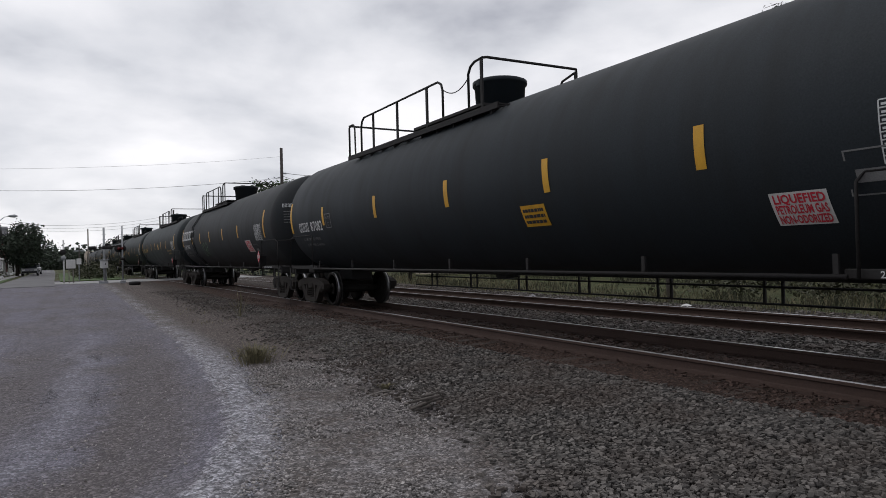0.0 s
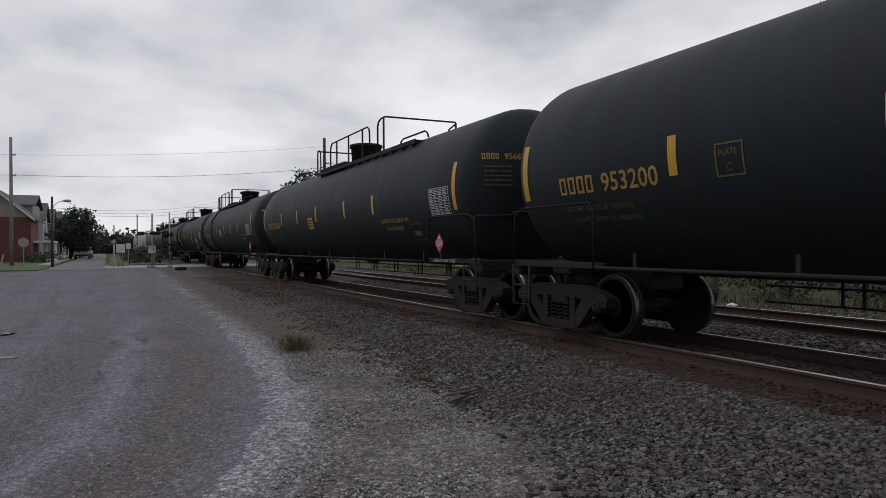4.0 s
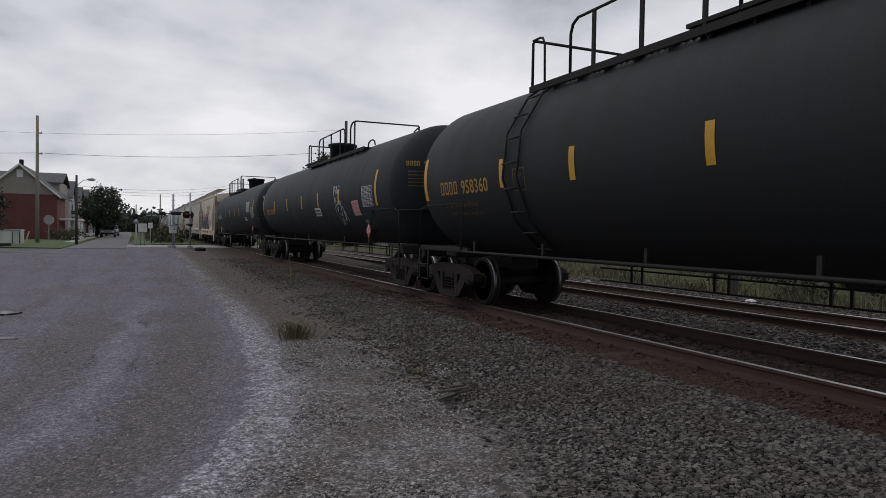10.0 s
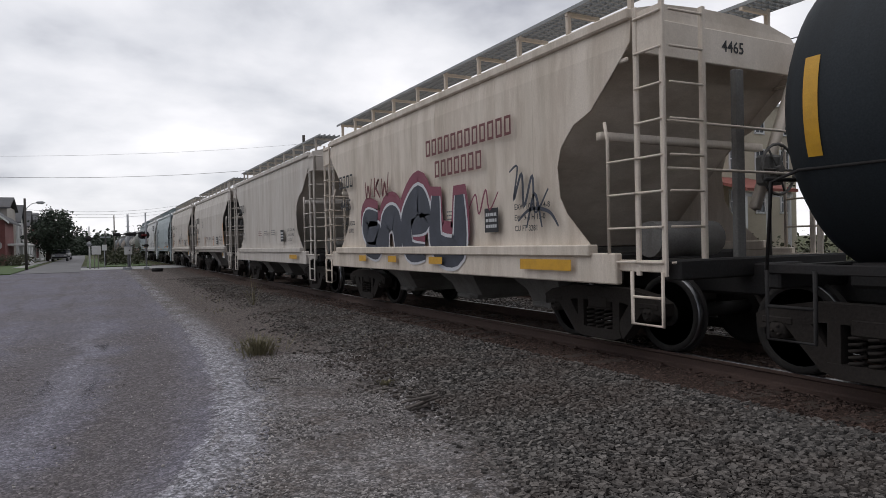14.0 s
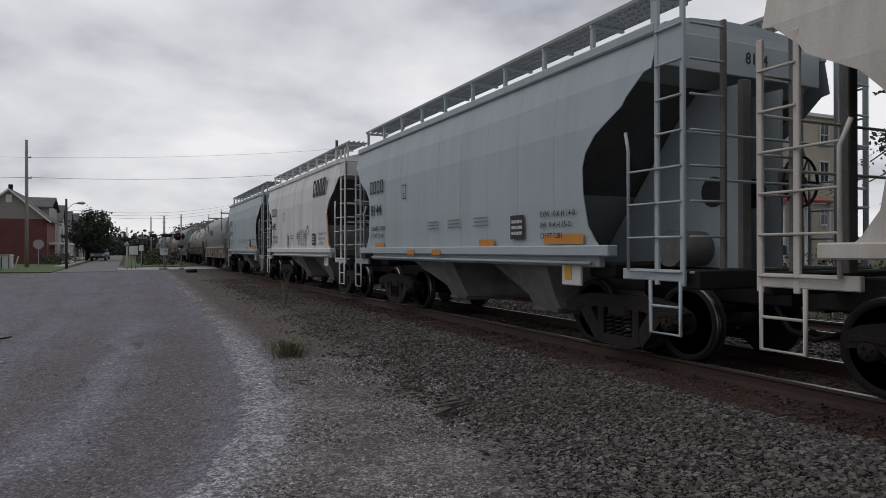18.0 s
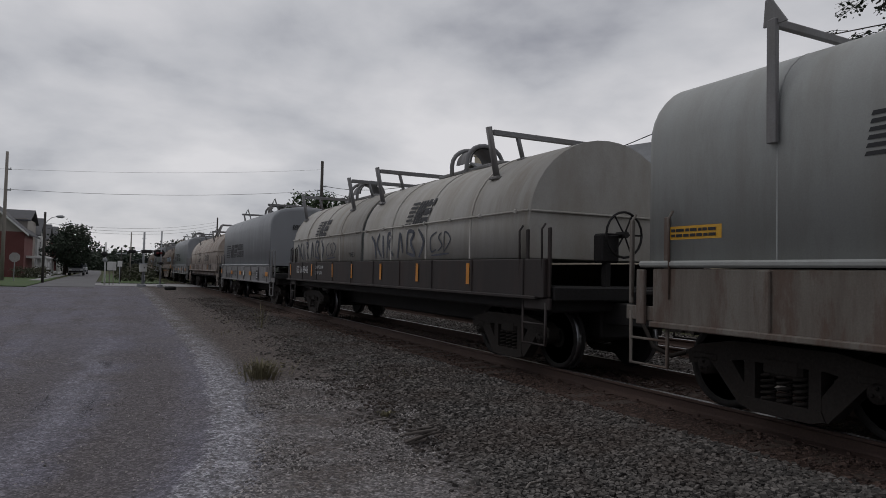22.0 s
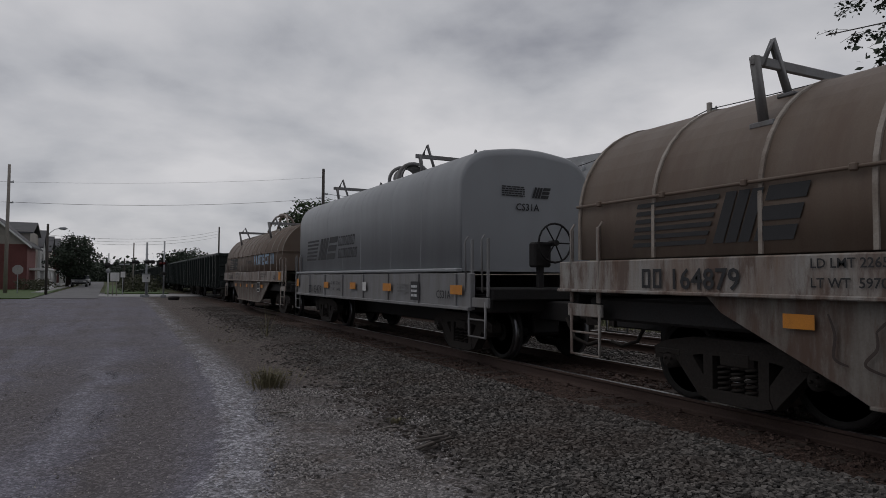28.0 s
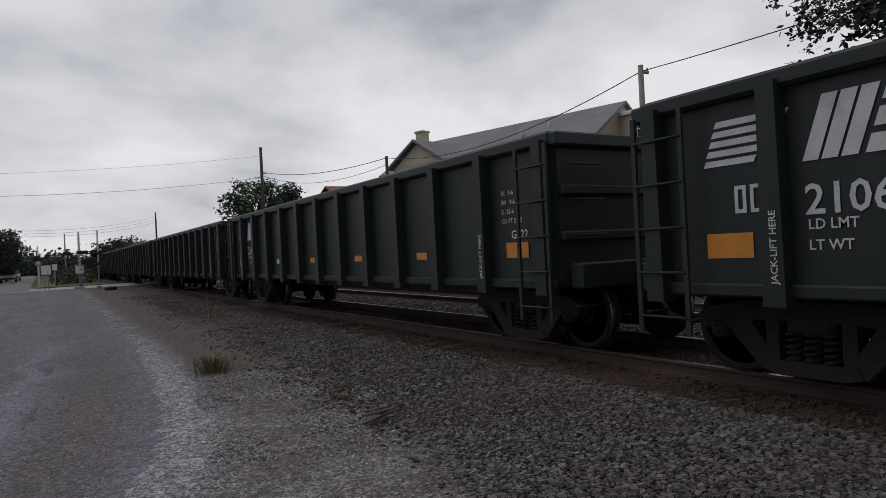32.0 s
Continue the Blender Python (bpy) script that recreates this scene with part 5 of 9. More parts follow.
    for k in opts.get("labels", ()):
        kind, y, z, w, h = k
        y, z = y + w / 2, z - h / 2          # given by its middle
        if kind == "yellow":
            p = patch("label", w, h, y, z, on, "yellow", car, "yellow emergency label")
            write("label_print", text_bars(3, w * 0.85, h * 0.8, 3), y - w * 0.08, z + h * 0.1, tank_map(TR, TZ, 0.011), "ink", p)
        elif kind == "product":
            patch("label", w, h, y, z, on, "white", car, "white product label with red print")
            big = tank_map(TR, TZ, 0.011)
            for j, wd in enumerate(("LIQUEFIED", "PETROLEUM GAS", "NON-ODORIZED")):
                vs, fs = glyphs(wd, h * 0.36, 0.03)
                k = w * 0.9 / max(px for px, _ in vs)
                write("product_name", ([(px * k, py) for px, py in vs], fs), y - 0.03, z + h * (0.69 - 0.31 * j), big, "red", car)
        elif kind == "words":
            write("product_name", glyphs("LIQUEFIED PETROLEUM GAS", h), y, z, on, "gold", car)
            write("product_note", glyphs("NON ODORIZED", h), y - 0.2, z - h * 1.5, on, "gold", car)
        elif kind == "frame":
            vs, fs = [], []
            for a, b in (flat_block(w, 0.015), flat_block(w, 0.015, y=h), flat_block(0.015, h), flat_block(0.015, h, x=w), flat_block(w * 0.6, h * 0.3, x=w * 0.2, y=h * 0.3)):
                q = len(vs)
                vs += a
                fs += [tuple(t + q for t in f) for f in b]
            write("notice_frame", (vs, fs), y, z, on, "faded", car)
        elif kind == "white":
            p = patch("label", w, h, y, z, on, "white", car, "white printed label")
            write("label_print", text_bars(2, w * 0.88, h * 0.75, 5), y - w * 0.06, z + h * 0.12, tank_map(TR, TZ, 0.011), "ink", p)
        elif kind == "tag":
            write("graffiti", strokes([((0.05, 0.1), (0.15, 0.65), (0.3, 0.2), (0.42, 0.7)), ((0.4, 0.45), (0.68, 0.5), (0.6, 0.1), (0.4, 0.15)), ((0.02, 0.7), (0.0, 0.95), (0.16, 0.92), (0.02, 0.78)), ((0.22, 0.72), (0.3, 0.98), (0.4, 0.74), (0.5, 0.98)), ((0.58, 0.7), (0.6, 0.95)), ((0.2, 0.05), (0.32, -0.22), (0.5, 0.0), (0.62, -0.2)), ((0.7, 0.35), (0.86, 0.3), (0.8, 0.0), (0.66, -0.05)), ((0.8, -0.1), (0.92, 0.22), (1.0, -0.12))], 0.035), y, z, on, "tag_white", car, "white sprayed tag")
        elif kind == "green_tag":
            write("graffiti", strokes([((0.05, 0.5), (0.02, 0.05), (0.3, 0.0), (0.32, 0.35), (0.2, 0.55), (0.05, 0.5)), ((0.4, 0.05), (0.36, 0.5), (0.62, 0.6), (0.68, 0.3), (0.45, 0.28)), ((0.6, 0.08), (0.75, 0.35), (0.82, 0.0)), ((0.85, 0.05), (0.88, 0.55), (1.22, 0.6), (1.25, 0.4), (0.98, 0.38), (1.1, 0.2), (0.95, 0.02))], 0.035), y, z, on, "tag_green", car, "green sprayed tag")
        elif kind == "logo":
            write("logo", hollow_blocks(6, h, w / 6, 0.085, 0.1), y, z, on, "lettering", car, "white block company mark")
        elif kind == "grey":
            patch("panel_patch", w, h, y, z, on, "cov_grey", car, "grey painted-over patch")
    add_running_gear(car, c, L)
    return car


S = [0.35, 19.5, 38.55, 57.95, 77.3, 96.6, 115.35, 134.5, 153.75, 173.75]
tank_car(S[0], S[1], "black pressure tank car with white lettering and yellow stripes", "tank", "87082", 4,
         {"stripes": (5.87, 2.72, -0.26, -2.96, -5.48), "ladder": None, "mark": (7.8, 2.02, 0.355), "plate": 5.72,
          "labels": (("yellow", -2.55, 1.82, 0.55, 0.33), ("product", -6.42, 1.62, 0.56, 0.36), ("frame", -7.1, 1.9, 0.4, 0.4))})
tank_car(S[1], S[2], "black tank car with a large white block company mark", "tank_grey", "39985", 4,
         {"stripes": (5.61, 3.53, 1.31, -1.35, -4.0), "lead": -7.62, "rails": (5.31, 4.4, 1.05, 0.67, None), "dome": 0.72, "mark": (8.1, 1.92, 0.30), "table": (-6.85, 2.22), "placard": -7.08, "ladder": 5.5,
          "labels": (("logo", 6.77, 2.6, 3.45, 0.45), ("green_tag", 2.7, 1.8, 1.4, 0.6), ("product", -5.24, 1.77, 0.75, 0.46), ("frame", -6.09, 1.62, 0.5, 0.4))})
tank_car(S[2], S[3], "black tank car with gold lettering and a yellow label", "tank_green", "953200", 4,
         {"stripes": (-4.1, -1.9, 1.1, 3.17, 5.58), "lead": -7.55, "rails": (2.35, 0.9, -2.6, -3.2, -5.6), "dome": 0.45, "ink": "gold", "mark": (7.72, 2.05, 0.34), "table": (-6.78, 2.25), "placard": -7.0, "ladder": None,
          "labels": (("yellow", -0.48, 2.3, 0.6, 0.33), ("words", -5.2, 2.0, 1.5, 0.13), ("frame", -6.16, 1.58, 0.55, 0.4))})
tank_car(S[3], S[4], "dark green-black tank car with gold lettering", "tank_green", "956629", 4,
         {"stripes": (5.5, 3.2, 0.9, -1.9, -4.1), "rails": (2.35, 0.9, -2.6, -3.2, -5.6), "dome": 0.45, "ink": "gold", "mark": (7.75, 2.05, 0.34), "ladder": None,
          "labels": (("yellow", 1.6, 2.1, 0.55, 0.36), ("words", -5.2, 1.95, 1.5, 0.13), ("frame", -6.3, 1.6, 0.55, 0.4))})
tank_car(S[4], S[5], "black tank car with gold lettering and a yellow emergency label", "tank_green", "956581", 4,
         {"stripes": (5.38, 3.0, 0.07, -2.09, -4.26), "lead": -7.75, "trail": 8.71, "ink": "gold", "rails": (5.2, 4.3, 1.25, 0.6, -3.8), "dome": 0.44, "mark": (7.82, 2.0, 0.34), "table": (-6.96, 2.19),
          "labels": (("yellow", 1.6, 2.19, 0.8, 0.36), ("words", -5.46, 1.97, 1.5, 0.13), ("frame", -6.38, 1.58, 0.5, 0.4))})
tank_car(S[5], S[6], "black tank car with white stencils and a faded label", "tank", "781295", 4,
         {"stripes": (5.4, 2.86, 0.38, -2.72, -5.17), "rails": (6.15, 5.0, 1.0, 0.46, None), "dome": 0.62, "mark": (7.6, 2.0, 0.36), "ldlmt": "LD LMT   162400 LBS", "ltwt": "LT WT      100600 LBS", "small": "lettering",
          "labels": (("yellow", -2.0, 1.94, 0.55, 0.34), ("product", -4.77, 1.88, 0.6, 0.42), ("frame", -6.3, 1.6, 0.5, 0.4))})
tank_car(S[6], S[7], "weathered black tank car with gold lettering", "tank_grey", "958360", 4,
         {"stripes": (5.34, 3.41, 1.0, -1.46, -4.21), "lead": -7.79, "ink": "gold", "rails": (5.24, 4.2, 1.1, 0.45, -4.3), "dome": 0.32, "mark": (7.72, 2.1, 0.34), "table": (-7.02, 2.2), "placard": -7.5,
          "labels": (("words", -5.47, 2.0, 1.5, 0.12), ("frame", -6.37, 1.72, 0.5, 0.4))})
tank_car(S[7], S[8], "black tank car with gold lettering and a sprayed tag", "tank", "954296", 4,
         {"stripes": (5.77, 3.17, 0.63, -1.76, -4.23), "lead": -7.57, "ink": "gold", "rails": (1.63, 0.12, -3.12, -3.72, -5.1), "dome": 0.63, "mark": (7.68, 2.03, 0.33), "plate": 5.32, "table": (-6.86, 2.28), "placard": -7.17, "ladder": None,
          "labels": (("white", -1.58, 1.97, 0.75, 0.28), ("tag", -4.08, 2.1, 0.75, 0.75), ("product", -5.76, 2.0, 0.6, 0.42), ("frame", -6.26, 1.62, 0.5, 0.38))})
tank_car(S[8], S[9], "clean black tank car with white lettering and tall yellow stripes", "tank", "201253", 4,
         {"stripes": (6.28, 3.74, 1.49, -0.79, -2.79), "lead": -7.95, "rails": (5.75, 4.9, 1.03, 0.18, None), "dome": 0.58, "mark": (8.07, 2.05, 0.36), "small": "faded", "table": (-7.47, 2.23), "ladder": None,
          "labels": (("grey", -6.1, 2.55, 1.1, 0.55), ("white", -5.03, 1.9, 0.8, 0.2), ("frame", -7.07, 1.66, 0.5, 0.4))})

# ---- covered hoppers ----


def hopper_car(s0, s1, label, paint, number, opts):
    car, c, L = new_car("hopper_car", label, s0, s1, "covered hoppers of the train", "hopper car")
    e = L / 2
    lt = e - 0.95                       # half length at the eaves
    W, ZT, ZS = 1.56, 3.84, 1.36        # half width, eaves, side sill top
    old = opts.get("old", False)
    ext = 0.0 if old else 0.45          # the trailing end overhangs its ladders
    if old:
        ZS = 1.26
    prof = [(ZS, W), (2.0, W + 0.02), (2.9, W + 0.02), (3.4, W - 0.03), (ZT, W - 0.14)] if not old else [(ZS, W - 0.03), (ZT - 0.3, W - 0.03), (ZT, W - 0.06)]

    def width(z):
        for (a, p), (b, q) in zip(prof, prof[1:]):
            if z <= b:
                return p + (q - p) * (z - a) / (b - a)
        return prof[-1][1]
    # bin with sloping ends and a curved roof
    rings = []
    for z, y in ((ZS, lt - 2.55), (2.1, lt - 1.75), (2.9, lt - 0.95), (3.4, lt - 0.40), (3.62, lt - 0.16), (ZT, lt - 0.05)):
        w = width(z) - 0.012
        rings.append([(-w, -y, z), (w, -y, z), (w, y + ext, z), (-w, y + ext, z)])
    for z, k in ((ZT + 0.14, 0.9), (ZT + 0.24, 0.62), (ZT + 0.28, 0.2)):
        w, y = width(ZT) * k, lt - 0.06
        rings.append([(-w, -y, z), (w, -y, z), (w, y + ext, z), (-w, y + ext, z)])
    part("bin", Shape().loft(rings), paint, car, "steel bin with sloping ends")
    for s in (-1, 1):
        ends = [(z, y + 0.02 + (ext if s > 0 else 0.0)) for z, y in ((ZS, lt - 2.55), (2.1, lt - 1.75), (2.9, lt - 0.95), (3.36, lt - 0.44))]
        # newer hoppers: upper sheet painted darker in place of shade, lower in body paint
        for name, span, mat, note in (("slope_sheet", ends[1:], "slope_shade_grime" if not old else paint, "grimy sloping end sheet, shade painted in on newer hoppers"), ("lower_slope_sheet", ends[:2], paint, "dusty lower end sheet")):
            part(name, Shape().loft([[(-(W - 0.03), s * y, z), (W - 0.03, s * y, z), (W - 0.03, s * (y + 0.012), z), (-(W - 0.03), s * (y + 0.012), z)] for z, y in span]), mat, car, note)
    # side sheets with cut-away ends
    for sx in (-1, 1):
        if old:
            outline = [(lt, ZT), (lt, 3.55), (lt - 0.12, 3.42), (lt - 0.67, 2.91), (lt - 1.0, 2.79), (lt - 1.25, 2.55), (lt - 1.33, 2.3), (lt - 1.28, 1.9), (lt - 1.15, 1.69), (lt - 0.67, ZS)]
        else:
            outline = [(lt, ZT), (lt, 3.4), (lt - 0.12, 3.38), (lt - 0.40, 3.14), (lt - 0.46, 3.05), (lt - 0.95, 2.78), (lt - 1.14, 2.58), (lt - 1.2, 2.4), (lt - 1.19, 2.1), (lt - 1.1, 1.65), (lt - 0.95, 1.45), (lt - 0.85, ZS)]
        lev = sorted({z for _, z in outline} | {z for z, _ in prof})

        def reach(z):
            for (ya, za), (yb, zb) in zip(outline, outline[1:]):
                if zb <= z <= za:
                    return ya + (yb - ya) * (za - z) / (za - zb) if za > zb else ya
            return outline[-1][0]
        cols = 13
        vs, fs = [], []
        for d in (0.0, 0.012):
            for z in lev:
                for i in range(cols):
                    vs.append((sx * (width(z) + d), -reach(z) + (2 * reach(z) + ext) * i / (cols - 1), z))
        nl = len(lev)
        for d in (0, 1):
            for j in range(nl - 1):
                for i in range(cols - 1):
                    k = d * nl * cols + j * cols + i
                    fs.append((k, k + 1, k + cols + 1, k + cols))
        part("side_sheet", Shape().add(vs, fs), paint, car)
        # upright weld ribs and eaves beading
        ribs = Shape()
        nr = 9
        for k in range(1, nr):
            y = (lt - 0.9) * (2 * k / nr - 1)
            ribs.loft([[(sx * (width(z) + 0.011), y - 0.018, z), (sx * (width(z) + 0.018), y, z), (sx * (width(z) + 0.011), y + 0.018, z)] for z in lev])
        part("side_seams", ribs, paint, car)
        edge = Shape().box((sx * (width(ZT) + 0.02), ext / 2, ZT + 0.03), (0.10, 2 * lt + ext, 0.13), 0.02)
        if old:
            for k in (0.22, 0.34, 0.46):
                edge.box((sx * (width(ZT) + 0.015), 0, ZT - k), (0.035, 2 * lt - 0.1, 0.05), 0.012)
        part("top_chord", edge, paint, car)
        sill = Shape().box((sx * (W + 0.02), ext / 2, ZS - 0.03), (0.16, 2 * (lt - 0.62) + ext, 0.14), 0.015)
        if old:
            sill.box((sx * (W + 0.0), 0, 1.02), (0.10, 2 * (lt - 0.2), 0.36), 0.015)
        else:
            sill.box((sx * (W - 0.05), 0, 1.20), (0.10, 2 * (lt - 0.9), 0.16), 0.015)
            sill.tube([(sx * (W + 0.06), -(lt - 1.0), 1.17), (sx * (W + 0.06), lt - 1.0, 1.17)], 0.025)
        part("side_sill", sill, paint, car)
        # corner posts and ladders at each end
        for s in (-1, 1):
            tall = 3.9 if old else 4.12 if s < 0 else 3.3
            bar = Shape().box((0, 0, (tall + 0.95) / 2), (0.04, 0.065, tall - 0.95), 0.008)
            corner = part("corner_post", bar, paint, car, at=pose(sx * (W - 0.02), s * (e - 0.48), 0))
            part("ladder_stile", bar, paint, corner, at=pose(0, -s * 0.38, 0))
            if old or s < 0:
                part("top_plate", Shape().box((0, -s * 0.19, 3.62), (0.02, 0.40, 0.44), 0.004), paint, corner)
            top = 2.5 if old or s < 0 else 2.2
            part("grab_iron", Shape().tube([(sx * 0.05, -s * 0.80, 1.1), (sx * 0.05, -s * 0.80, top), (sx * 0.02, -s * 0.88, top + 0.22)], 0.022), paint, corner)
            part("end_beam", Shape().box((sx * (W - 0.04), s * (e - 0.95), 1.06), (0.07, 0.95, 0.13), 0.01), paint, car)
            part("end_stanchion", Shape().box((sx * (W - 0.55), s * (e - 0.42), 2.4 if tall > 3.5 else 2.2), (0.05, 0.07, 2.9 if tall > 3.5 else 2.5), 0.01), "hop_under" if not old else paint, car)
            lad = Shape()
            side_rung = Shape().tube([(0, 0, 0), (0, -s * 0.38, 0)], 0.014).mesh("rung", MT[paint])
            end_rung = Shape().tube([(0, 0, 0), (-sx * 0.49, s * 0.02, 0)], 0.014).mesh("rung", MT[paint])
            low_rung = Shape().tube([(0, 0, 0), (sx * 0.02, -s * 0.42, 0)], 0.013).mesh("rung", MT[paint])
            for k in range(8 if tall > 3.5 else 6):
                z = 1.1 + 0.38 * k
                part("rung", side_rung, paint, corner, at=pose(sx * 0.03, 0, z))
                part("rung", end_rung, paint, corner, at=pose(-sx * 0.04, s * 0.06, z))
                if k < 4:
                    part("rung", low_rung, paint, corner, at=pose(sx * 0.04, -s * 0.38, z))
            lad.tube([(sx * W, s * (e - 0.50), 1.0), (sx * W, s * (e - 0.50), 0.42), (sx * W, s * (e - 0.95), 0.42), (sx * W, s * (e - 0.95), 1.0)], 0.022)
            lad.tube([(sx * W, s * (e - 0.50), 0.72), (sx * W, s * (e - 0.95), 0.72)], 0.016)
            part("step", lad, paint, car)
    for s in (-1, 1):
        # end frame: centre sill, slope-sheet stiffeners, platform
        part("draft_sill", Shape().box((0, s * (e - 1.3), 0.88), (0.6, 2.3, 0.36), 0.02), "iron", car)
        part("end_sill", Shape().box((0, s * (e - 0.45), 1.02), (2.9, 0.18, 0.22), 0.02), "iron", car)
        part("body_bolster", Shape().box((0, s * (e - 2.08), 1.08), (2.7, 0.5, 0.2), 0.03), "iron", car)
        if old:
            part("end_brace", Shape().tube([(1.3, s * (e - 0.9), 3.5), (0.25, s * (e - 0.75), 1.7)], 0.07, 4).tube([(-W + 0.1, s * (lt - 0.62), 2.6), (W - 0.1, s * (lt - 0.62), 2.6)], 0.07, 4), paint, car, "cream diagonal brace and crossbar")
        for x in (-0.45, 0.45) if not old else (-0.2,):
            part("end_post", Shape().box((x, s * (e - 0.62), 2.2), (0.14, 0.08, 2.2), 0.01), "hop_under", car)
        for x in (-0.35, 0.35) if paint == "hop_blue" else ():
            web = part("end_web", Shape().prism([(s * (e - 0.75), 1.12), (s * (lt - 2.4), 1.12), (s * (lt - 0.95), 2.85), (s * (lt - 0.5), 3.3), (s * (e - 0.75), 3.3)], x - 0.015, x + 0.015), paint, car, "upright end web plate")
            part("lightening_hole", Shape().cyl((x - 0.02, s * (e - 1.15), 2.05), (x + 0.02, s * (e - 1.15), 2.05), 0.19, n=20), "ink", web, "round dark opening")
        cross = Shape().tube([(-W + 0.06, s * (e - 0.46), 2.6), (W - 0.06, s * (e - 0.46), 2.6)], 0.016).tube([(-W + 0.06, s * (e - 0.46), 2.1), (W - 0.06, s * (e - 0.46), 2.1)], 0.016)
        part("grab_rail", cross, paint, car)
        if s < 0:
            hand_wheel(car, pose(0.35, s * (e - 0.50), 2.15, 0, 0, 0), 0.30, "iron" if not old else "hop_under")
            part("brake_gear", Shape().box((0.35, s * (e - 0.62), 2.15), (0.30, 0.18, 0.36), 0.03).tube([(0.35, s * (e - 0.62), 2.0), (0.35, s * (e - 0.62), 1.1)], 0.02), "hop_under", car)
            part("air_tank", Shape().cyl((-0.9, s * (e - 1.35), 1.35), (0.2, s * (e - 1.35), 1.35), 0.22, n=16), "hop_under", car)
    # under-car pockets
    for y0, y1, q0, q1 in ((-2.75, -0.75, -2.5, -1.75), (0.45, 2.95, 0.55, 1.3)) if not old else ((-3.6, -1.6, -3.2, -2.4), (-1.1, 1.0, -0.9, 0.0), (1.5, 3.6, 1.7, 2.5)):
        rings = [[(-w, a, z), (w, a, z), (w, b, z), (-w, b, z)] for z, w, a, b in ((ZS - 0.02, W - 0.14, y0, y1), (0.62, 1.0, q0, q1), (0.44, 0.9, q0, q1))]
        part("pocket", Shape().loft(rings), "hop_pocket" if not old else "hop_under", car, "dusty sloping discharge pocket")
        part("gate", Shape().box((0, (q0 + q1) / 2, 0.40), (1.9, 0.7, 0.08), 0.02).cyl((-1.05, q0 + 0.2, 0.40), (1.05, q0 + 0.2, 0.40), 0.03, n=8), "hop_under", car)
    board = part("routing_board", Shape().box((-(W - 0.02), -3.66, 1.04), (0.04, 0.42, 0.34), 0.01), "white", car, "white board under the side sill")
    part("board_card", Shape().box((-(W + 0.003), -3.60, 1.05), (0.012, 0.16, 0.2), 0.003), "yellow", board)
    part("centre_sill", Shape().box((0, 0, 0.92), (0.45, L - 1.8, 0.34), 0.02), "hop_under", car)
    # roof: hatches and running boards
    roof = Shape().box((0, 0, ZT + 0.31), (0.66, 2 * lt - 0.6, 0.12), 0.03)
    part("hatch", roof, paint, car, "long trough hatch")
    for sx in (-1, 1):
        deck = Shape()
        y = -lt
        while y < lt:
            deck.box((sx * 0.98, y, ZT + 0.55), (0.56, 0.022, 0.04))
            y += 0.10
        for x in (0.70, 0.84, 0.98, 1.12, 1.26):
            deck.box((sx * x, 0, ZT + 0.55), (0.018, 2 * lt + 0.5, 0.045))
        part("running_board", deck, "mesh", car, "open grating running board", at=pose(0, ext / 2, 0))
        leg = Shape().box((sx * 1.22, 0, ZT + 0.32), (0.05, 0.06, 0.50)).box((sx * 0.98, 0, ZT + 0.51), (0.56, 0.05, 0.05)).mesh("board_bracket", MT[paint])
        k = -lt + 0.3
        while k < lt:
            part("board_bracket", leg, paint, car, at=pose(0, k, 0))
            k += 1.15
        part("board_bracket", leg, paint, car, at=pose(0, lt + ext - 0.06, 0))
    # lettering
    on = side_map(W + 0.05)
    tz = 2.55
    write("reporting_mark", mark_frames(4, 0.29, 0.24), lt - 0.85, tz + 0.12, on, "ink", car)
    write("car_number", glyphs(number, 0.36), lt - 0.90, tz - 0.40, on, "ink", car)
    limit, light = opts.get("weights", ("LD LMT 232500", "LT WT  53400"))
    write("load_limit", glyphs(limit, 0.135), lt - 0.95, 1.80, on, "ink", car)
    write("light_weight", glyphs(light, 0.135), lt - 0.95, 1.63, on, "ink", car)
    if not old:
        plate = write("plate_mark", hollow_blocks(1, 0.30, 0.28, 0.02), lt - 2.9, 2.42, on, "ink", car, "small framed stencil")
        write("plate_letter", glyphs("C", 0.13), lt - 2.98, 2.46, on, "ink", plate)
    for k, y in enumerate((0.9, 0.0, -1.0)):
        write("stencil", text_bars(3, 0.5, 0.19, 11 + k, 0.38), y, 1.72, on, "maroon" if k == 0 and paint == "hop_tan" else "faded", car)
    patch("brake_table", 0.38, 0.36, -2.2, 1.5, on, "ink", car, "black stencilled table")
    write("brake_table_print", text_bars(3, 0.30, 0.26, 9), -2.24, 1.55, side_map(W + 0.055), "lettering", car)
    for j, wd in enumerate(("EXW 10-8 H 14-8", "EW  9-4 H 15-0", "CU FT 3281")):
        write("dimensions", glyphs(wd, 0.11), -3.0, 1.80 - 0.15 * j, on, "ink", car)
    write("end_number", glyphs(number, 0.2), 0.05, 3.62, lambda y, z: (-y, -(lt + 0.01), z), "ink", car)
    part("end_board", Shape().box((0, -(lt - 0.02), 3.66), (W * 1.7, 0.05, 0.42), 0.01), paint, car)
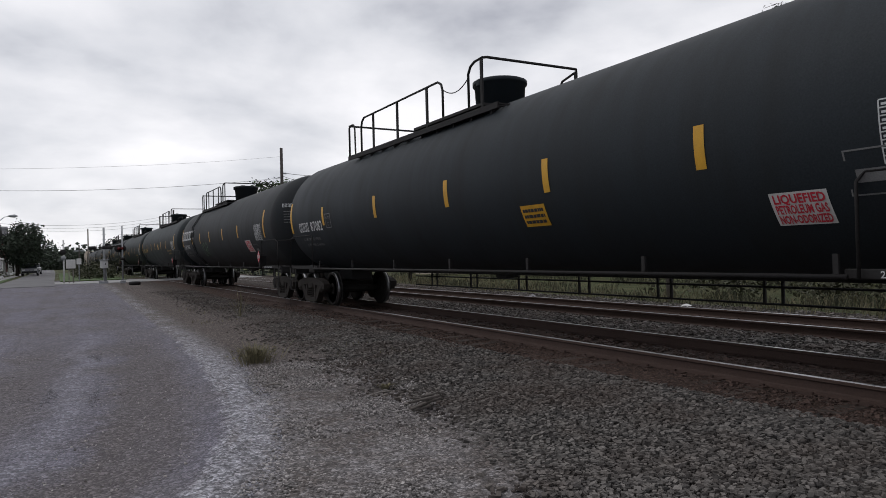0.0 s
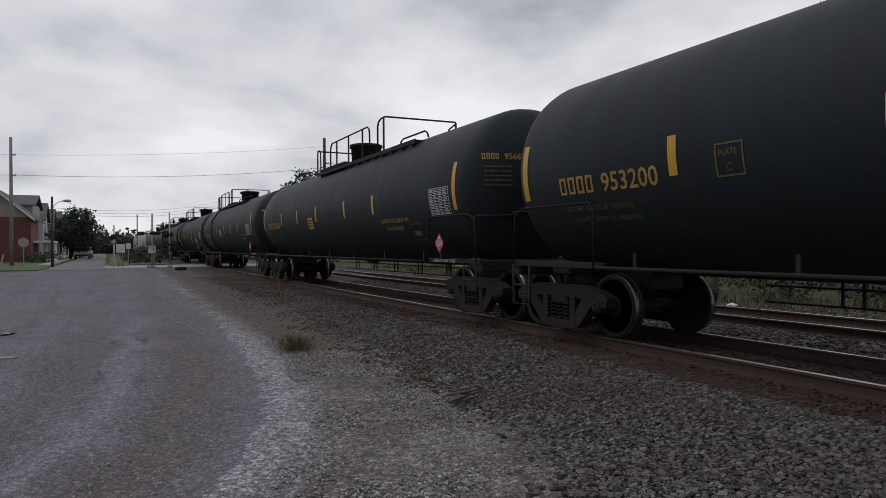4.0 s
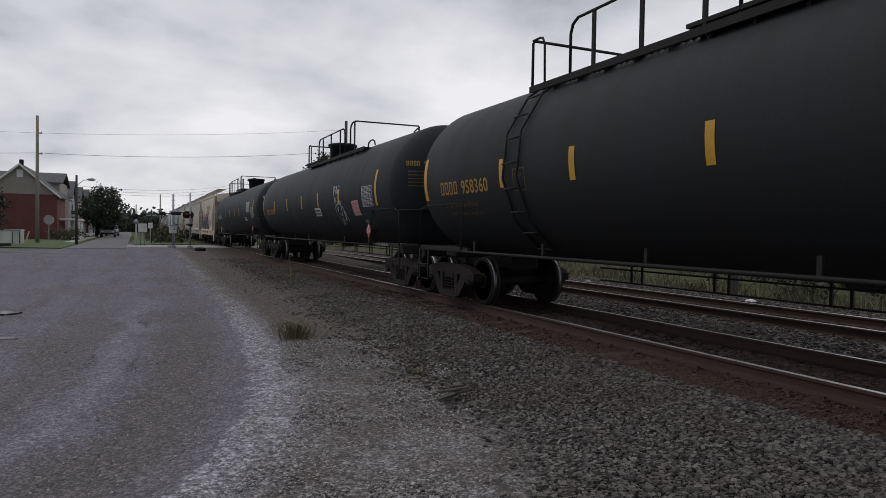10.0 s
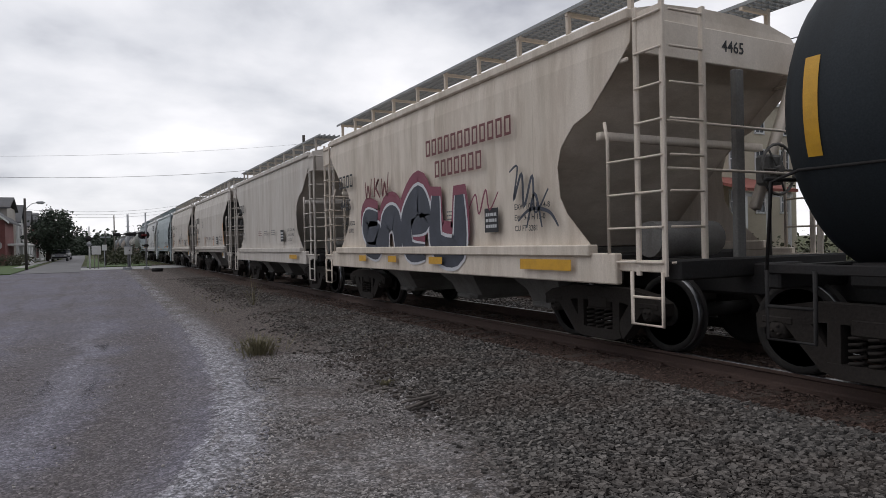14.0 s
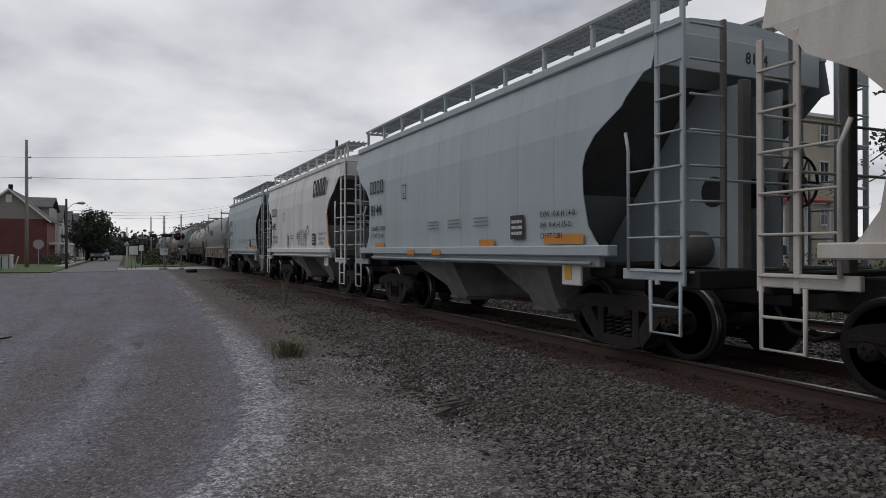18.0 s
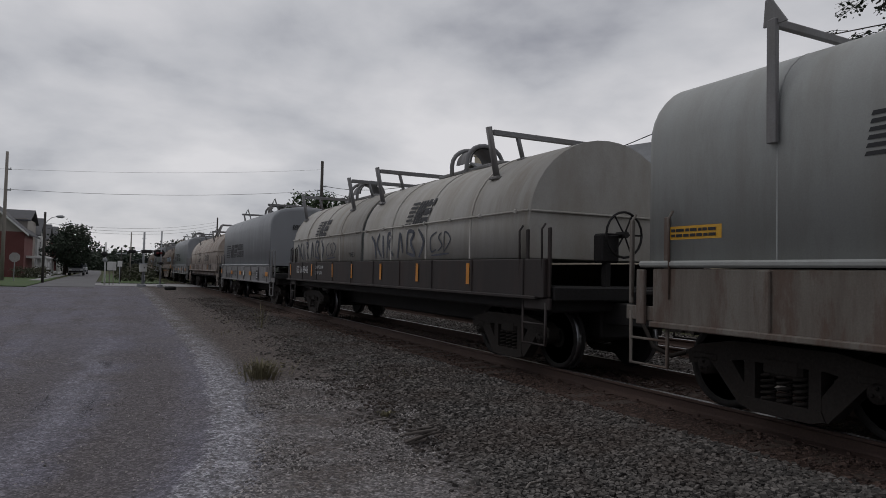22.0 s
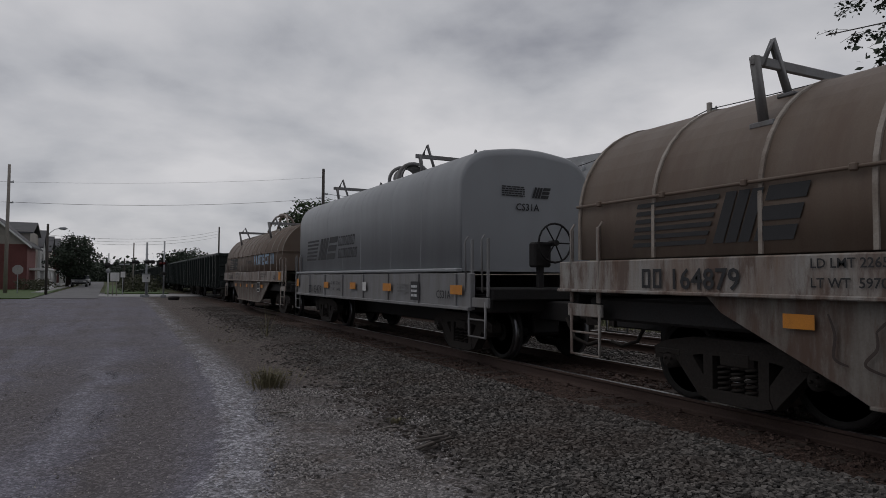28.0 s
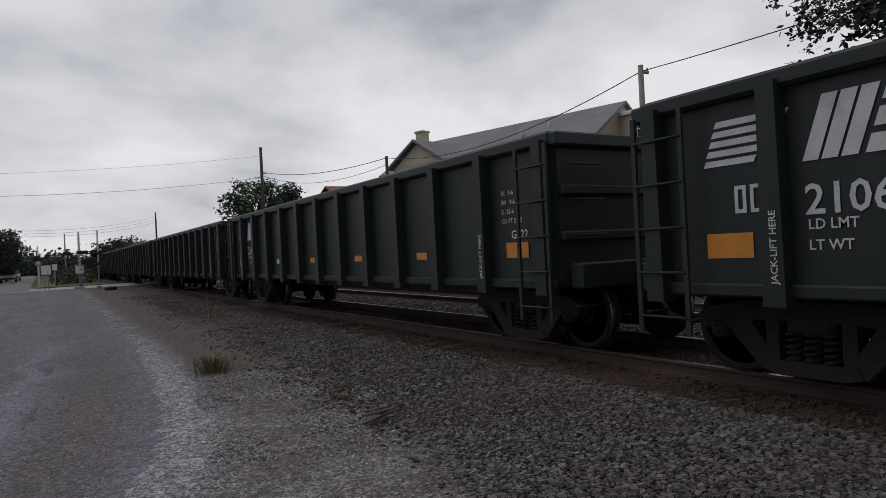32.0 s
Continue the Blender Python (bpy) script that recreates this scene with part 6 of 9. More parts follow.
    for k in opts.get("marks", ()):
        kind, y, z, w, h = k
        if kind in ("orange", "yellow"):
            patch("stripe", w, h, y, z, on if z > ZS else side_map(W + 0.11), kind, car, "reflective safety stripe")
        elif kind == "slant_back":
            write("stripe", flat_block(w, h, 1, 4, 0.22, 0.0), y, z, on, "orange", car, "slanted orange reflective stripe")
        elif kind == "slant":
            write("stripe", flat_block(w, h, 1, 4, -0.22, 0.21), y, z, on, "orange", car, "slanted orange reflective stripe")
        elif kind == "logo":
            write("logo", hollow_blocks(4, h, w / 4, 0.115, 0.3), y, z, on, "ink", car, "slanted dark grey block company mark")
        elif kind == "tag":
            write("graffiti", strokes([((0, 0.05), (0.12, 0.55), (0.25, 0.1), (0.42, 0.6), (0.5, 0.1)), ((0.6, 0.45), (0.75, 0.6), (0.7, 0.3), (0.62, 0.15), (0.85, 0.1)), ((0.95, 0.05), (1.0, 0.62)), ((0.98, 0.35), (1.25, 0.55), (1.5, 0.7), (1.6, 0.5), (1.4, 0.42))], 0.04), y, z, on, "tag_dark", car, "dark sprayed tag")
        elif kind == "name":
            write("company_name", mark_frames(12, h, w / 12), y, z + h * 1.4, on, "maroon", car, "maroon painted company name")
            write("company_name", mark_frames(7, h, w / 12), y - w * 0.12, z, on, "maroon", car)
        elif kind == "mural":
            # four bubble letters: maroon haze, white rim, navy fill
            k = w / 2.55
            shapes = [((0.45, 0.72), (0.12, 0.74), (0.12, 0.48), (0.44, 0.40), (0.40, 0.10), (0.06, 0.12)), ((0.68, 0.06), (0.70, 0.62), (0.98, 0.66), (1.06, 0.06)),
                      ((1.72, 0.06), (1.34, 0.10), (1.28, 0.62), (1.58, 1.0), (1.74, 0.62), (1.40, 0.50)), ((1.98, 1.0), (1.98, 0.2), (2.42, 0.12), (2.46, 0.96))]
            for j, line in enumerate(shapes):
                pts = [(px * k, py * h * 1.05) for px, py in line]
                for thick, mat, lift in ((0.72, "tag_pink", 0.052), (0.62, "tag_white", 0.055), (0.50, "tag_dark", 0.058)):
                    up = 0.16 if mat == "tag_pink" else 0.0
                    write("graffiti", strokes([[(px, py + up) for px, py in pts]], thick), y, z, side_map(W + lift + 0.0006 * j), mat, car, "sprayed bubble letter mural")
            write("graffiti", strokes([((0.25, 1.5), (0.3, 1.15), (0.4, 1.4), (0.5, 1.15), (0.6, 1.55)), ((0.75, 1.15), (0.78, 1.55)), ((0.8, 1.3), (1.0, 1.5), (0.85, 1.35), (1.05, 1.12)), ((1.15, 1.5), (1.2, 1.15), (1.3, 1.4), (1.4, 1.15), (1.5, 1.6))], 0.07), y + 0.1, z + 0.05, side_map(W + 0.064), "maroon", car, "maroon sprayed letters")
            write("graffiti", strokes([((0.0, 0.9), (0.2, 0.95), (0.1, 0.5), (0.3, 0.85), (0.35, 0.4), (0.55, 0.8), (0.6, 0.3), (0.9, 0.6)), ((0.2, 0.2), (0.5, 0.35), (0.9, 0.3), (1.1, 0.1)), ((0.4, 0.1), (0.6, 0.55), (0.75, 0.1))], 0.05), y - w - 1.3, z + 0.3, side_map(W + 0.056), "tag_dark", car, "dark spiky sprayed tag")
            write("graffiti", strokes([((0.0, 0.3), (0.2, 0.5), (0.3, 0.2), (0.5, 0.55), (0.6, 0.25), (0.85, 0.5))], 0.04), y - w - 0.15, z + 0.45, side_map(W + 0.056), "tag_pink", car, "small maroon tag")
    add_running_gear(car, c, L, 2.08)
    return car


SAFE = (("orange", 1.8, 1.25, 0.36, 0.10), ("orange", 0.57, 1.25, 0.36, 0.10), ("orange", -1.2, 1.40, 0.5, 0.11), ("orange", -3.1, 1.42, 0.9, 0.13), ("orange", 3.95, 1.40, 0.6, 0.11))
SIDE = (("slant_back", 4.1, 1.48, 0.10, 0.95), ("slant", -3.88, 1.48, 0.12, 0.95), ("orange", -1.25, 1.45, 0.12, 0.45), ("orange", 1.4, 1.45, 0.12, 0.45))
HS = [173.75, 186.1, 198.2, 210.2, 222.3, 234.5, 246.55, 258.75]
hopper_car(HS[0], HS[1], "cream covered hopper with maroon name and a big sprayed mural", "hop_cream", "4465",
           {"old": True, "marks": (("name", -0.26, 2.48, 2.75, 0.28), ("mural", 2.8, 1.14, 4.4, 0.98), ("yellow", 3.0, 1.0, 0.4, 0.12), ("yellow", 1.4, 1.0, 0.4, 0.12), ("yellow", -0.4, 1.0, 0.5, 0.12), ("yellow", -3.2, 0.98, 1.1, 0.14))})
hopper_car(HS[1], HS[2], "tan-grey covered hopper with cut-away ends", "hop_tan", "4421", {"old": True, "marks": (("yellow", -3.4, 0.98, 0.8, 0.12),)})
hopper_car(HS[2], HS[3], "warm grey covered hopper with orange safety stripes", "hop_tan", "8301", {"marks": SIDE})
hopper_car(HS[3], HS[4], "tan covered hopper with a thin sprayed tag", "hop_tan", "21030", {"marks": SIDE + (("tag", 0.8, 1.55, 1.9, 0.7),)})
hopper_car(HS[4], HS[5], "blue-grey covered hopper with orange sill stripes", "hop_blue", "8144", {"marks": SAFE, "weights": ("LD LMT 232900", "LT WT  53100")})
hopper_car(HS[5], HS[6], "pale grey covered hopper with a dark slanted company mark", "hop_grey", "6492", {"marks": SIDE + (("logo", -2.31, 3.0, 1.5, 0.5), ("tag", -0.15, 1.42, 1.2, 0.6))})
hopper_car(HS[6], HS[7], "blue-grey covered hopper with orange stripes and clean paint", "hop_blue", "808391", {"marks": SAFE})


# ---- coil cars ----


def end_platform(car, e, s, mat, face):
    """Open end deck with steps, posts, grab irons and hand brake."""
    d = Shape().box((0, s * (face - 1.4), 0.84), (0.5, 2.2, 0.32), 0.02).box((0, s * (e - 0.42), 1.12), (2.8, 0.12, 0.20), 0.02).box((0, s * (e - 0.8), 1.2), (2.7, 0.8, 0.05), 0.01)
    part("end_deck", d, "iron", car, "grimy black end deck")
    for sx in (-1, 1):
        for y in (e - 0.42, e - 0.95):
            part("end_post", Shape().box((sx * 1.44, s * y, 1.55), (0.04, 0.06, 0.95), 0.01), mat, car)
        part("step_board", Shape().box((sx * 1.45, s * (e - 0.70), 0.98), (0.05, 0.66, 0.16), 0.01), mat, car)
        g = Shape()
        for y in (e - 0.50, e - 1.05):
            g.tube([(sx * 1.50, s * y, 1.15), (sx * 1.52, s * y, 2.0), (sx * 1.46, s * y, 2.08)], 0.016)
        g.tube([(sx * 1.47, s * (e - 0.45), 1.0), (sx * 1.47, s * (e - 0.45), 0.42), (sx * 1.47, s * (e - 1.0), 0.42), (sx * 1.47, s * (e - 1.0), 1.0)], 0.022)
        g.tube([(sx * 1.47, s * (e - 0.45), 0.7), (sx * 1.47, s * (e - 1.0), 0.7)], 0.016)
        part("step", g, mat, car)
    if s < 0:
        part("brake_gear", Shape().box((-0.35, s * (e - 0.55), 1.78), (0.34, 0.2, 0.42), 0.03).box((-0.35, s * (e - 0.55), 1.35), (0.1, 0.1, 0.6), 0.01), "iron", car)
        hand_wheel(car, pose(-0.15, s * (e - 0.40), 1.98), 0.33)


def cover_section(kind, top=3.84):
    if kind == "box":
        d = top - 3.84
        pts = [(-1.42, 1.50), (-1.42, 3.08 + d)]
        for i in range(1, 8):
            a = math.pi / 2 * i / 8
            pts.append((-1.42 + 0.66 * (1 - math.cos(a)), 3.08 + d + 0.67 * math.sin(a)))
        pts += [(-0.55, 3.785 + d), (-0.3, 3.815 + d), (0, 3.825 + d)]
    else:
        pts = [(-1.43, 1.62), (-1.43, 2.15)]
        for i in range(1, 10):
            a = math.pi / 2 * i / 10
            pts.append((-1.43 * math.cos(a), 2.15 + 1.30 * math.sin(a)))
        pts.append((0, 3.45))
    return pts + [(-x, z) for x, z in pts[-2::-1]]


def cover(car, y0, y1, kind, mat, label, ribs=(), taper=0.25, top=3.84, hoop=None):
    sec = cover_section(kind, top)
    cz = 2.3
    rings = []
    for y, k in ((y0, 0.94), (y0 + 0.02, 0.985), (y0 + 0.07, 1.0), (y1 - 0.07, 1.0), (y1 - 0.02, 0.985), (y1, 0.94)) if kind == "box" else ((y0, 1.0), (y1, 1.0)):
        rings.append([(x * (1 - (1 - k) * 0.35), y, 1.5 + (z - 1.5) * k) for x, z in sec])
    ob = part("cover", Shape().loft(rings, smooth=True), mat, car, label)
    for y in ribs:
        rings = []
        for dy, d in ((-0.026, 0.0), (-0.022, 0.016), (0.022, 0.016), (0.026, 0.0)):
            rings.append([(x * (1 + d / 1.43) + 0.0, y + dy, z + (d if z > 2.2 else 0)) for x, z in sec])
        part("cover_hoop", Shape().loft(rings), hoop or mat, ob)
    return ob


def gable_bracket(parent, y, mat, z=3.66):
    """Lifting bracket on the roof's shoulders: a crossbar carried by two leaning triangles."""
    br = part("lifting_bracket", Shape().box((0, y, z + 0.40), (1.80, 0.05, 0.09), 0.01), mat, parent, "raised steel lifting bracket")
    for sx in (-1, 1):
        part("bracket_post", Shape().tube([(sx * 0.72, y, z), (sx * 0.80, y, z + 0.44)], 0.045, 4), mat, br)
        part("bracket_strut", Shape().tube([(sx * 0.42, y, z + 0.09), (sx * 0.62, y, z + 0.67), (sx * 0.72, y, z + 0.42)], 0.034, 4), mat, br)
        part("bracket_foot", Shape().box((sx * 0.72, y, z + 0.0), (0.16, 0.18, 0.03), 0.008), mat, br)


def vee_bracket(parent, y, mat):
    """Lifting bracket of the round covers: raked posts from the haunch, a crossbar, and a peaked strut on each side."""
    br = part("lifting_bracket", Shape().box((0, y, 3.52), (2.60, 0.05, 0.10), 0.01), mat, parent, "raised steel lifting bracket")
    for sx in (-1, 1):
        part("bracket_post", Shape().tube([(sx * 1.14, y, 2.88), (sx * 1.27, y, 3.56)], 0.05, 4), mat, br)
        part("bracket_strut", Shape().tube([(sx * 0.76, y, 3.22), (sx * 1.01, y, 3.76), (sx * 1.16, y, 3.48)], 0.042, 4), mat, br)
        part("bracket_foot", Shape().box((sx * 1.14, y, 2.90), (0.10, 0.28, 0.06), 0.01).box((sx * 0.76, y, 3.24), (0.14, 0.2, 0.04), 0.01), mat, br)


def side_bracket(parent, y, mat):
    """Flat bar up the cover's side, a small gusset at its head and a bar over the roof."""
    br = part("lifting_bracket", Shape().box((0, y, 3.72), (2.96, 0.06, 0.08), 0.01), mat, parent, "flat steel lifting bracket")
    for sx in (-1, 1):
        part("bracket_post", Shape().box((sx * 1.46, y, 3.18), (0.05, 0.10, 1.14), 0.008), mat, br)
        part("gusset", Shape().prism([(y - 0.14, 3.70), (y + 0.10, 3.70), (y + 0.08, 3.95), (y + 0.02, 3.95)], sx * 1.45 - 0.012, sx * 1.45 + 0.012), mat, br)


def raked_bracket(parent, y, mat):
    """Outward-raked post with a crossbar over the round roof and a short strut on each side."""
    br = part("lifting_bracket", Shape().box((0, y, 3.70), (2.44, 0.07, 0.09), 0.01), mat, parent, "raked steel lifting bracket")
    for sx in (-1, 1):
        part("bracket_post", Shape().tube([(sx * 1.12, y, 2.94), (sx * 1.30, y, 3.78)], 0.055, 4).box((sx * 1.14, y, 2.95), (0.12, 0.26, 0.05), 0.01), mat, br)
        part("strut", Shape().tube([(sx * 0.62, y, 3.30), (sx * 0.74, y, 3.70)], 0.04, 4).box((sx * 0.62, y, 3.31), (0.12, 0.2, 0.04), 0.01), mat, br)


def lifting_arch(parent, y, mat, kind, up=0.0):
    """Central lifting gear: two pipe hoops and a half drum on a plank, or a four-legged spider."""
    if kind == "arch":
        top = part("lifting_frame", Shape().box((0, y, max(3.49, 3.47 + up * 1.65)), (0.5, 2.6, 0.08), 0.02), mat, parent, "central lifting frame")
        for dy in (-0.32, 0.32):
            hoop = [(-0.42, y + dy, 3.45 + up)] + [(0.42 * -math.cos(math.pi * i / 10), y + dy, 3.76 + up + 0.36 * math.sin(math.pi * i / 10)) for i in range(11)] + [(0.42, y + dy, 3.45 + up)]
            part("hoop", Shape().tube(hoop, 0.045, 6), mat, top)
        drum = Shape()
        for r in (0.30, 0.33):
            pts = [(r * math.cos(math.pi * i / 12), 3.76 + up + r * math.sin(math.pi * i / 12)) for i in range(13)]
            drum.add([(x, y + d, z) for x, z in pts for d in (-0.3, 0.3)], [(2 * i, 2 * i + 1, 2 * i + 3, 2 * i + 2) for i in range(12)], True)
        part("half_drum", drum, mat, top)
        return top
    if kind == "spider":
        # rounded legs along and across the car
        top = part("lifting_frame", Shape().box((0, y, 4.12), (0.34, 0.40, 0.16), 0.05), "hoop_pale", parent, "weathered central lifting frame")
        for dx, dy in ((0.66, 0), (-0.66, 0), (0, 1.2), (0, -1.2)):
            part("leg", Shape().tube([(dx, y + dy, 3.34 if dx else 3.46), (dx * 0.80, y + dy * 0.74, 3.72), (dx * 0.5, y + dy * 0.48, 4.02), (dx * 0.2, y + dy * 0.16, 4.12)], 0.06, 4), "hoop_pale", top)
        part("roof_plank", Shape().box((0, y, 3.50), (0.24, 3.9, 0.07), 0.02), "hoop_pale", top)
        return top
    top = part("lifting_frame", Shape().box((0, y, 4.13), (0.62, 0.56, 0.09), 0.02), mat, parent, "table-shaped central lifting frame")
    for sx in (-1, 1):
        for sy in (-1, 1):
            part("leg", Shape().tube([(sx * 0.62, y + sy * 0.62, 3.36), (sx * 0.30, y + sy * 0.27, 4.12)], 0.06, 4), mat, top)
    part("ridge_beam", Shape().box((0, y, 3.50), (0.40, 8.2, 0.10), 0.02), "cov_cream", top, "pale beam along the cover's ridge")
    return top


def company_block(y, z, h, on, car, mat, words=True, run=1.15, wide=1.5):
    """Speed stripes, two heavy slanted letters and two lines of name, all as plain shapes."""
    vs, fs = [], []
    def put(a):
        k = len(vs)
        vs.extend(a[0])
        fs.extend(tuple(q + k for q in f) for f in a[1])
    for j in range(6):
        put(flat_block(wide * h * (run + 0.04 * j), h * 0.095, 1, 1, 0.5, h * 0.03 * j, h * 0.178 * j))
    two = twin_blocks(h)
    put(([((px + h * (run + 0.2)) * wide, py) for px, py in two[0]], two[1]))
    write("logo", (vs, fs), y, z, on, mat, car, "slanted striped company mark")
    if words:
        for k, n in enumerate((7, 8)):
            write("company_name", mark_frames(n, h * 0.42, h * 0.32, 0.25), y - h * wide * (run + 2.3), z + h * (0.56 - 0.54 * k), on, mat, car)


def stencil_set(car, y, z, on, mat, lines, h=0.115):
    for j, wd in enumerate(lines):
        write("stencil", glyphs(wd, h), y, z - 1.43 * h * j, on, mat, car)


def coil_box(s0, s1, label, paint, frame, number, pale=False):
    car, c, L = new_car("coil_car", label, s0, s1, "covered coil cars of the train", "coil car")
    e = L / 2
    y0, y1 = (-4.85, 6.1) if not pale else (-4.85, 6.0)
    top = 3.78 if not pale else 3.64
    cov = cover(car, y0, y1, "box", paint, "smooth rounded steel coil cover", (), 0.35, top)
    if not pale:
        for y in (-1.75, 4.25):
            gable_bracket(cov, y, "frame_grey")
        lifting_arch(cov, 0.65 if not pale else 0.54, "frame_grey", "arch", top - 3.62)
    else:
        for y in (-3.2, 4.42):
            side_bracket(cov, y, "frame_grey")
        lifting_arch(cov, 0.65 if not pale else 0.54, "frame_grey", "arch", top - 3.62)
    sec = cover_section("box", top)
    seam = Shape().loft([[(x * (1 + d / 1.42), dy, z + (d if z > 2.2 else 0)) for x, z in sec] for dy, d in ((-0.008, 0), (-0.006, 0.003), (0.006, 0.003), (0.008, 0))]).mesh("cover_seam", MT[paint])
    for y in (4.4, 3.1, 1.7, 0.3, -1.65, -3.2):
        part("cover_seam", seam, paint, cov, at=pose(0, y, 0))
    lip = Shape()
    for sx in (-1, 1):
        lip.box((sx * 1.46, (y0 + y1) / 2, 1.52), (0.12, y1 - y0 + 0.1, 0.07), 0.02)
    part("cover_rim", lip, paint, cov)
    # body
    for sx in (-1, 1):
        sill = Shape().box((sx * 1.45, 0.3 if not pale else 0.2, 1.16), (0.10, 11.3, 0.62), 0.015)
        n = 7
        for k in range(n + 1):
            y = y0 + (y1 - y0) * k / n
            sill.box((sx * 1.51, y, 1.16), (0.05, 0.07 if not pale else 0.12, 0.60), 0.01)
        sill.box((sx * 1.50, 0.3 if not pale else 0.2, 0.87), (0.10, 11.3, 0.06), 0.01)
        part("side_sill", sill, frame, car)
    part("trough", Shape().box((0, 0, 0.95), (2.6, L - 2.0, 0.28), 0.03).box((0, 0, 0.62), (0.55, L - 2.6, 0.4), 0.03), "iron", car)
    end_platform(car, 6.25 if not pale else 6.1, -1, frame, e)
    end_platform(car, 6.75 if not pale else 6.65, 1, frame, e)
    on = side_map(1.42)
    of = side_map(1.54)
    h = 0.60
    company_block(5.2 if not pale else 3.62, 1.88 if not pale else 2.38, h if not pale else 0.36, on, cov, "ink", not pale)
    if not pale:
        write("car_number", glyphs(number, 0.30), 4.12, 0.95, of, "ink", car)
        write("reporting_mark", mark_frames(2, 0.21, 0.17), 4.5, 0.95, of, "ink", car)
    if not pale:
        stencil_set(car, 2.3, 1.20, of, "ink", ("LD LMT   221600", "LT WT     64400"))
        write("stencil", text_bars(3, 0.5, 0.2, 6), -2.3, 1.08, of, "faded", car)
        write("class_mark", glyphs("CS31A", 0.2), -4.15, 1.02, of, "ink", car)
        write("class_mark", glyphs("CS31A", 0.18), 0.30, 2.62, lambda y, z: (-y, y0 - 0.02, z), "ink", cov)
        write("end_logo", twin_blocks(0.2), -0.05, 2.86, lambda y, z: (-y, y0 - 0.02, z), "ink", cov)
        write("end_logo", text_bars(5, 0.5, 0.2, 2, 0.6), 0.6, 2.86, lambda y, z: (-y, y0 - 0.02, z), "ink", cov)
        for y, w in ((5.95, 0.28), (2.95, 0.42), (0.72, 0.42), (-1.5, 0.48), (-4.7, 0.45)):
            patch("stripe", w, 0.16 if w > 0.3 else 0.24, y, 1.10, of, "orange", car, "orange reflective stripe")
        patch("brake_table", 0.36, 0.36, -3.0, 0.95, of, "ink", car, "black stencilled table")
        write("brake_table_print", text_bars(3, 0.28, 0.26, 9), -3.04, 1.0, side_map(1.545), "lettering", car)
        patch("label", 0.24, 0.20, -0.2, 1.08, of, "white", car, "small white label")
    else:
        write("graffiti", strokes([((0.1, 0.0), (0.02, 0.7), (0.2, 0.85), (0.32, 0.5), (0.2, 0.2)), ((0.42, 0.75), (0.38, 0.15), (0.55, 0.02), (0.62, 0.75)), ((0.72, 0.1), (0.75, 0.75), (0.92, 0.7), (0.8, 0.42), (0.98, 0.3), (0.85, 0.02), (0.72, 0.12)), ((1.0, 0.18), (1.25, 0.2), (1.15, 0.28))], 0.045), -3.3, 1.58, on, "tag_dark", cov, "dark looping sprayed tag")
        write("end_number", glyphs("168575-168794", 0.16), 0.55, 2.78, lambda y, z: (-y, y0 - 0.02, z), "ink", cov)
        write("end_logo", text_bars(5, 0.55, 0.22, 2, 0.6), 0.55, 3.08, lambda y, z: (-y, y0 - 0.02, z), "ink", cov)
        write("end_logo", twin_blocks(0.22), -0.05, 3.08, lambda y, z: (-y, y0 - 0.02, z), "ink", cov)
        for y, w in ((y1 - 3.0, 0.3), (y1 - 5.0, 0.35), (y1 - 6.8, 0.4)):
            patch("stripe", w, 0.14, y, 1.12, of, "orange", car, "orange reflective stripe")
        patch("stripe", 0.9, 0.16, y0 + 1.4, 1.18, of, "orange", car, "orange reflective stripe")
        p = patch("label", 0.7, 0.14, y1 - 0.3, 1.78, on, "yellow", cov, "yellow warning label")
        write("label_print", text_bars(2, 0.6, 0.11, 8), y1 - 0.35, 1.795, side_map(1.426), "ink", p)
    add_running_gear(car, c, L, 2.45 if not pale else 2.05)
    return car


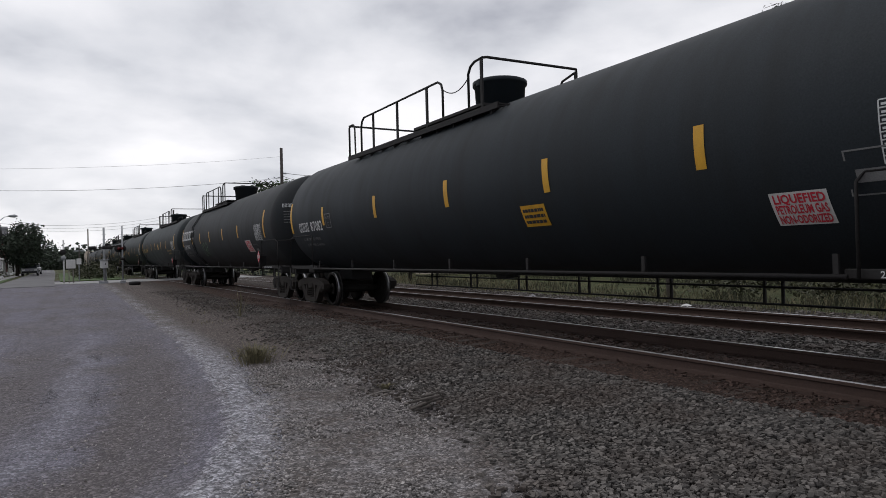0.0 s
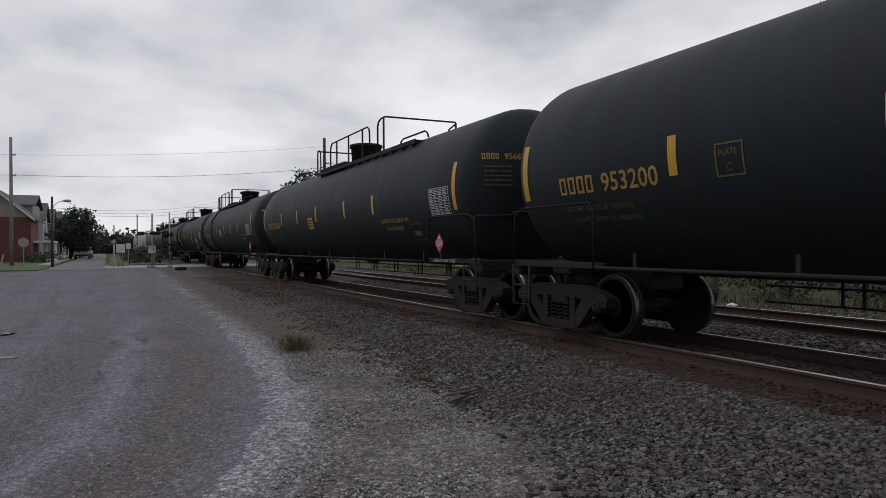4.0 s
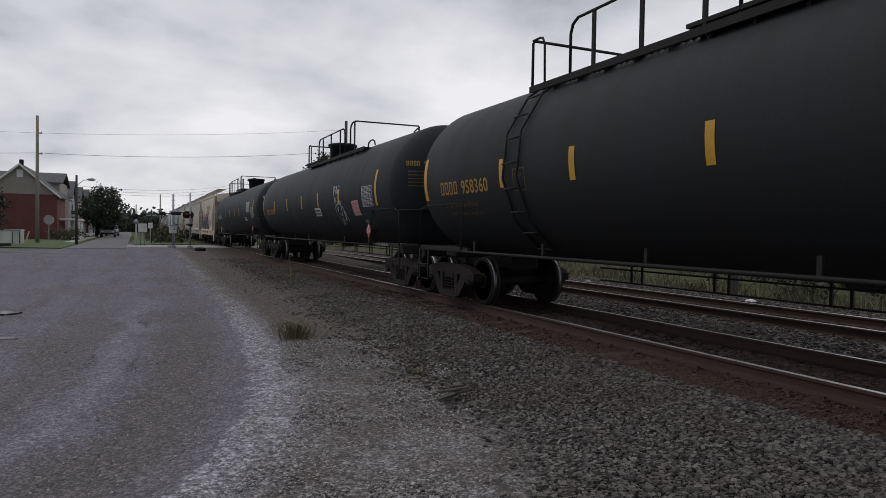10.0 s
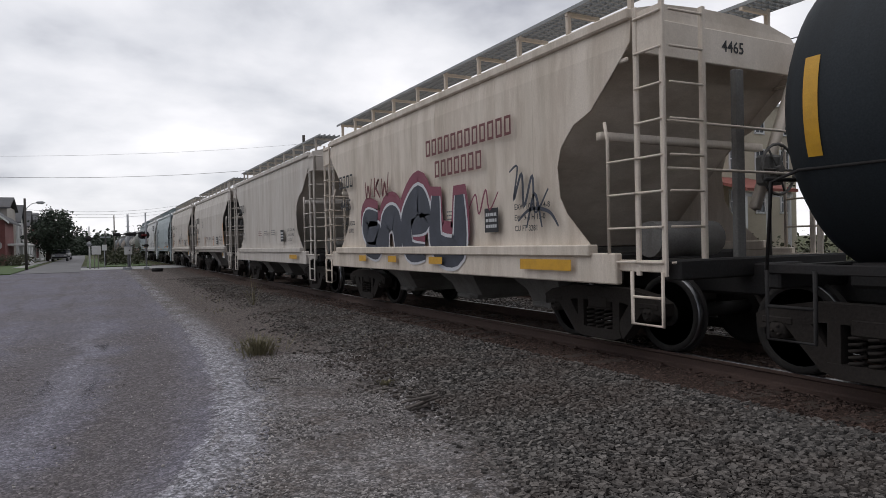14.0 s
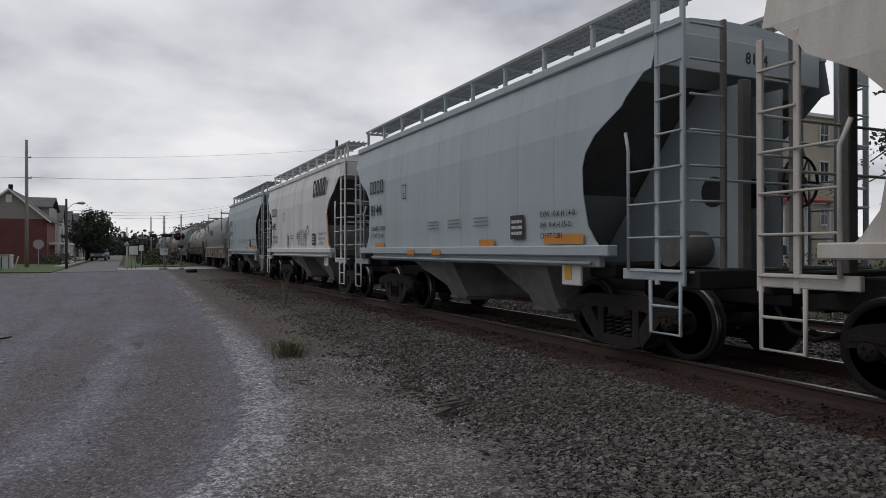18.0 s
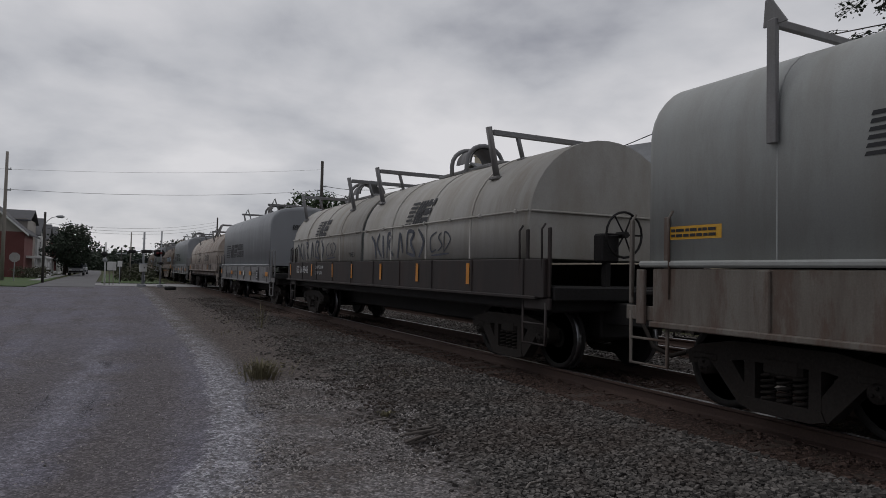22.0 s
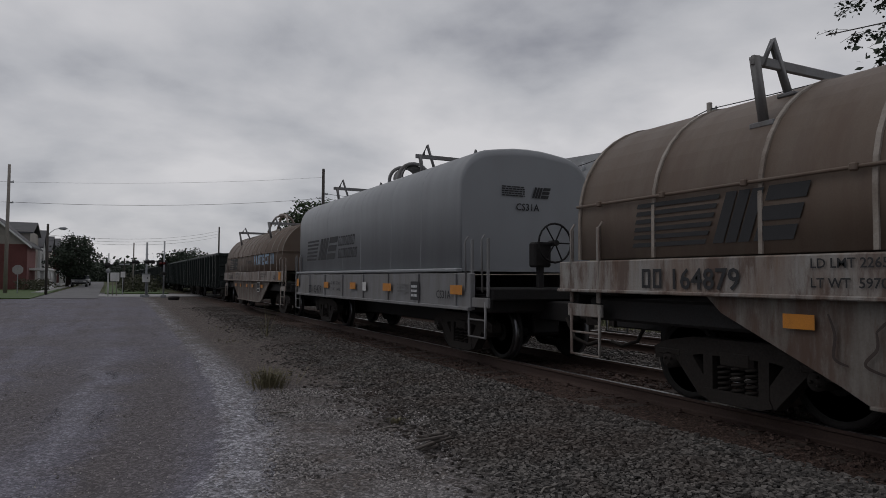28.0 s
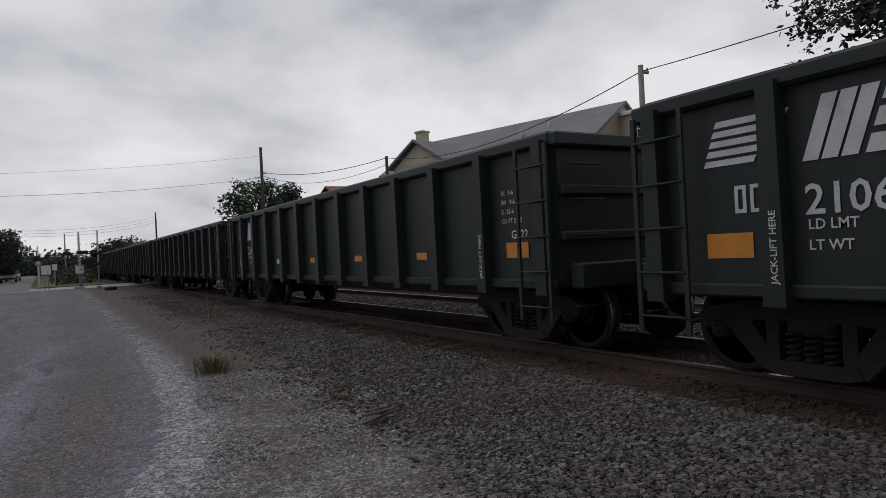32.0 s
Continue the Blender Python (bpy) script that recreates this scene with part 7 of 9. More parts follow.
def coil_round(s0, s1, label, paint, frame, number, style):
    car, c, L = new_car("coil_car", label, s0, s1, "covered coil cars of the train", "coil car")
    e = L / 2
    y0, y1 = {"deep": (-5.75, 6.55), "double": (-6.66, 6.8), "cream": (-6.1, 6.4)}[style]
    spans = [(y0, y1)] if style != "double" else [(-6.66, 0.22), (0.42, 6.8)]
    iron = "frame_grey"
    for a, b in spans:
        shift = 0.3 if number == "164879" else 0.0
        ribs = {"deep": [4.92 + shift, 3.55 + shift, 2.5 + shift, 1.67, 0.86, 0.0, -0.86, -1.71, -2.7, -3.85, -4.9], "cream": [4.38, 3.39, 2.29, 1.25, 0.2, -0.79, -1.9, -2.80, -2.98, -3.99, -5.1],
                "double": [a + (b - a) * k / 4 for k in (1, 2, 3)]}[style] + ([a + 0.03, b - 0.03] if style != "double" else [])
        cov = cover(car, a, b, "round", paint, "ribbed round-topped steel coil cover", ribs, hoop="hoop_pale" if style == "deep" else None)
        line = Shape()
        for sx in (-1, 1):
            line.tube([(sx * 1.455, a, 2.30), (sx * 1.455, b, 2.30)], 0.018)
            k = a + 0.3
            while k < b:
                line.box((sx * 1.47, k, 2.30), (0.05, 0.07, 0.07), 0.012)
                k += 1.05
        line.tube([(-1.4, a - 0.02, 2.30), (1.4, a - 0.02, 2.30)], 0.018)
        part("cover_rail", line, paint, cov)
        for y in {"double": (b - 0.4, a + 1.42), "cream": (3.8, -2.65), "deep": (4.02, -2.56)}[style]:
            (raked_bracket if style == "double" else vee_bracket)(cov, y, iron)
        lifting_arch(cov, b - 2.8 if style == "double" else 0.39 if style == "deep" else 0.45, iron, {"double": "arch", "deep": "spider", "cream": "table"}[style], -0.14)
    if style == "double":
        part("cover_joint", Shape().loft([[(x * 0.985, 0.32 + d, z - 0.02) for x, z in cover_section("round")] for d in (-0.13, 0.13)]), "gondola", car, "dark band between the two covers")
    deep = style == "deep"
    for sx in (-1, 1):
        sill = Shape()
        x = sx * 1.47
        top, low = 1.60, {"deep": 1.22, "cream": 1.2, "double": 1.06}[style]
        sill.box((x, (y0 + y1) / 2 - 0.1, (top + low) / 2), (0.10, y1 - y0 + 0.8, top - low), 0.015)
        if deep:
            half = (y1 - y0) / 2 - 0.2
            m = (y0 + y1) / 2
            part("deep_side", Shape().prism([(-3.9, 1.23), (4.5, 1.23), (4.3, 1.05), (3.1, 0.50), (2.87, 0.38), (-2.1, 0.38), (-2.4, 0.50), (-3.4, 1.0)], x - 0.04 * sx - 0.02, x - 0.04 * sx + 0.02), "frame_deep", car, "deep grimy tan side plate")
            part("deep_flange", Shape().box((x - 0.02 * sx, 0.38, 0.38), (0.16, 4.9, 0.03), 0.005), "frame_deep", car)
            sill.box((x, m, 1.23), (0.18, y1 - y0 + 0.6, 0.04), 0.01)
        else:
            sill.box((x, (y0 + y1) / 2, low), (0.18, y1 - y0 + 0.7, 0.05), 0.01)
            n = 9
            for k in range(n + 1):
                sill.box((x + sx * 0.04, y0 + (y1 - y0) * k / n, (top + low) / 2), (0.06, 0.05, top - low), 0.01)
        part("side_sill", sill, frame, car)
    part("trough", Shape().box((0, 0, 1.0), (2.6, L - 2.0, 0.28), 0.03).box((0, 0, 0.68 if style != "cream" else 0.80), (0.6, L - 2.4, 0.45 if style != "cream" else 0.24), 0.03), "iron", car)
    end_platform(car, {"deep": 6.75, "double": 7.6, "cream": e}[style], -1, frame, e)
    end_platform(car, {"deep": 7.1, "double": 7.3, "cream": e}[style], 1, frame, e)
    on, of = side_map(1.435), side_map(1.53)
    ink = "lettering" if style == "double" else "ink"
    ny = {"double": 5.95, "cream": 4.55, "deep": 5.3}[style]
    write("reporting_mark", mark_frames(2, 0.21, 0.17), ny, 1.28, of, ink, car)
    write("car_number", glyphs(number, 0.30), ny - 0.40, 1.28, of, ink, car)
    if style == "double":
        stencil_set(car, 3.9, 1.42, of, "lettering", ("LD LMT 222300", "LT WT  63700"))
        for y in (6.8, 4.33, 2.36, 0.82, -1.1, -3.0, -5.0):
            patch("stripe", 0.11, 0.34, y, 1.2, of, "orange", car, "orange reflective stripe")
        for a, b in spans:
            company_block(b - 2.42, 2.30, 0.48, lambda q, z: (-1.45 * math.cos(math.asin(min(0.98, max(0.0, z - 2.15) / 1.31))), q, z), car, "ink", False, 0.7, 0.8)
            write("graffiti", strokes([((0.0, 0.5), (0.2, 0.35), (0.3, 0.0)), ((0.5, 0.55), (0.35, 0.3), (0.6, 0.05)), ((0.7, 0.5), (0.75, 0.0)), ((0.95, 0.0), (1.0, 0.5), (1.2, 0.45), (1.05, 0.28), (1.3, 0.05)),
                                      ((1.55, 0.0), (1.65, 0.5), (1.8, 0.1)), ((2.0, 0.1), (2.05, 0.5), (2.35, 0.48), (2.2, 0.3), (2.4, 0.05), (2.0, 0.1)), ((2.55, 0.55), (2.8, 0.3), (2.6, 0.0))], 0.085), b - 0.54, 1.66, on, "tag_dark", car, "dark outlined sprayed tag")
            write("graffiti", strokes([((0.3, 0.4), (0.05, 0.3), (0.08, 0.05), (0.28, 0.08)), ((0.5, 0.38), (0.38, 0.3), (0.52, 0.15), (0.36, 0.05)), ((0.6, 0.03), (0.62, 0.38), (0.85, 0.25), (0.6, 0.03)), ((0.1, -0.03), (0.8, 0.0))], 0.035), b - 3.6, 1.72, on, "tag_dark", car, "small dark tag")
        write("type_mark", glyphs("TYPE 3", 0.15), 1.28, 1.72, on, "ink", car)
    elif style == "cream":
        write("company_name", mark_frames(7, 0.2, 0.155), 2.3, 2.14, on, "ink", car)
        write("logo", strokes([((0, 0.03), (0.4, 0.03), (0.78, 0.03)), ((0, 0.14), (0.4, 0.14), (0.62, 0.14)), ((0.66, 0.14), (0.66, 0.36), (0.86, 0.42), (1.04, 0.34), (1.06, 0.1)), ((0.78, 0.1), (0.82, 0.26), (0.95, 0.22), (0.92, 0.06))], 0.075), 2.3, 1.72, on, "ink", car, "dark wheel-on-rail company mark")
        write("product_mark", mark_frames(10, 0.32, 0.2), -0.63, 1.80, on, "ink", car)
        stencil_set(car, 2.45, 1.44, of, "ink", ("LD LMT 222400", "LT WT 63600"))
        write("class_mark", glyphs("GBSR", 0.16), 0.36, 1.30, of, "ink", car)
        write("class_mark", glyphs("F51", 0.2), -2.97, 1.27, of, "ink", car)
        write("notice", glyphs("DO NOT OPERATE WITHOUT COVER", 0.085), -2.05, 1.52, of, "ink", car)
        patch("brake_table", 0.46, 0.30, -3.8, 1.26, of, "ink", car, "black stencilled table")
        patch("stripe", 0.12, 0.34, -2.83, 1.22, of, "orange", car, "orange reflective stripe")
        patch("stripe", 0.3, 0.22, y1 - 0.05, 1.28, of, "orange", car, "orange reflective stripe")
        fb = Shape()
        for sx in (-1, 1):
            fb.box((sx * 1.38, 0, 1.06), (0.08, L - 3.0, 0.22), 0.02)
        part("fish_belly_beam", fb, "frame_white", car)
        shelf = Shape().prism([(0, 1.19), (-0.2, 1.19), (0, 1.07)], -0.24, 0.24, "y").mesh("shelf_bracket", MT["frame_white"])
        for sx in (-1, 1):
            part("shelf", Shape().box((sx * 1.53, 0, 1.20), (0.22, L - 3.2, 0.03), 0.006), "frame_white", car, "narrow shelf along the side sill")
            for k in range(10):
                part("shelf_bracket", shelf, "frame_white", car, at=pose(sx * 1.42, -4.9 + 1.05 * k, 0, 0, 0, 0 if sx < 0 else 180))
    else:
        stencil_set(car, 3.3, 1.48, of, "ink", ("LD LMT 226500", "LT WT  59700"))
        company_block(5.55, 1.74, 0.50, on, car, "ink", False, 2.1, 1.0)
        write("notice", glyphs("FOR RESTRICTED LOADING ONLY", 0.078), -2.35, 1.47, of, "ink", car)
        write("notice", glyphs("SEE EQUIPMENT REGISTER", 0.072), -2.45, 1.38, of, "ink", car)
        write("class_mark", glyphs("CS22", 0.2), -4.7, 1.31, of, "ink", car)
        write("cover_word", glyphs("Thoroughbred", 0.22), 1.2, 1.97, on, "ink", car)
        for k, ch in enumerate("PROTECT III"):
            if ch != " ":
                write("cover_word", glyphs(ch, 0.54, 0.05), -0.6 - (0.435 * k if k < 8 else 3.25 + 0.2 * (k - 8)), 1.90, on, "blue_letter", car, "pale blue painted letter")
        od = side_map(1.48)
        for k, y in enumerate((3.6, 2.4, 0.9, -0.4, -2.3)):
            patch("stripe", 0.30 + 0.1 * (k > 1), 0.13, y, 0.95, od, "orange", car, "orange reflective stripe")
        patch("stripe", 0.35, 0.28, -5.6, 1.28, of, "orange", car, "orange reflective panel")
        patch("brake_table", 0.50, 0.38, -1.62, 0.79, od, "white", car, "white framed stencil table")
        for px, pz, w, h in ((0.03, 0.14, 0.26, 0.21), (0.31, 0.14, 0.16, 0.21), (0.03, 0.03, 0.44, 0.08)):
            patch("table_field", w, h, -1.62 - px, 0.79 + pz, side_map(1.484), "ink", car)
        rnd = random.Random(int(number))
        scrawl = []
        for k in range(15):
            x0, z0 = 0.38 * k + rnd.uniform(-0.08, 0.08), rnd.uniform(0.35, 0.52)
            scrawl.append([(x0, z0), (x0 + rnd.uniform(-0.05, 0.12), z0 * 0.66), (x0 + rnd.uniform(-0.1, 0.16), z0 * 0.3), (x0 + rnd.uniform(-0.06, 0.2), rnd.uniform(0.0, 0.12))])
            if k % 3:
                scrawl.append([(x0, z0), (x0 + 0.14, z0 + rnd.uniform(-0.08, 0.1)), (x0 + 0.26, z0 - rnd.uniform(0.0, 0.3))])
        write("graffiti", strokes(scrawl, 0.028), 3.2, 0.58, od, "scrawl", car, "dripping dark brown sprayed scrawl")
    add_running_gear(car, c, L, {"deep": 3.05, "double": 2.5, "cream": 2.0}[style])
    return car


coil_box(258.75, 272.05, "pale grey coil car with a dark looping sprayed tag", "cov_pale", "frame_old", "168652", True)
coil_round(272.3, 288.5, "coil car with two stained white covers on a brown frame", "cov_white", "frame_brown", "169846", "double")
coil_box(288.95, 302.35, "grey coil car with a smooth rounded cover and dark name", "cov_grey", "frame_grey", "163197")
coil_round(302.77, 317.37, "cream coil car with a ribbed cover and rust-stained white frame", "cov_cream", "frame_white", "623819", "cream")
coil_box(317.75, 331.15, "grey coil car with rounded cover and striped company mark", "cov_grey", "frame_grey", "163105")
coil_round(331.18, 346.18, "coil car with a brown ribbed cover and deep rusty white sides", "cov_brown", "frame_white", "164879", "deep")
coil_box(346.65, 360.05, "clean grey coil car with an angular rounded cover", "cov_grey", "frame_grey", "163479")
coil_round(360.05, 375.05, "brown-covered coil car with pale blue lettering and scrawled deep sides", "cov_brown", "frame_white", "164881", "deep")


# ---- gondolas ----


def gondola(s0, s1, number, detail=True):
    car, c, L = new_car("gondola_car", "dark green open gondola car with ribbed sides", s0, s1, "gondolas of the train", "gondola car")
    e = L / 2
    y1 = e - 0.72
    ZB, ZT, W = 0.86, 2.60, 1.50
    for sx in (-1, 1):
        part("side_wall", Shape().box((sx * W, 0, (ZB + ZT) / 2), (0.05, 2 * y1, ZT - ZB)), "gondola", car)
        part("top_chord", Shape().box((sx * (W + 0.02), 0, ZT + 0.02), (0.20, 2 * y1 + 0.06, 0.16), 0.03), "gondola", car)
        part("bottom_chord", Shape().box((sx * (W + 0.02), 0, ZB + 0.02), (0.14, 2 * y1, 0.12), 0.02), "gondola", car)
    n = 13
    ys = [y1 - 0.14 - (2 * y1 - 0.28) * k / (n - 1) for k in range(n)]
    stake = Shape().prism([(-0.10, ZB - 0.10), (0.10, ZB - 0.10), (0.08, ZT), (-0.08, ZT)], -0.09, 0.09).mesh("stake", MT["gondola"])
    for sx in (-1, 1):
        for y in ys:
            part("stake", stake, "gondola", car, at=pose(sx * (W + 0.10), y, 0))
    for s in (-1, 1):
        wall = part("end_wall", Shape().box((0, s * y1, (ZB + ZT) / 2), (2 * W, 0.06, ZT - ZB)), "gondola", car)
        part("end_chord", Shape().box((0, s * (y1 + 0.07), ZT), (2 * W + 0.2, 0.16, 0.16), 0.02), "gondola", wall)
        for z in (2.0, 1.45):
            part("end_rib", Shape().box((0, s * (y1 + 0.06), z), (2 * W, 0.08, 0.12), 0.02), "gondola", wall)
        part("end_sill", Shape().box((0, s * (e - 0.5), 0.98), (2.9, 0.2, 0.3), 0.02).box((0, s * (e - 1.4), 0.80), (0.6, 2.0, 0.36), 0.02), "gondola", car)
        if detail:
            lad = Shape()
            for sx in (-1, 1):
                lad = Shape()
                for k in range(5):
                    z = 0.62 + 0.42 * k
                    lad.tube([(sx * (W + 0.21), s * (y1 + 0.04), z), (sx * (W + 0.21), s * (y1 - 0.52), z)], 0.014)
                    lad.tube([(sx * (W - 0.05), s * (y1 + 0.18), z), (sx * (W - 0.6), s * (y1 + 0.18), z)], 0.014)
                lad.box((sx * (W + 0.19), s * (y1 + 0.04), 1.5), (0.03, 0.05, 2.1)).box((sx * (W + 0.19), s * (y1 - 0.52), 1.5), (0.03, 0.05, 2.1))
                part("ladder", lad, "gondola", car)
    part("floor_load", Shape().box((0, 0, 1.02), (2 * W - 0.06, 2 * y1 - 0.08, 0.2)), "coal", car, "dark floor of the open car")
    part("centre_sill", Shape().box((0, 0, 0.72), (0.6, L - 2.2, 0.32), 0.02), "gondola", car)
    on = side_map(W + 0.03)
    if detail:
        vs, fs = [], []
        for j in range(5):
            p, q = flat_block(0.50 + 0.045 * j, 0.055, 1, 1, 0.5, 0.03 * j, 0.085 * j)
            fs += [tuple(i + len(vs) for i in f) for f in q]
            vs += p
        write("logo", (vs, fs), ys[0] - 0.50, 1.98, on, "lettering", car, "white slanted speed stripes")
        write("logo", twin_blocks(0.50), ys[1] - 0.2, 1.92, on, "lettering", car, "white slanted block letters")
        write("reporting_mark", mark_frames(2, 0.24, 0.15), ys[0] - 0.80, 1.55, on, "lettering", car)
        write("car_number", glyphs(number, 0.34), ys[1] - 0.20, 1.50, on, "lettering", car)
        stencil_set(car, ys[1] - 0.22, 1.38, on, "lettering", ("LD LMT", "LT WT"))
        y = ys[-2] - 0.1
        stencil_set(car, ys[-2] - 0.33, 2.03, on, "lettering", ("IH   5-6", "IW   9-6", "IL  52-6", "CU FT 2743"), 0.085)
        write("class_mark", glyphs("G122", 0.155), ys[-2] - 0.52, 1.46, on, "lettering", car)
        patch("stripe", 0.46, 0.20, ys[-2] - 0.40, 1.21, on, "orange", car, "orange reflective panel")
        patch("stripe", 0.46, 0.22, ys[0] - 0.5, 1.16, on, "orange", car, "orange reflective panel")
        for k in (3, 5, 7, 9):
            patch("stripe", 0.34, 0.11, (ys[k] + ys[k + 1]) / 2 + 0.17, 1.22, on, "orange" if k != 3 else "white", car, "reflective safety stripe")
        vs, fs = glyphs("JACK-LIFT HERE", 0.085)
        for y in (ys[-2], ys[1]):
            write("jack_notice", ([(-b2, a2) for a2, b2 in vs], fs), y - 0.05, 1.05 - 0.1, side_map(W + 0.195), "lettering", car)
    add_running_gear(car, c, L, 2.0)
    return car


GS = [375.6, 391.95] + [391.95 + 16.75 * k for k in range(1, 15)]
for k in range(len(GS) - 1):
    gondola(GS[k], GS[k + 1], ("210640", "210711", "210707", "210663")[k % 4], k < 6)

# ---- crossing, poles, wires ----


def pole(name, label, x, y, z0, z1, r0, r1, mat, category="utility pole", arms=()):
    t = thing(name, label, category, at=pose(x, y, z0))
    part("shaft", Shape().cyl((0, 0, -0.3), (0, 0, z1 - z0), r0, r1, 12), mat, t)
    for z, w, dx in arms:
        part("insulator_bracket", Shape().box((dx * 0.2, 0, z - z0), (w, 0.08, 0.1), 0.01).cyl((dx * 0.2 + w / 2 - 0.05, 0, z - z0), (dx * 0.2 + w / 2 - 0.05, 0, z - z0 + 0.14), 0.03, n=8), "galv", t)
    return t


pole("utility_pole", "tall weathered wooden utility pole on the lawn", -7.0, 60.6, 0.34, 10.25, 0.15, 0.10, "wood", arms=((7.3, 0.3, 1), (8.9, 0.25, 1)))
pole("utility_pole", "dark wooden utility pole rising behind the tracks", 18.0, 61.3, 0.2, 12.0, 0.18, 0.13, "dark_wood", arms=((9.6, 0.5, 1), (9.2, 0.4, -1)))
pole("utility_pole", "slim dark wooden utility pole behind the tracks", 18.0, 35.5, 0.2, 7.4, 0.12, 0.09, "dark_wood")
pole("utility_pole", "grey wooden utility pole beside the trackside tree", 17.0, 15.0, 0.0, 7.3, 0.11, 0.085, "wood", arms=((7.1, 0.3, 1),))
pole("utility_pole", "thin distant wooden utility pole", 21.0, 150.0, 0.1, 12.5, 0.2, 0.15, "dark_wood")
pole("utility_pole", "thin wooden pole beyond the crossing signal", 2.0, 66.0, 0.3, 4.7, 0.07, 0.05, "wood")
pole("utility_pole", "short wooden pole with crossarm near the verge", 1.2, 62.0, 0.3, 3.2, 0.06, 0.05, "dark_wood", arms=((2.7, 0.8, 0),))


def wire(label, a, b, sag, r=0.012):
    pts = []
    for i in range(17):
        k = i / 16
        pts.append(tuple(a[j] + (b[j] - a[j]) * k - (4 * sag * k * (1 - k) if j == 2 else 0) for j in range(3)))
    ob = part("overhead_wire", Shape().tube(pts, r, 5), "wire")
    tagged(ob, label, "wire", "overhead wires")


wire("thin black overhead wire crossing above the lot", (-40, 61, 6.2), (-7.0, 60.6, 7.35), 0.3, 0.014)
wire("thin black overhead wire between two poles", (-7.0, 60.6, 7.35), (18, 61.3, 9.2), 0.45, 0.014)
wire("thin upper wire crossing above the lot", (-40, 61, 9.0), (-7.0, 60.6, 8.9), 0.3, 0.008)
wire("thin upper wire between two poles", (-7.0, 60.6, 8.9), (18, 61.3, 11.2), 0.3, 0.008)
wire("sagging black cable behind the train", (18, 61.3, 9.7), (18, 35.5, 7.3), 0.55, 0.022)
wire("sagging black cable behind the train", (18, 61.3, 9.4), (18, 35.5, 6.9), 0.9, 0.016)
wire("sagging black cable behind the train", (18, 35.5, 7.3), (17, 15, 7.1), 0.9, 0.018)
wire("black cable running into the tree", (17, 15, 7.1), (16.2, -8, 7.5), 0.4, 0.016)
for k in range(3):
    wire("distant overhead cable along the village road", (-9 + k * 0.5, 95, 6.9 - 0.35 * k), (21, 150, 11.6 - 0.6 * k), 1.2, 0.018)


def street_lamp():
    t = thing("street_lamp", "slim wooden street lamp pole with a curved steel arm", "street lamp", at=pose(-4.05, 57.0, 0.36))
    part("shaft", Shape().cyl((0, 0, -0.2), (0, 0, 5.15), 0.10, 0.075, 10), "dark_wood", t)
    part("arm", Shape().tube([(0, 0, 4.2), (0.15, 0, 4.5), (0.45, 0, 4.78), (0.85, 0, 4.86)], 0.025), "galv", t)
    part("lamp_head", Shape().lathe([(-0.32, 0.03), (-0.2, 0.09), (0.1, 0.12), (0.28, 0.02)], (1.0, 0, 4.86), "x", 12), "galv", t)


street_lamp()


def crossing_signal():
    t = thing("crossing_signal", "railway crossing signal mast with dark round lamps", "crossing signal", at=pose(3.34, 48.0, 0.29))
    part("mast", Shape().cyl((0, 0, 0), (0, 0, 3.75), 0.055, 0.05, 12), "galv", t)
    part("base", Shape().box((0, 0, 0.10), (0.32, 0.32, 0.22), 0.03), "galv", t)
    for s in (-1, 1):
        h = part("lamp_hood", Shape().lathe([(-0.02, 0.24), (0.0, 0.25), (0.03, 0.25), (0.05, 0.15)], (s * 0.10 - 0.12, 0, 2.28), "y", 20), "iron", t, "black round backing plate")
        part("lens", Shape().lathe([(-0.10, 0.02), (-0.085, 0.08), (-0.03, 0.11)], (s * 0.10 - 0.12, 0, 2.28), "y", 16), "signal_red", h, "dark red lens")
    part("lamp_arm", Shape().box((-0.55, 0, 2.42), (1.0, 0.06, 0.06), 0.01), "iron", t)
    for dx in (-1.0, -0.72):
        part("side_lamp", Shape().lathe([(-0.2, 0.10), (0.0, 0.13), (0.12, 0.12), (0.16, 0.03)], (dx, 0, 2.36), "x", 14), "iron", t)
    part("bell", Shape().lathe([(0, 0.02), (0.06, 0.16), (0.14, 0.17), (0.2, 0.05)], (0, 0, 1.50), "z", 16), "iron", t)


crossing_signal()


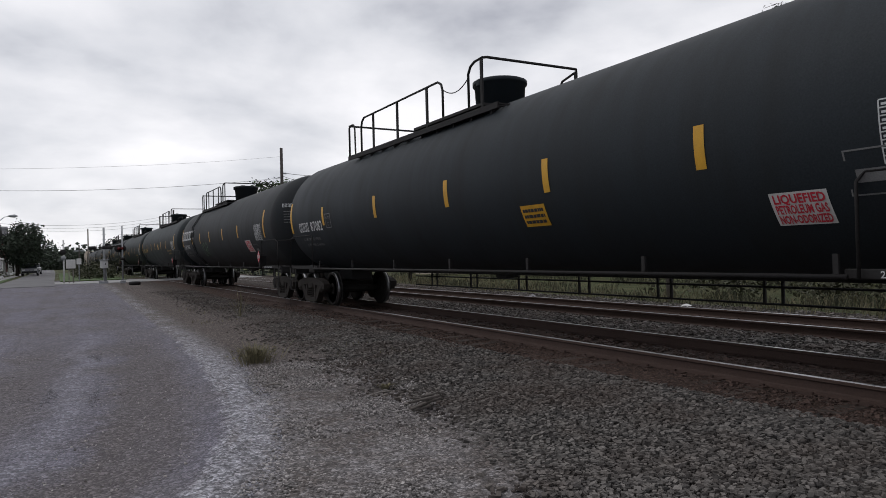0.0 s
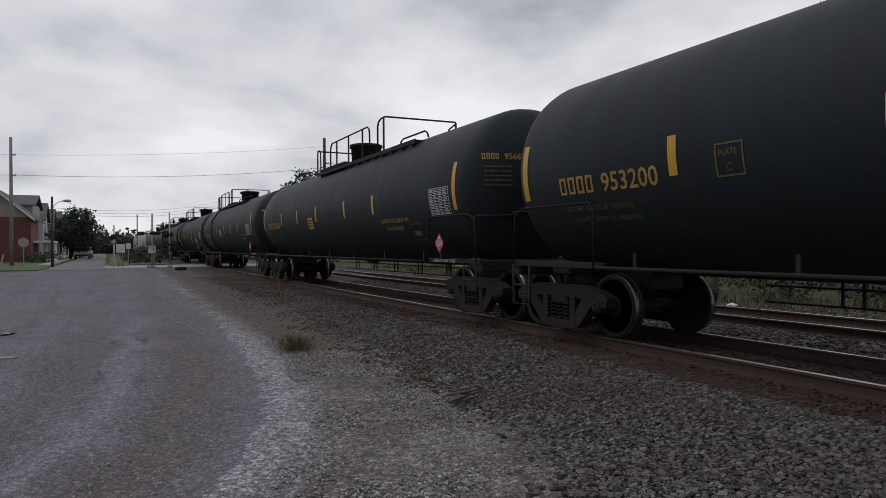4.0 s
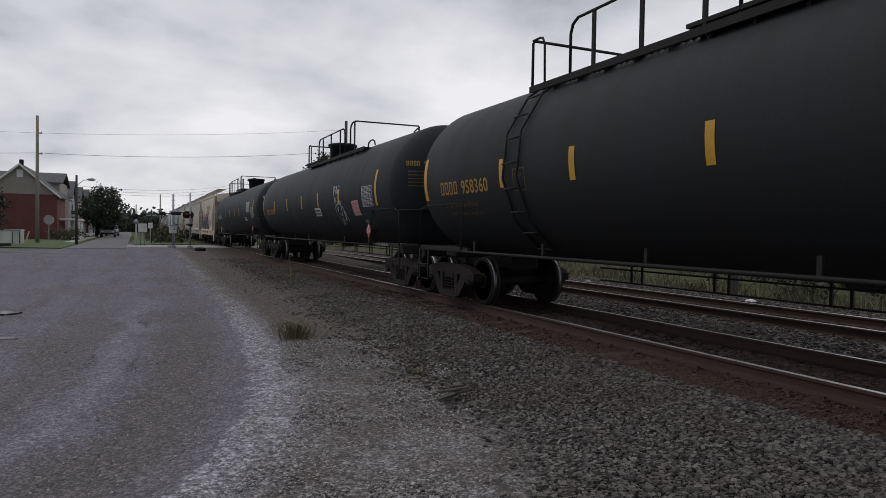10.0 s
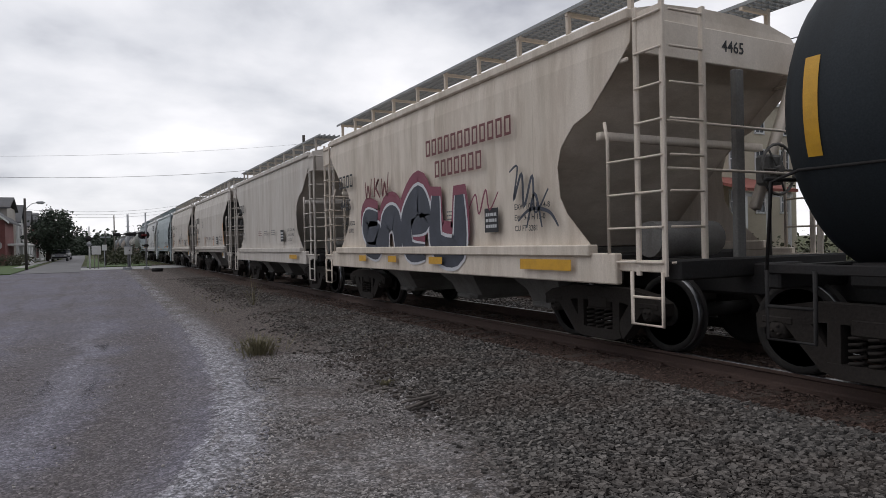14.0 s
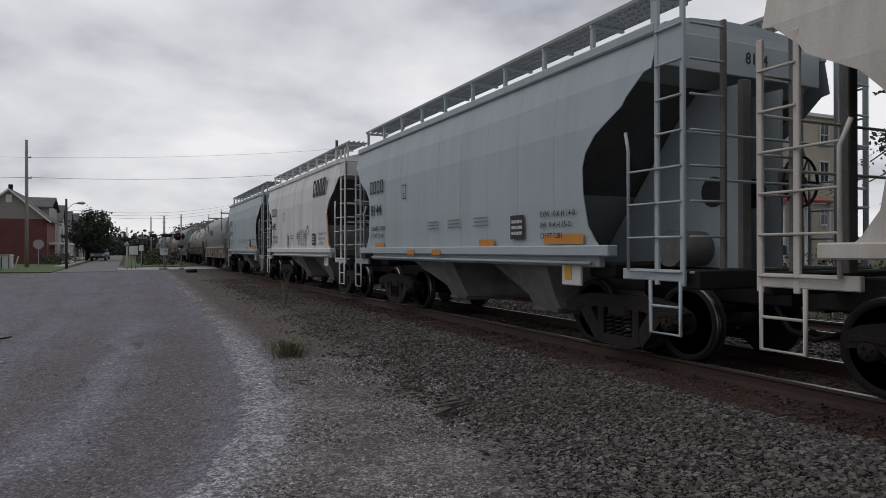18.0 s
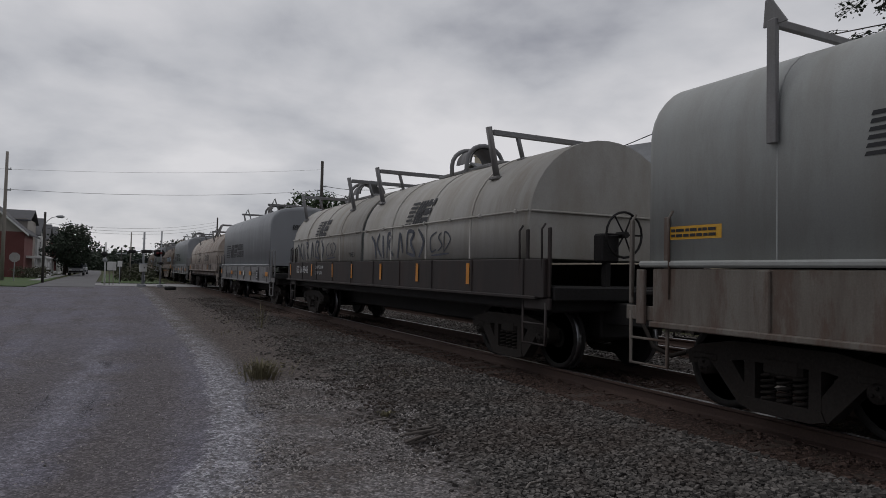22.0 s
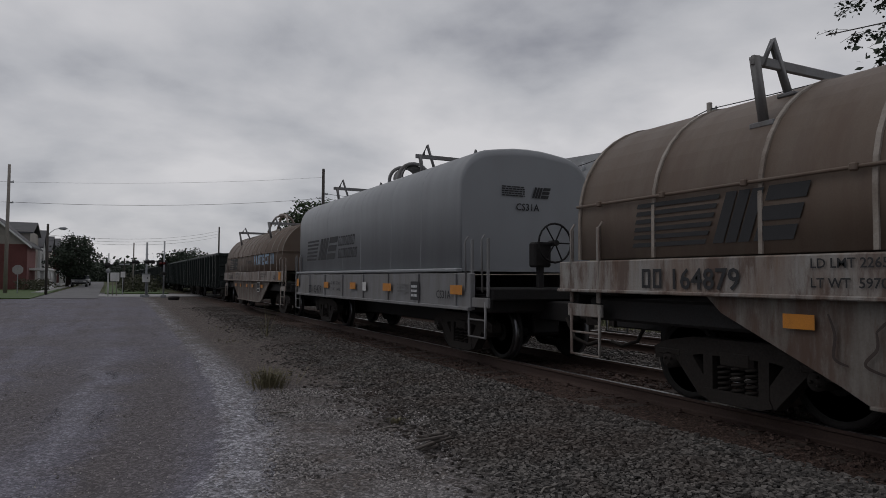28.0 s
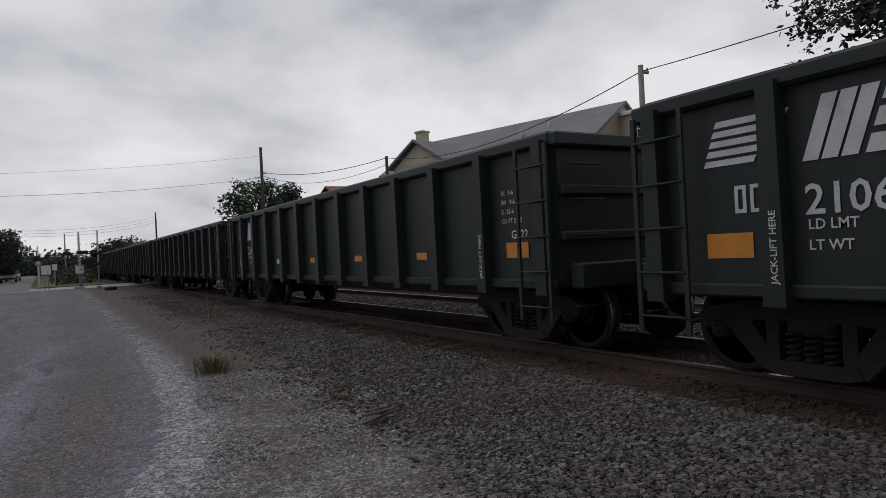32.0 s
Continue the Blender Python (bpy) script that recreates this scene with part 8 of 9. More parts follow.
def relay_post():
    t = thing("crossing_post", "pale wooden post carrying a white relay box", "signal post", at=pose(2.33, 49.1, 0.29))
    part("post", Shape().cyl((0, 0, 0), (0, 0, 3.7), 0.075, 0.065, 10), "galv", t)
    b = part("relay_box", Shape().box((-0.02, -0.16, 1.28), (0.46, 0.26, 0.52), 0.02), "white", t, "white steel relay box")
    part("box_roof", Shape().box((-0.02, -0.17, 1.56), (0.54, 0.34, 0.05), 0.01), "galv", b)
    part("hasp", Shape().box((0.05, -0.30, 1.30), (0.06, 0.03, 0.10), 0.008), "iron", b)
    part("conduit", Shape().tube([(0.1, -0.08, 0.0), (0.1, -0.08, 1.05)], 0.025), "galv", t)
    part("foot", Shape().box((0, 0, 0.08), (0.42, 0.3, 0.18), 0.02).box((-0.25, 0, 0.05), (0.2, 0.2, 0.3), 0.02), "galv", t)
    for k in range(4):
        part("step_bolt", Shape().cyl((-0.12, 0, 2.2 + 0.35 * k), (0.12, 0, 2.2 + 0.35 * k), 0.012, n=6), "iron", t)
    part("crossing_lamp", Shape().lathe([(-0.3, 0.11), (0.1, 0.13), (0.16, 0.03)], (-0.62, 0, 2.36), "x", 14), "iron", t)
    part("lamp_bar", Shape().box((-0.3, 0, 2.36), (0.6, 0.05, 0.05)), "iron", t)


relay_post()


def meter_post():
    t = thing("meter_post", "white post with a pale metal cabinet on the verge", "utility post", at=pose(0.03, 53.0, 0.32))
    part("post", Shape().cyl((0, 0, 0), (0, 0, 3.0), 0.06, 0.05, 10), "white", t)
    b = part("cabinet", Shape().box((0.42, 0, 1.32), (0.58, 0.3, 0.62), 0.02), "white", t, "pale green-white cabinet")
    part("cabinet_leg", Shape().cyl((0.3, 0, 0.0), (0.3, 0, 1.0), 0.03, n=8).cyl((0.55, 0, 0.0), (0.55, 0, 1.0), 0.03, n=8), "wood", t)
    part("warning_disc", Shape().lathe([(-0.02, 0.16), (0.02, 0.16)], (-0.02, -0.08, 1.75), "y", 16), "galv", t)
    part("signal_back", Shape().lathe([(-0.02, 0.2), (0.02, 0.2)], (-0.05, -0.08, 2.15), "y", 16), "iron", t)
    s = thing("road_sign", "small white rectangular sign on a thin post", "sign", at=pose(1.0, 55.0, 0.32))
    part("post", Shape().cyl((0, 0, 0), (0, 0, 1.7), 0.03, n=8), "galv", s)
    part("panel", Shape().box((0, -0.05, 1.5), (0.32, 0.02, 0.42), 0.005), "white", s)


meter_post()


def stop_sign():
    t = thing("stop_sign", "octagonal road sign seen from its bare metal back", "road sign", at=pose(-6.1, 59.5, 0.36))
    part("post", Shape().box((0, 0, 0.9), (0.06, 0.04, 1.9), 0.005), "galv", t)
    part("panel", Shape().prism([(0.38 * math.cos(math.pi / 8 + k * math.pi / 4), 1.78 + 0.38 * math.sin(math.pi / 8 + k * math.pi / 4)) for k in range(8)], -0.05, -0.03, "y"), "stop_red", t)


stop_sign()
drum = thing("drum_lid", "small black metal lid lying on the gravel", "debris", at=pose(3.6, 43.2, 0.30))
part("lid", Shape().lathe([(0, 0.30), (0.12, 0.34), (0.20, 0.30), (0.22, 0.05)], (0, 0, 0), "z", 18), "iron", drum)

# ---- houses ----


def window(name, house, x, y, z, w, h, face, mat="trim", bars=1):
    """A sash window: frame proud of the wall, dark pane, glazing bars. face: the axis the wall looks along."""
    def b(cx, cz, sx, sz, d, t):
        if face == "-y":
            return (x + cx, y - d, z + cz), (sx, t, sz)
        return (x - d, y - cx, z + cz), (t, sx, sz)
    fr = Shape()
    for cx, cz, sx, sz in ((0, h / 2, w + 0.16, 0.08), (0, -h / 2, w + 0.16, 0.10), (-w / 2, 0, 0.08, h), (w / 2, 0, 0.08, h)):
        fr.box(*b(cx, cz, sx, sz, 0.03, 0.08), 0.008)
    o = part(name, fr, mat, house)
    part("pane", Shape().box(*b(0, 0, w, h, 0.006, 0.02)), "glass", o, "dark window pane")
    gb = Shape().box(*b(0, 0, w, 0.05, 0.02, 0.03))
    for k in range(bars):
        gb.box(*b(-w / 2 + w * (k + 1) / (bars + 1), 0, 0.03, h, 0.02, 0.03))
    part("glazing_bar", gb, mat, o)


def gable_roof(x0, x1, y0, y1, ze, zr, axis, over=0.35, thick=0.16):
    sh = Shape()
    if axis == "y":
        m = (x0 + x1) / 2
        for s, xe in ((-1, x0), (1, x1)):
            k = (zr - ze) / abs(m - xe)
            xo, zo = xe + s * over, ze - k * over
            sh.prism([(m, zr), (m, zr + thick), (xo, zo + thick), (xo, zo)], y0 - over, y1 + over, "y")
    else:
        m = (y0 + y1) / 2
        for s, ye in ((-1, y0), (1, y1)):
            k = (zr - ze) / abs(m - ye)
            yo, zo = ye + s * over, ze - k * over
            sh.prism([(m, zr), (m, zr + thick), (yo, zo + thick), (yo, zo)], x0 - over, x1 + over, "x")
    return sh


def brick_courses(house, x0, x1, y, z0, z1):
    """Rows of brick on the gable wall as shallow relief."""
    sh = Shape()
    z, k = z0, 0
    while z < z1 - 0.1:
        x = x0 + (0.0 if k % 2 else -0.30)
        while x < x1:
            a, b = max(x, x0), min(x + 0.58, x1)
            if b - a > 0.05:
                sh.box(((a + b) / 2, y - 0.012, z + 0.09), (b - a - 0.03, 0.03, 0.155))
            x += 0.61
        z += 0.185
        k += 1
    o = part("brickwork", sh, "brick", house)
    o["kind"] = "stuff"


def brick_house():
    h = thing("house", "red brick house with a tan siding gable and white trim", "house")
    x0, x1, y0, y1, ze, zr = -13.4, -7.1, 76.0, 84.0, 4.75, 7.55
    m = (x0 + x1) / 2
    part("wall", Shape().prism([(x0, 0.1), (x1, 0.1), (x1, ze), (x0, ze)], y0, y1, "y"), "brick", h, "red brick wall")
    brick_courses(h, x0, x1, y0, 0.35, ze - 0.05)
    part("gable", Shape().prism([(x0, ze), (x1, ze), (m, zr)], y0 - 0.03, y0 + 0.3, "y"), "siding", h, "tan siding gable")
    sd = Shape()
    z = ze + 0.12
    while z < zr - 0.2:
        k = (zr - z) / (zr - ze) * (x1 - x0) / 2
        sd.box((m, y0 - 0.04, z), (2 * k - 0.1, 0.03, 0.03))
        z += 0.16
    part("siding_lap", sd, "siding", h)
    part("roof", gable_roof(x0, x1, y0, y1 + 4, ze, zr, "y", 0.35), "roof", h, "dark shingle roof")
    tr = Shape()
    for s, xe in ((-1, x0), (1, x1)):
        k = (zr - ze) / abs(m - xe)
        tr.prism([(m, zr + 0.14), (m, zr - 0.08), (xe + s * 0.38, ze - k * 0.38 - 0.08), (xe + s * 0.38, ze - k * 0.38 + 0.14)], y0 - 0.42, y0 - 0.36, "y")
    part("bargeboard", tr, "trim", h, "white bargeboard")
    part("gable_vent", Shape().box((m, y0 - 0.06, zr - 0.85), (0.55, 0.08, 0.75), 0.02), "trim", h)
    part("chimney", Shape().box((m + 0.05, y0 + 0.6, zr + 0.3), (0.35, 0.35, 0.5), 0.02), "iron", h)
    part("rear_block", Shape().box((-11.3, 88, 3.4), (7.4, 9.0, 6.2)), "siding", h)
    part("rear_roof", gable_roof(-15.0, -7.6, 83.6, 92.5, 6.3, 7.55, "x", 0.3), "roof", h)
    porch = part("porch", Shape().box((-6.3, 81.5, 2.35), (1.9, 7.0, 0.22), 0.03).box((-6.3, 81.5, 0.45), (1.9, 7.0, 0.3), 0.02), "trim", h, "white front porch")
    for y in (78.2, 80.4, 82.6, 84.8):
        part("porch_column", Shape().cyl((-5.5, y, 0.5), (-5.5, y, 2.3), 0.09, 0.08, 10), "trim", porch)
    part("porch_rail", Shape().box((-5.45, 81.5, 1.2), (0.06, 6.6, 0.06)).box((-5.45, 81.5, 0.75), (0.06, 6.6, 0.06)), "trim", porch)
    return h


brick_house()


def row_house(x0, x1, y0, y1, ze, zr, mat, label):
    h = thing("house", label, "house", "row of houses along the road")
    part("wall", Shape().box(((x0 + x1) / 2, (y0 + y1) / 2, ze / 2 + 0.05), (x1 - x0, y1 - y0, ze)), mat, h)
    part("roof", gable_roof(x0, x1, y0, y1, ze, zr, "x"), "roof", h)
    part("gable", Shape().prism([((y0 + y1) / 2, zr - 0.05), (y0, ze), (y1, ze)], x1 - 0.2, x1), mat, h)
    p = part("porch", Shape().box((x1 + 0.7, (y0 + y1) / 2, 2.4), (1.5, y1 - y0 - 0.6, 0.2), 0.03).box((x1 + 0.7, (y0 + y1) / 2, 0.5), (1.5, y1 - y0 - 0.6, 0.3), 0.03), "trim", h, "white porch")
    for y in (y0 + 0.6, (y0 + y1) / 2, y1 - 0.6):
        part("porch_column", Shape().cyl((x1 + 1.3, y, 0.6), (x1 + 1.3, y, 2.35), 0.09, 0.08, 8), "trim", p)
    window("window", h, x1 + 0.01, (y0 + y1) / 2, 3.8, 0.9, 1.3, "-x")
    window("window", h, (x0 + x1) / 2 + 0.6, y0, 3.8, 0.8, 1.3, "-y")
    return h


row_house(-13, -7.4, 93, 100, 5.2, 7.2, "trim", "white-sided row house with a front porch")
row_house(-13, -7.2, 103, 110, 5.0, 7.0, "siding", "tan-sided row house with a front porch")
row_house(-13, -7.0, 113, 121, 5.0, 7.2, "brick", "red brick row house with a front porch")
row_house(-14, -8.5, 128, 138, 5.2, 7.2, "trim", "distant white house along the road")


def cream_building():
    h = thing("house", "tall cream stucco building with sash windows and red porch roof", "house")
    x0, x1, y0, y1, zt = 30.0, 37.0, 25.0, 34.0, 9.3
    part("wall", Shape().box(((x0 + x1) / 2, (y0 + y1) / 2, zt / 2), (x1 - x0, y1 - y0, zt)), "cream_wall", h)
    part("parapet", Shape().box(((x0 + x1) / 2, y0 - 0.06, zt - 0.15), (x1 - x0 + 0.3, 0.25, 0.22), 0.03).box((x0 - 0.06, (y0 + y1) / 2, zt - 0.15), (0.25, y1 - y0, 0.22), 0.03), "trim", h, "pale cornice")
    for z in (8.1, 5.95, 3.6):
        for x in (31.6, 33.75, 35.9):
            window("window", h, x, y0, z, 0.75, 1.25, "-y", "trim", 1)
        for y in (27.0, 29.5, 32.0):
            window("window", h, x0, y, z, 0.75, 1.25, "-x", "trim", 1)
    p = part("porch_roof", Shape().prism([(24.9, 4.75), (24.9, 4.9), (21.9, 4.05), (21.9, 3.9)], 28.6, 32.6), "roof_red", h, "red metal porch roof")
    for x in (28.9, 30.6, 32.3):
        part("porch_post", Shape().box((x, 22.2, 2.0), (0.14, 0.14, 4.0), 0.01), "trim", p)
    part("porch_beam", Shape().box((30.6, 22.2, 3.75), (3.8, 0.12, 0.22), 0.01), "trim", p)
    part("porch_floor", Shape().box((30.6, 23.5, 0.45), (4.0, 3.0, 0.6), 0.03), "wood", h)


cream_building()


def grey_roof_house():
    h = thing("house", "long cream house with a grey roof and a cream chimney", "house", at=pose(28.3, 37.0, 0.2, 0, 0, 14.5))
    part("wall", Shape().box((0, 0, 3.6), (8.0, 17.5, 7.2)), "cream_wall", h)
    for y in (-8.72, 8.72):
        part("gable", Shape().prism([(-4, 7.2), (4, 7.2), (0, 9.65)], y - 0.05, y + 0.05, "y"), "cream_wall", h)
    part("roof", gable_roof(-4, 4, -8.7, 8.7, 7.2, 9.7, "y", 0.3), "roof_light", h, "pale grey shingle roof")
    part("chimney", Shape().box((-0.4, 8.2, 9.6), (0.75, 0.75, 2.0), 0.03).box((-0.4, 8.2, 10.65), (0.9, 0.9, 0.16), 0.03), "cream_wall", h, "cream chimney")
    part("cross_gable", gable_roof(-5.2, 0, 1.5, 6.5, 7.4, 8.9, "x", 0.25), "roof_light", h)
    part("cross_wall", Shape().box((-2.8, 4.0, 3.7), (4.6, 4.8, 7.3)).prism([(1.6, 7.3), (6.4, 7.3), (4.0, 8.75)], -5.1, -5.0), "cream_wall", h)
    for y in (-6, -3, 0):
        window("window", h, -4.0, y, 5.6, 0.8, 1.3, "-x")
    part("vent_pipe", Shape().cyl((-2.4, -3.0, 8.0), (-2.4, -3.0, 8.9), 0.12, n=10).cyl((-1.6, -4.5, 8.4), (-1.6, -4.5, 9.2), 0.10, n=10), "galv", h)


grey_roof_house()


def red_roof_house():
    h = thing("house", "small house with a red-brown hip roof behind the train", "house")
    part("wall", Shape().box((27.5, 60.5, 3.2), (6.5, 9.0, 6.2)), "siding", h)
    part("roof", gable_roof(24.2, 30.8, 56.0, 65.0, 6.3, 8.2, "x", 0.4), "roof_red", h, "red-brown roof")
    window("window", h, 24.25, 60.5, 4.6, 0.9, 1.3, "-x")


red_roof_house()


def deck_house():
    h = thing("house", "low tan house with a grey roof and raised deck", "house")
    part("wall", Shape().box((35, 9, 2.2), (9.0, 15.0, 4.3)), "siding", h)
    part("roof", gable_roof(30.4, 39.6, 1.4, 16.6, 4.3, 5.9, "y", 0.5), "roof_light", h)
    for y in (15.2, 13.4, 11.5, 9.5, 7.0):
        window("window", h, 30.5, y, 3.6, 0.8, 0.95, "-x")
    d = part("deck", Shape().box((29.6, 9, 2.55), (1.9, 15.0, 0.18), 0.02), "wood", h, "raised wooden deck")
    r = Shape().box((28.7, 9, 3.45), (0.08, 15.0, 0.07))
    k = 1.6
    while k < 16.5:
        r.box((28.7, k, 3.05), (0.05, 0.05, 0.8))
        k += 0.22
    part("deck_rail", r, "wood", d)
    for y in (2, 5, 8, 11, 14, 16.3):
        part("deck_post", Shape().box((28.8, y, 1.3), (0.14, 0.14, 2.6), 0.01), "wood", d)


deck_house()


def shed():
    t = thing("shed", "small white metal garden shed on the lawn", "shed", at=pose(-8.0, 56.0, 0.36))
    part("wall", Shape().box((0, 0, 0.48), (1.25, 1.5, 0.95), 0.01), "white", t)
    part("roof", Shape().prism([(-0.7, 0.94), (0.7, 0.94), (0.6, 1.02), (-0.6, 1.02)], -0.8, 0.8, "y"), "galv", t)
    part("door", Shape().box((-0.2, -0.77, 0.45), (0.5, 0.03, 0.8), 0.005), "trim", t)
    part("door_frame", Shape().box((0.12, -0.77, 0.45), (0.04, 0.03, 0.85)).box((0.55, -0.77, 0.45), (0.04, 0.03, 0.85)), "iron", t)


shed()
brd = thing("board", "weathered board leaning on the shed", "board", at=pose(-7.15, 55.6, 0.36, 0, 14, 0))
part("plank", Shape().box((0, 0, 0.45), (0.05, 0.5, 0.95), 0.01), "cream_wall", brd)


def timber_frame():
    t = thing("timber_frame", "leaning dark timber frame beside the lot", "timber frame", at=pose(-8.8, 50.0, 0.32))
    for a, b in (((-0.95, 0, 0), (0.05, 0.1, 1.6)), ((0.95, 0, 0), (0.0, 0.1, 1.75)), ((-0.1, 0.3, 0), (0.0, 0.15, 1.3))):
        part("beam", Shape().cyl(a, b, 0.09, 0.08, 6), "dark_wood", t)
    part("crossbeam", Shape().box((0, 0, 0.12), (3.2, 0.16, 0.2), 0.02), "dark_wood", t)


timber_frame()
mound = Shape()
rg = []
for k, (rr, zz) in enumerate(((3.4, -0.05), (2.7, 0.16), (1.6, 0.34), (0.3, 0.42))):
    rg.append([(rr * math.cos(a * math.pi / 9) * (1.15 + 0.1 * noise.noise((a, k, 0))), rr * 0.6 * math.sin(a * math.pi / 9), zz + 0.05 * noise.noise((a * 0.7, k, 2))) for a in range(18)])
mound.loft(rg, True)
mo = part("gravel_mound", mound, "mound", at=pose(-8.6, 40.0, 0.22, 0, 0, 12))
tagged(mo, "low grey gravel mound at the edge of the lot", "gravel heap")


# ---- vehicles ----


def vehicle(name, label, m, paint, kind):
    t = thing(name, label, "car", at=m)
    if kind == "pickup":
        body = [(-2.6, 0.45), (2.6, 0.45), (2.65, 0.95), (2.5, 1.02), (0.3, 1.05), (0.28, 1.05), (-2.6, 1.05)]
        cab = [(0.35, 1.03), (0.45, 1.70), (0.60, 1.78), (1.1, 1.78), (1.75, 1.05)]
    else:
        body = [(-2.15, 0.35), (2.15, 0.35), (2.2, 0.75), (1.9, 0.92), (1.0, 0.98), (-1.6, 1.0), (-2.2, 0.9)]
        cab = [(-1.75, 0.98), (-1.25, 1.42), (-0.5, 1.48), (0.3, 1.45), (1.1, 0.96)]
    part("body", Shape().prism(body, -0.86, 0.86), paint, t)
    c = part("cabin", Shape().prism(cab, -0.72, 0.72), "glass", t, "dark glazed cabin")
    ro = [(a, b) for a, b in cab[1:-1]]
    part("cabin_roof", Shape().box((0, (ro[0][0] + ro[-1][0]) / 2, max(b for _, b in ro) + 0.01), (1.42, ro[-1][0] - ro[0][0] + 0.2, 0.06), 0.02), paint, c)
    for y in (-1.4, 1.4) if kind != "pickup" else (-1.7, 1.65):
        for x in (-0.8, 0.8):
            w = part("wheel", Shape().cyl((x - 0.1, y, 0.33), (x + 0.1, y, 0.33), 0.33, n=18), "rubber", t)
            part("rim", Shape().cyl((x - 0.11, y, 0.33), (x + 0.11, y, 0.33), 0.19, n=14), "galv", w)
    for x in (-0.62, 0.62):
        part("headlight", Shape().box((x, -2.2 if kind != "pickup" else 2.62, 0.72), (0.3, 0.08, 0.16), 0.02), "trim", t)
    part("bumper", Shape().box((0, -2.22 if kind != "pickup" else 2.64, 0.48), (1.6, 0.12, 0.18), 0.03), "iron", t)
    part("windscreen_pillar", Shape().box((-0.71, cab[1][0], 1.2), (0.04, 0.06, 0.4)).box((0.71, cab[1][0], 1.2), (0.04, 0.06, 0.4)), paint, c)


vehicle("car", "silver sedan parked at the road side", pose(-3.35, 98, 0.32), "car_grey", "sedan")
vehicle("car", "pale sedan parked further along the road", pose(-3.3, 112, 0.32), "car_white", "sedan")
vehicle("pickup", "white pickup truck parked under the dark tree", pose(-9.9, 44.6, 0.35, 0, 0, -85), "car_white", "pickup")

# ---- plants ----


def leaf_cloud(rnd, clumps, per, size, spread):
    """Many small folded leaves gathered round clump centres."""
    vs, fs = [], []
    for c in clumps:
        for _ in range(per):
            p = Vector((rnd.gauss(0, spread), rnd.gauss(0, spread), rnd.gauss(0, spread * 0.7))) + Vector(c)
            d = Vector((rnd.uniform(-1, 1), rnd.uniform(-1, 1), rnd.uniform(-0.8, 0.5))).normalized()
            w = d.orthogonal().normalized()
            w.rotate(Matrix.Rotation(rnd.uniform(0, 6.3), 3, d))
            L = size * rnd.uniform(0.7, 1.4)
            k = len(vs)
            vs += [tuple(p), tuple(p + d * L * 0.5 + w * L * 0.32), tuple(p + d * L), tuple(p + d * L * 0.5 - w * L * 0.32)]
            fs.append((k, k + 1, k + 2, k + 3))
    return Shape().add(vs, fs)


def tree(label, base, height, crown, trunk_r, n_clumps, per, size, spread, seed, mat="leaf", name="tree"):
    """crown: (dx, dy, z, rx, ry, rz) of the leafy part over the base."""
    rnd = random.Random(seed)
    t = thing(name, label, "tree", at=pose(*base))
    cx, cy, cz, rx, ry, rz = crown
    tr = Shape()
    top = cz + rz * 0.3
    tr.tube([(0, 0, -0.2), (cx * 0.15, cy * 0.15, top * 0.35), (cx * 0.6, cy * 0.6, top * 0.7), (cx, cy, top)], trunk_r, 8)
    limbs, clumps = Shape(), []
    for k in range(n_clumps):
        while True:
            q = Vector((rnd.uniform(-1, 1), rnd.uniform(-1, 1), rnd.uniform(-1, 1)))
            if 0.35 < q.length < 1:
                break
        q = q * (1 + 0.25 * noise.noise((q.x * 2 + seed, q.y * 2, q.z * 2)))
        clumps.append((cx + q.x * rx, cy + q.y * ry, cz + q.z * rz))
    for c in clumps[::3]:
        k = rnd.uniform(0.3, 0.8)
        s = Vector((cx * k * 0.8, cy * k * 0.8, top * (0.35 + 0.5 * k)))
        m = (s + Vector(c)) / 2 + Vector((0, 0, 0.12 * rz))
        limbs.tube([s, m, c], trunk_r * 0.16, 5)
    part("trunk", tr, "bark", t, "dark tapered trunk")
    part("limb_crown", limbs, "bark", t)
    part("crown", leaf_cloud(rnd, clumps, per, size, spread), mat, t, "uneven leafy crown")
    return t


tree("dark leafy tree overhanging the parked truck", (-9.9, 47.5, 0.3), 5, (0, 0, 2.65, 2.6, 2.5, 1.75), 0.2, 170, 80, 0.17, 0.28, 1, "leaf_dark")
tree("tall green roadside tree in front of the houses", (-4.7, 97, 0.3), 6.5, (0.6, 0, 3.7, 3.0, 3.0, 2.9), 0.2, 120, 45, 0.30, 0.36, 2, "leaf_dark")
tree("green roadside tree further along the road", (-5.5, 120, 0.3), 6.0, (0, 0, 3.6, 3.2, 3.0, 2.6), 0.2, 80, 45, 0.34, 0.42, 3, "leaf_dark")
tree("round green tree behind the tracks", (22.5, 78, 0.2), 11, (0, 0, 7.2, 4.2, 4.5, 3.4), 0.3, 150, 55, 0.34, 0.45, 4)
tree("small dark conifer behind the tracks", (24.5, 73, 0.2), 10, (0, 0, 7.0, 1.1, 1.1, 3.0), 0.2, 60, 50, 0.28, 0.3, 5, "leaf_dark")
tree("dark tree behind the low house", (46, 22, 0.2), 9, (0, 0, 7.2, 5.5, 5.5, 3.4), 0.3, 110, 60, 0.38, 0.5, 6, "leaf_dark")
tree("rounded distant tree beyond the train", (30, 300, 0), 12, (0, 0, 7.0, 12, 10, 5.5), 0.6, 160, 40, 0.9, 1.1, 7, "leaf_dark")


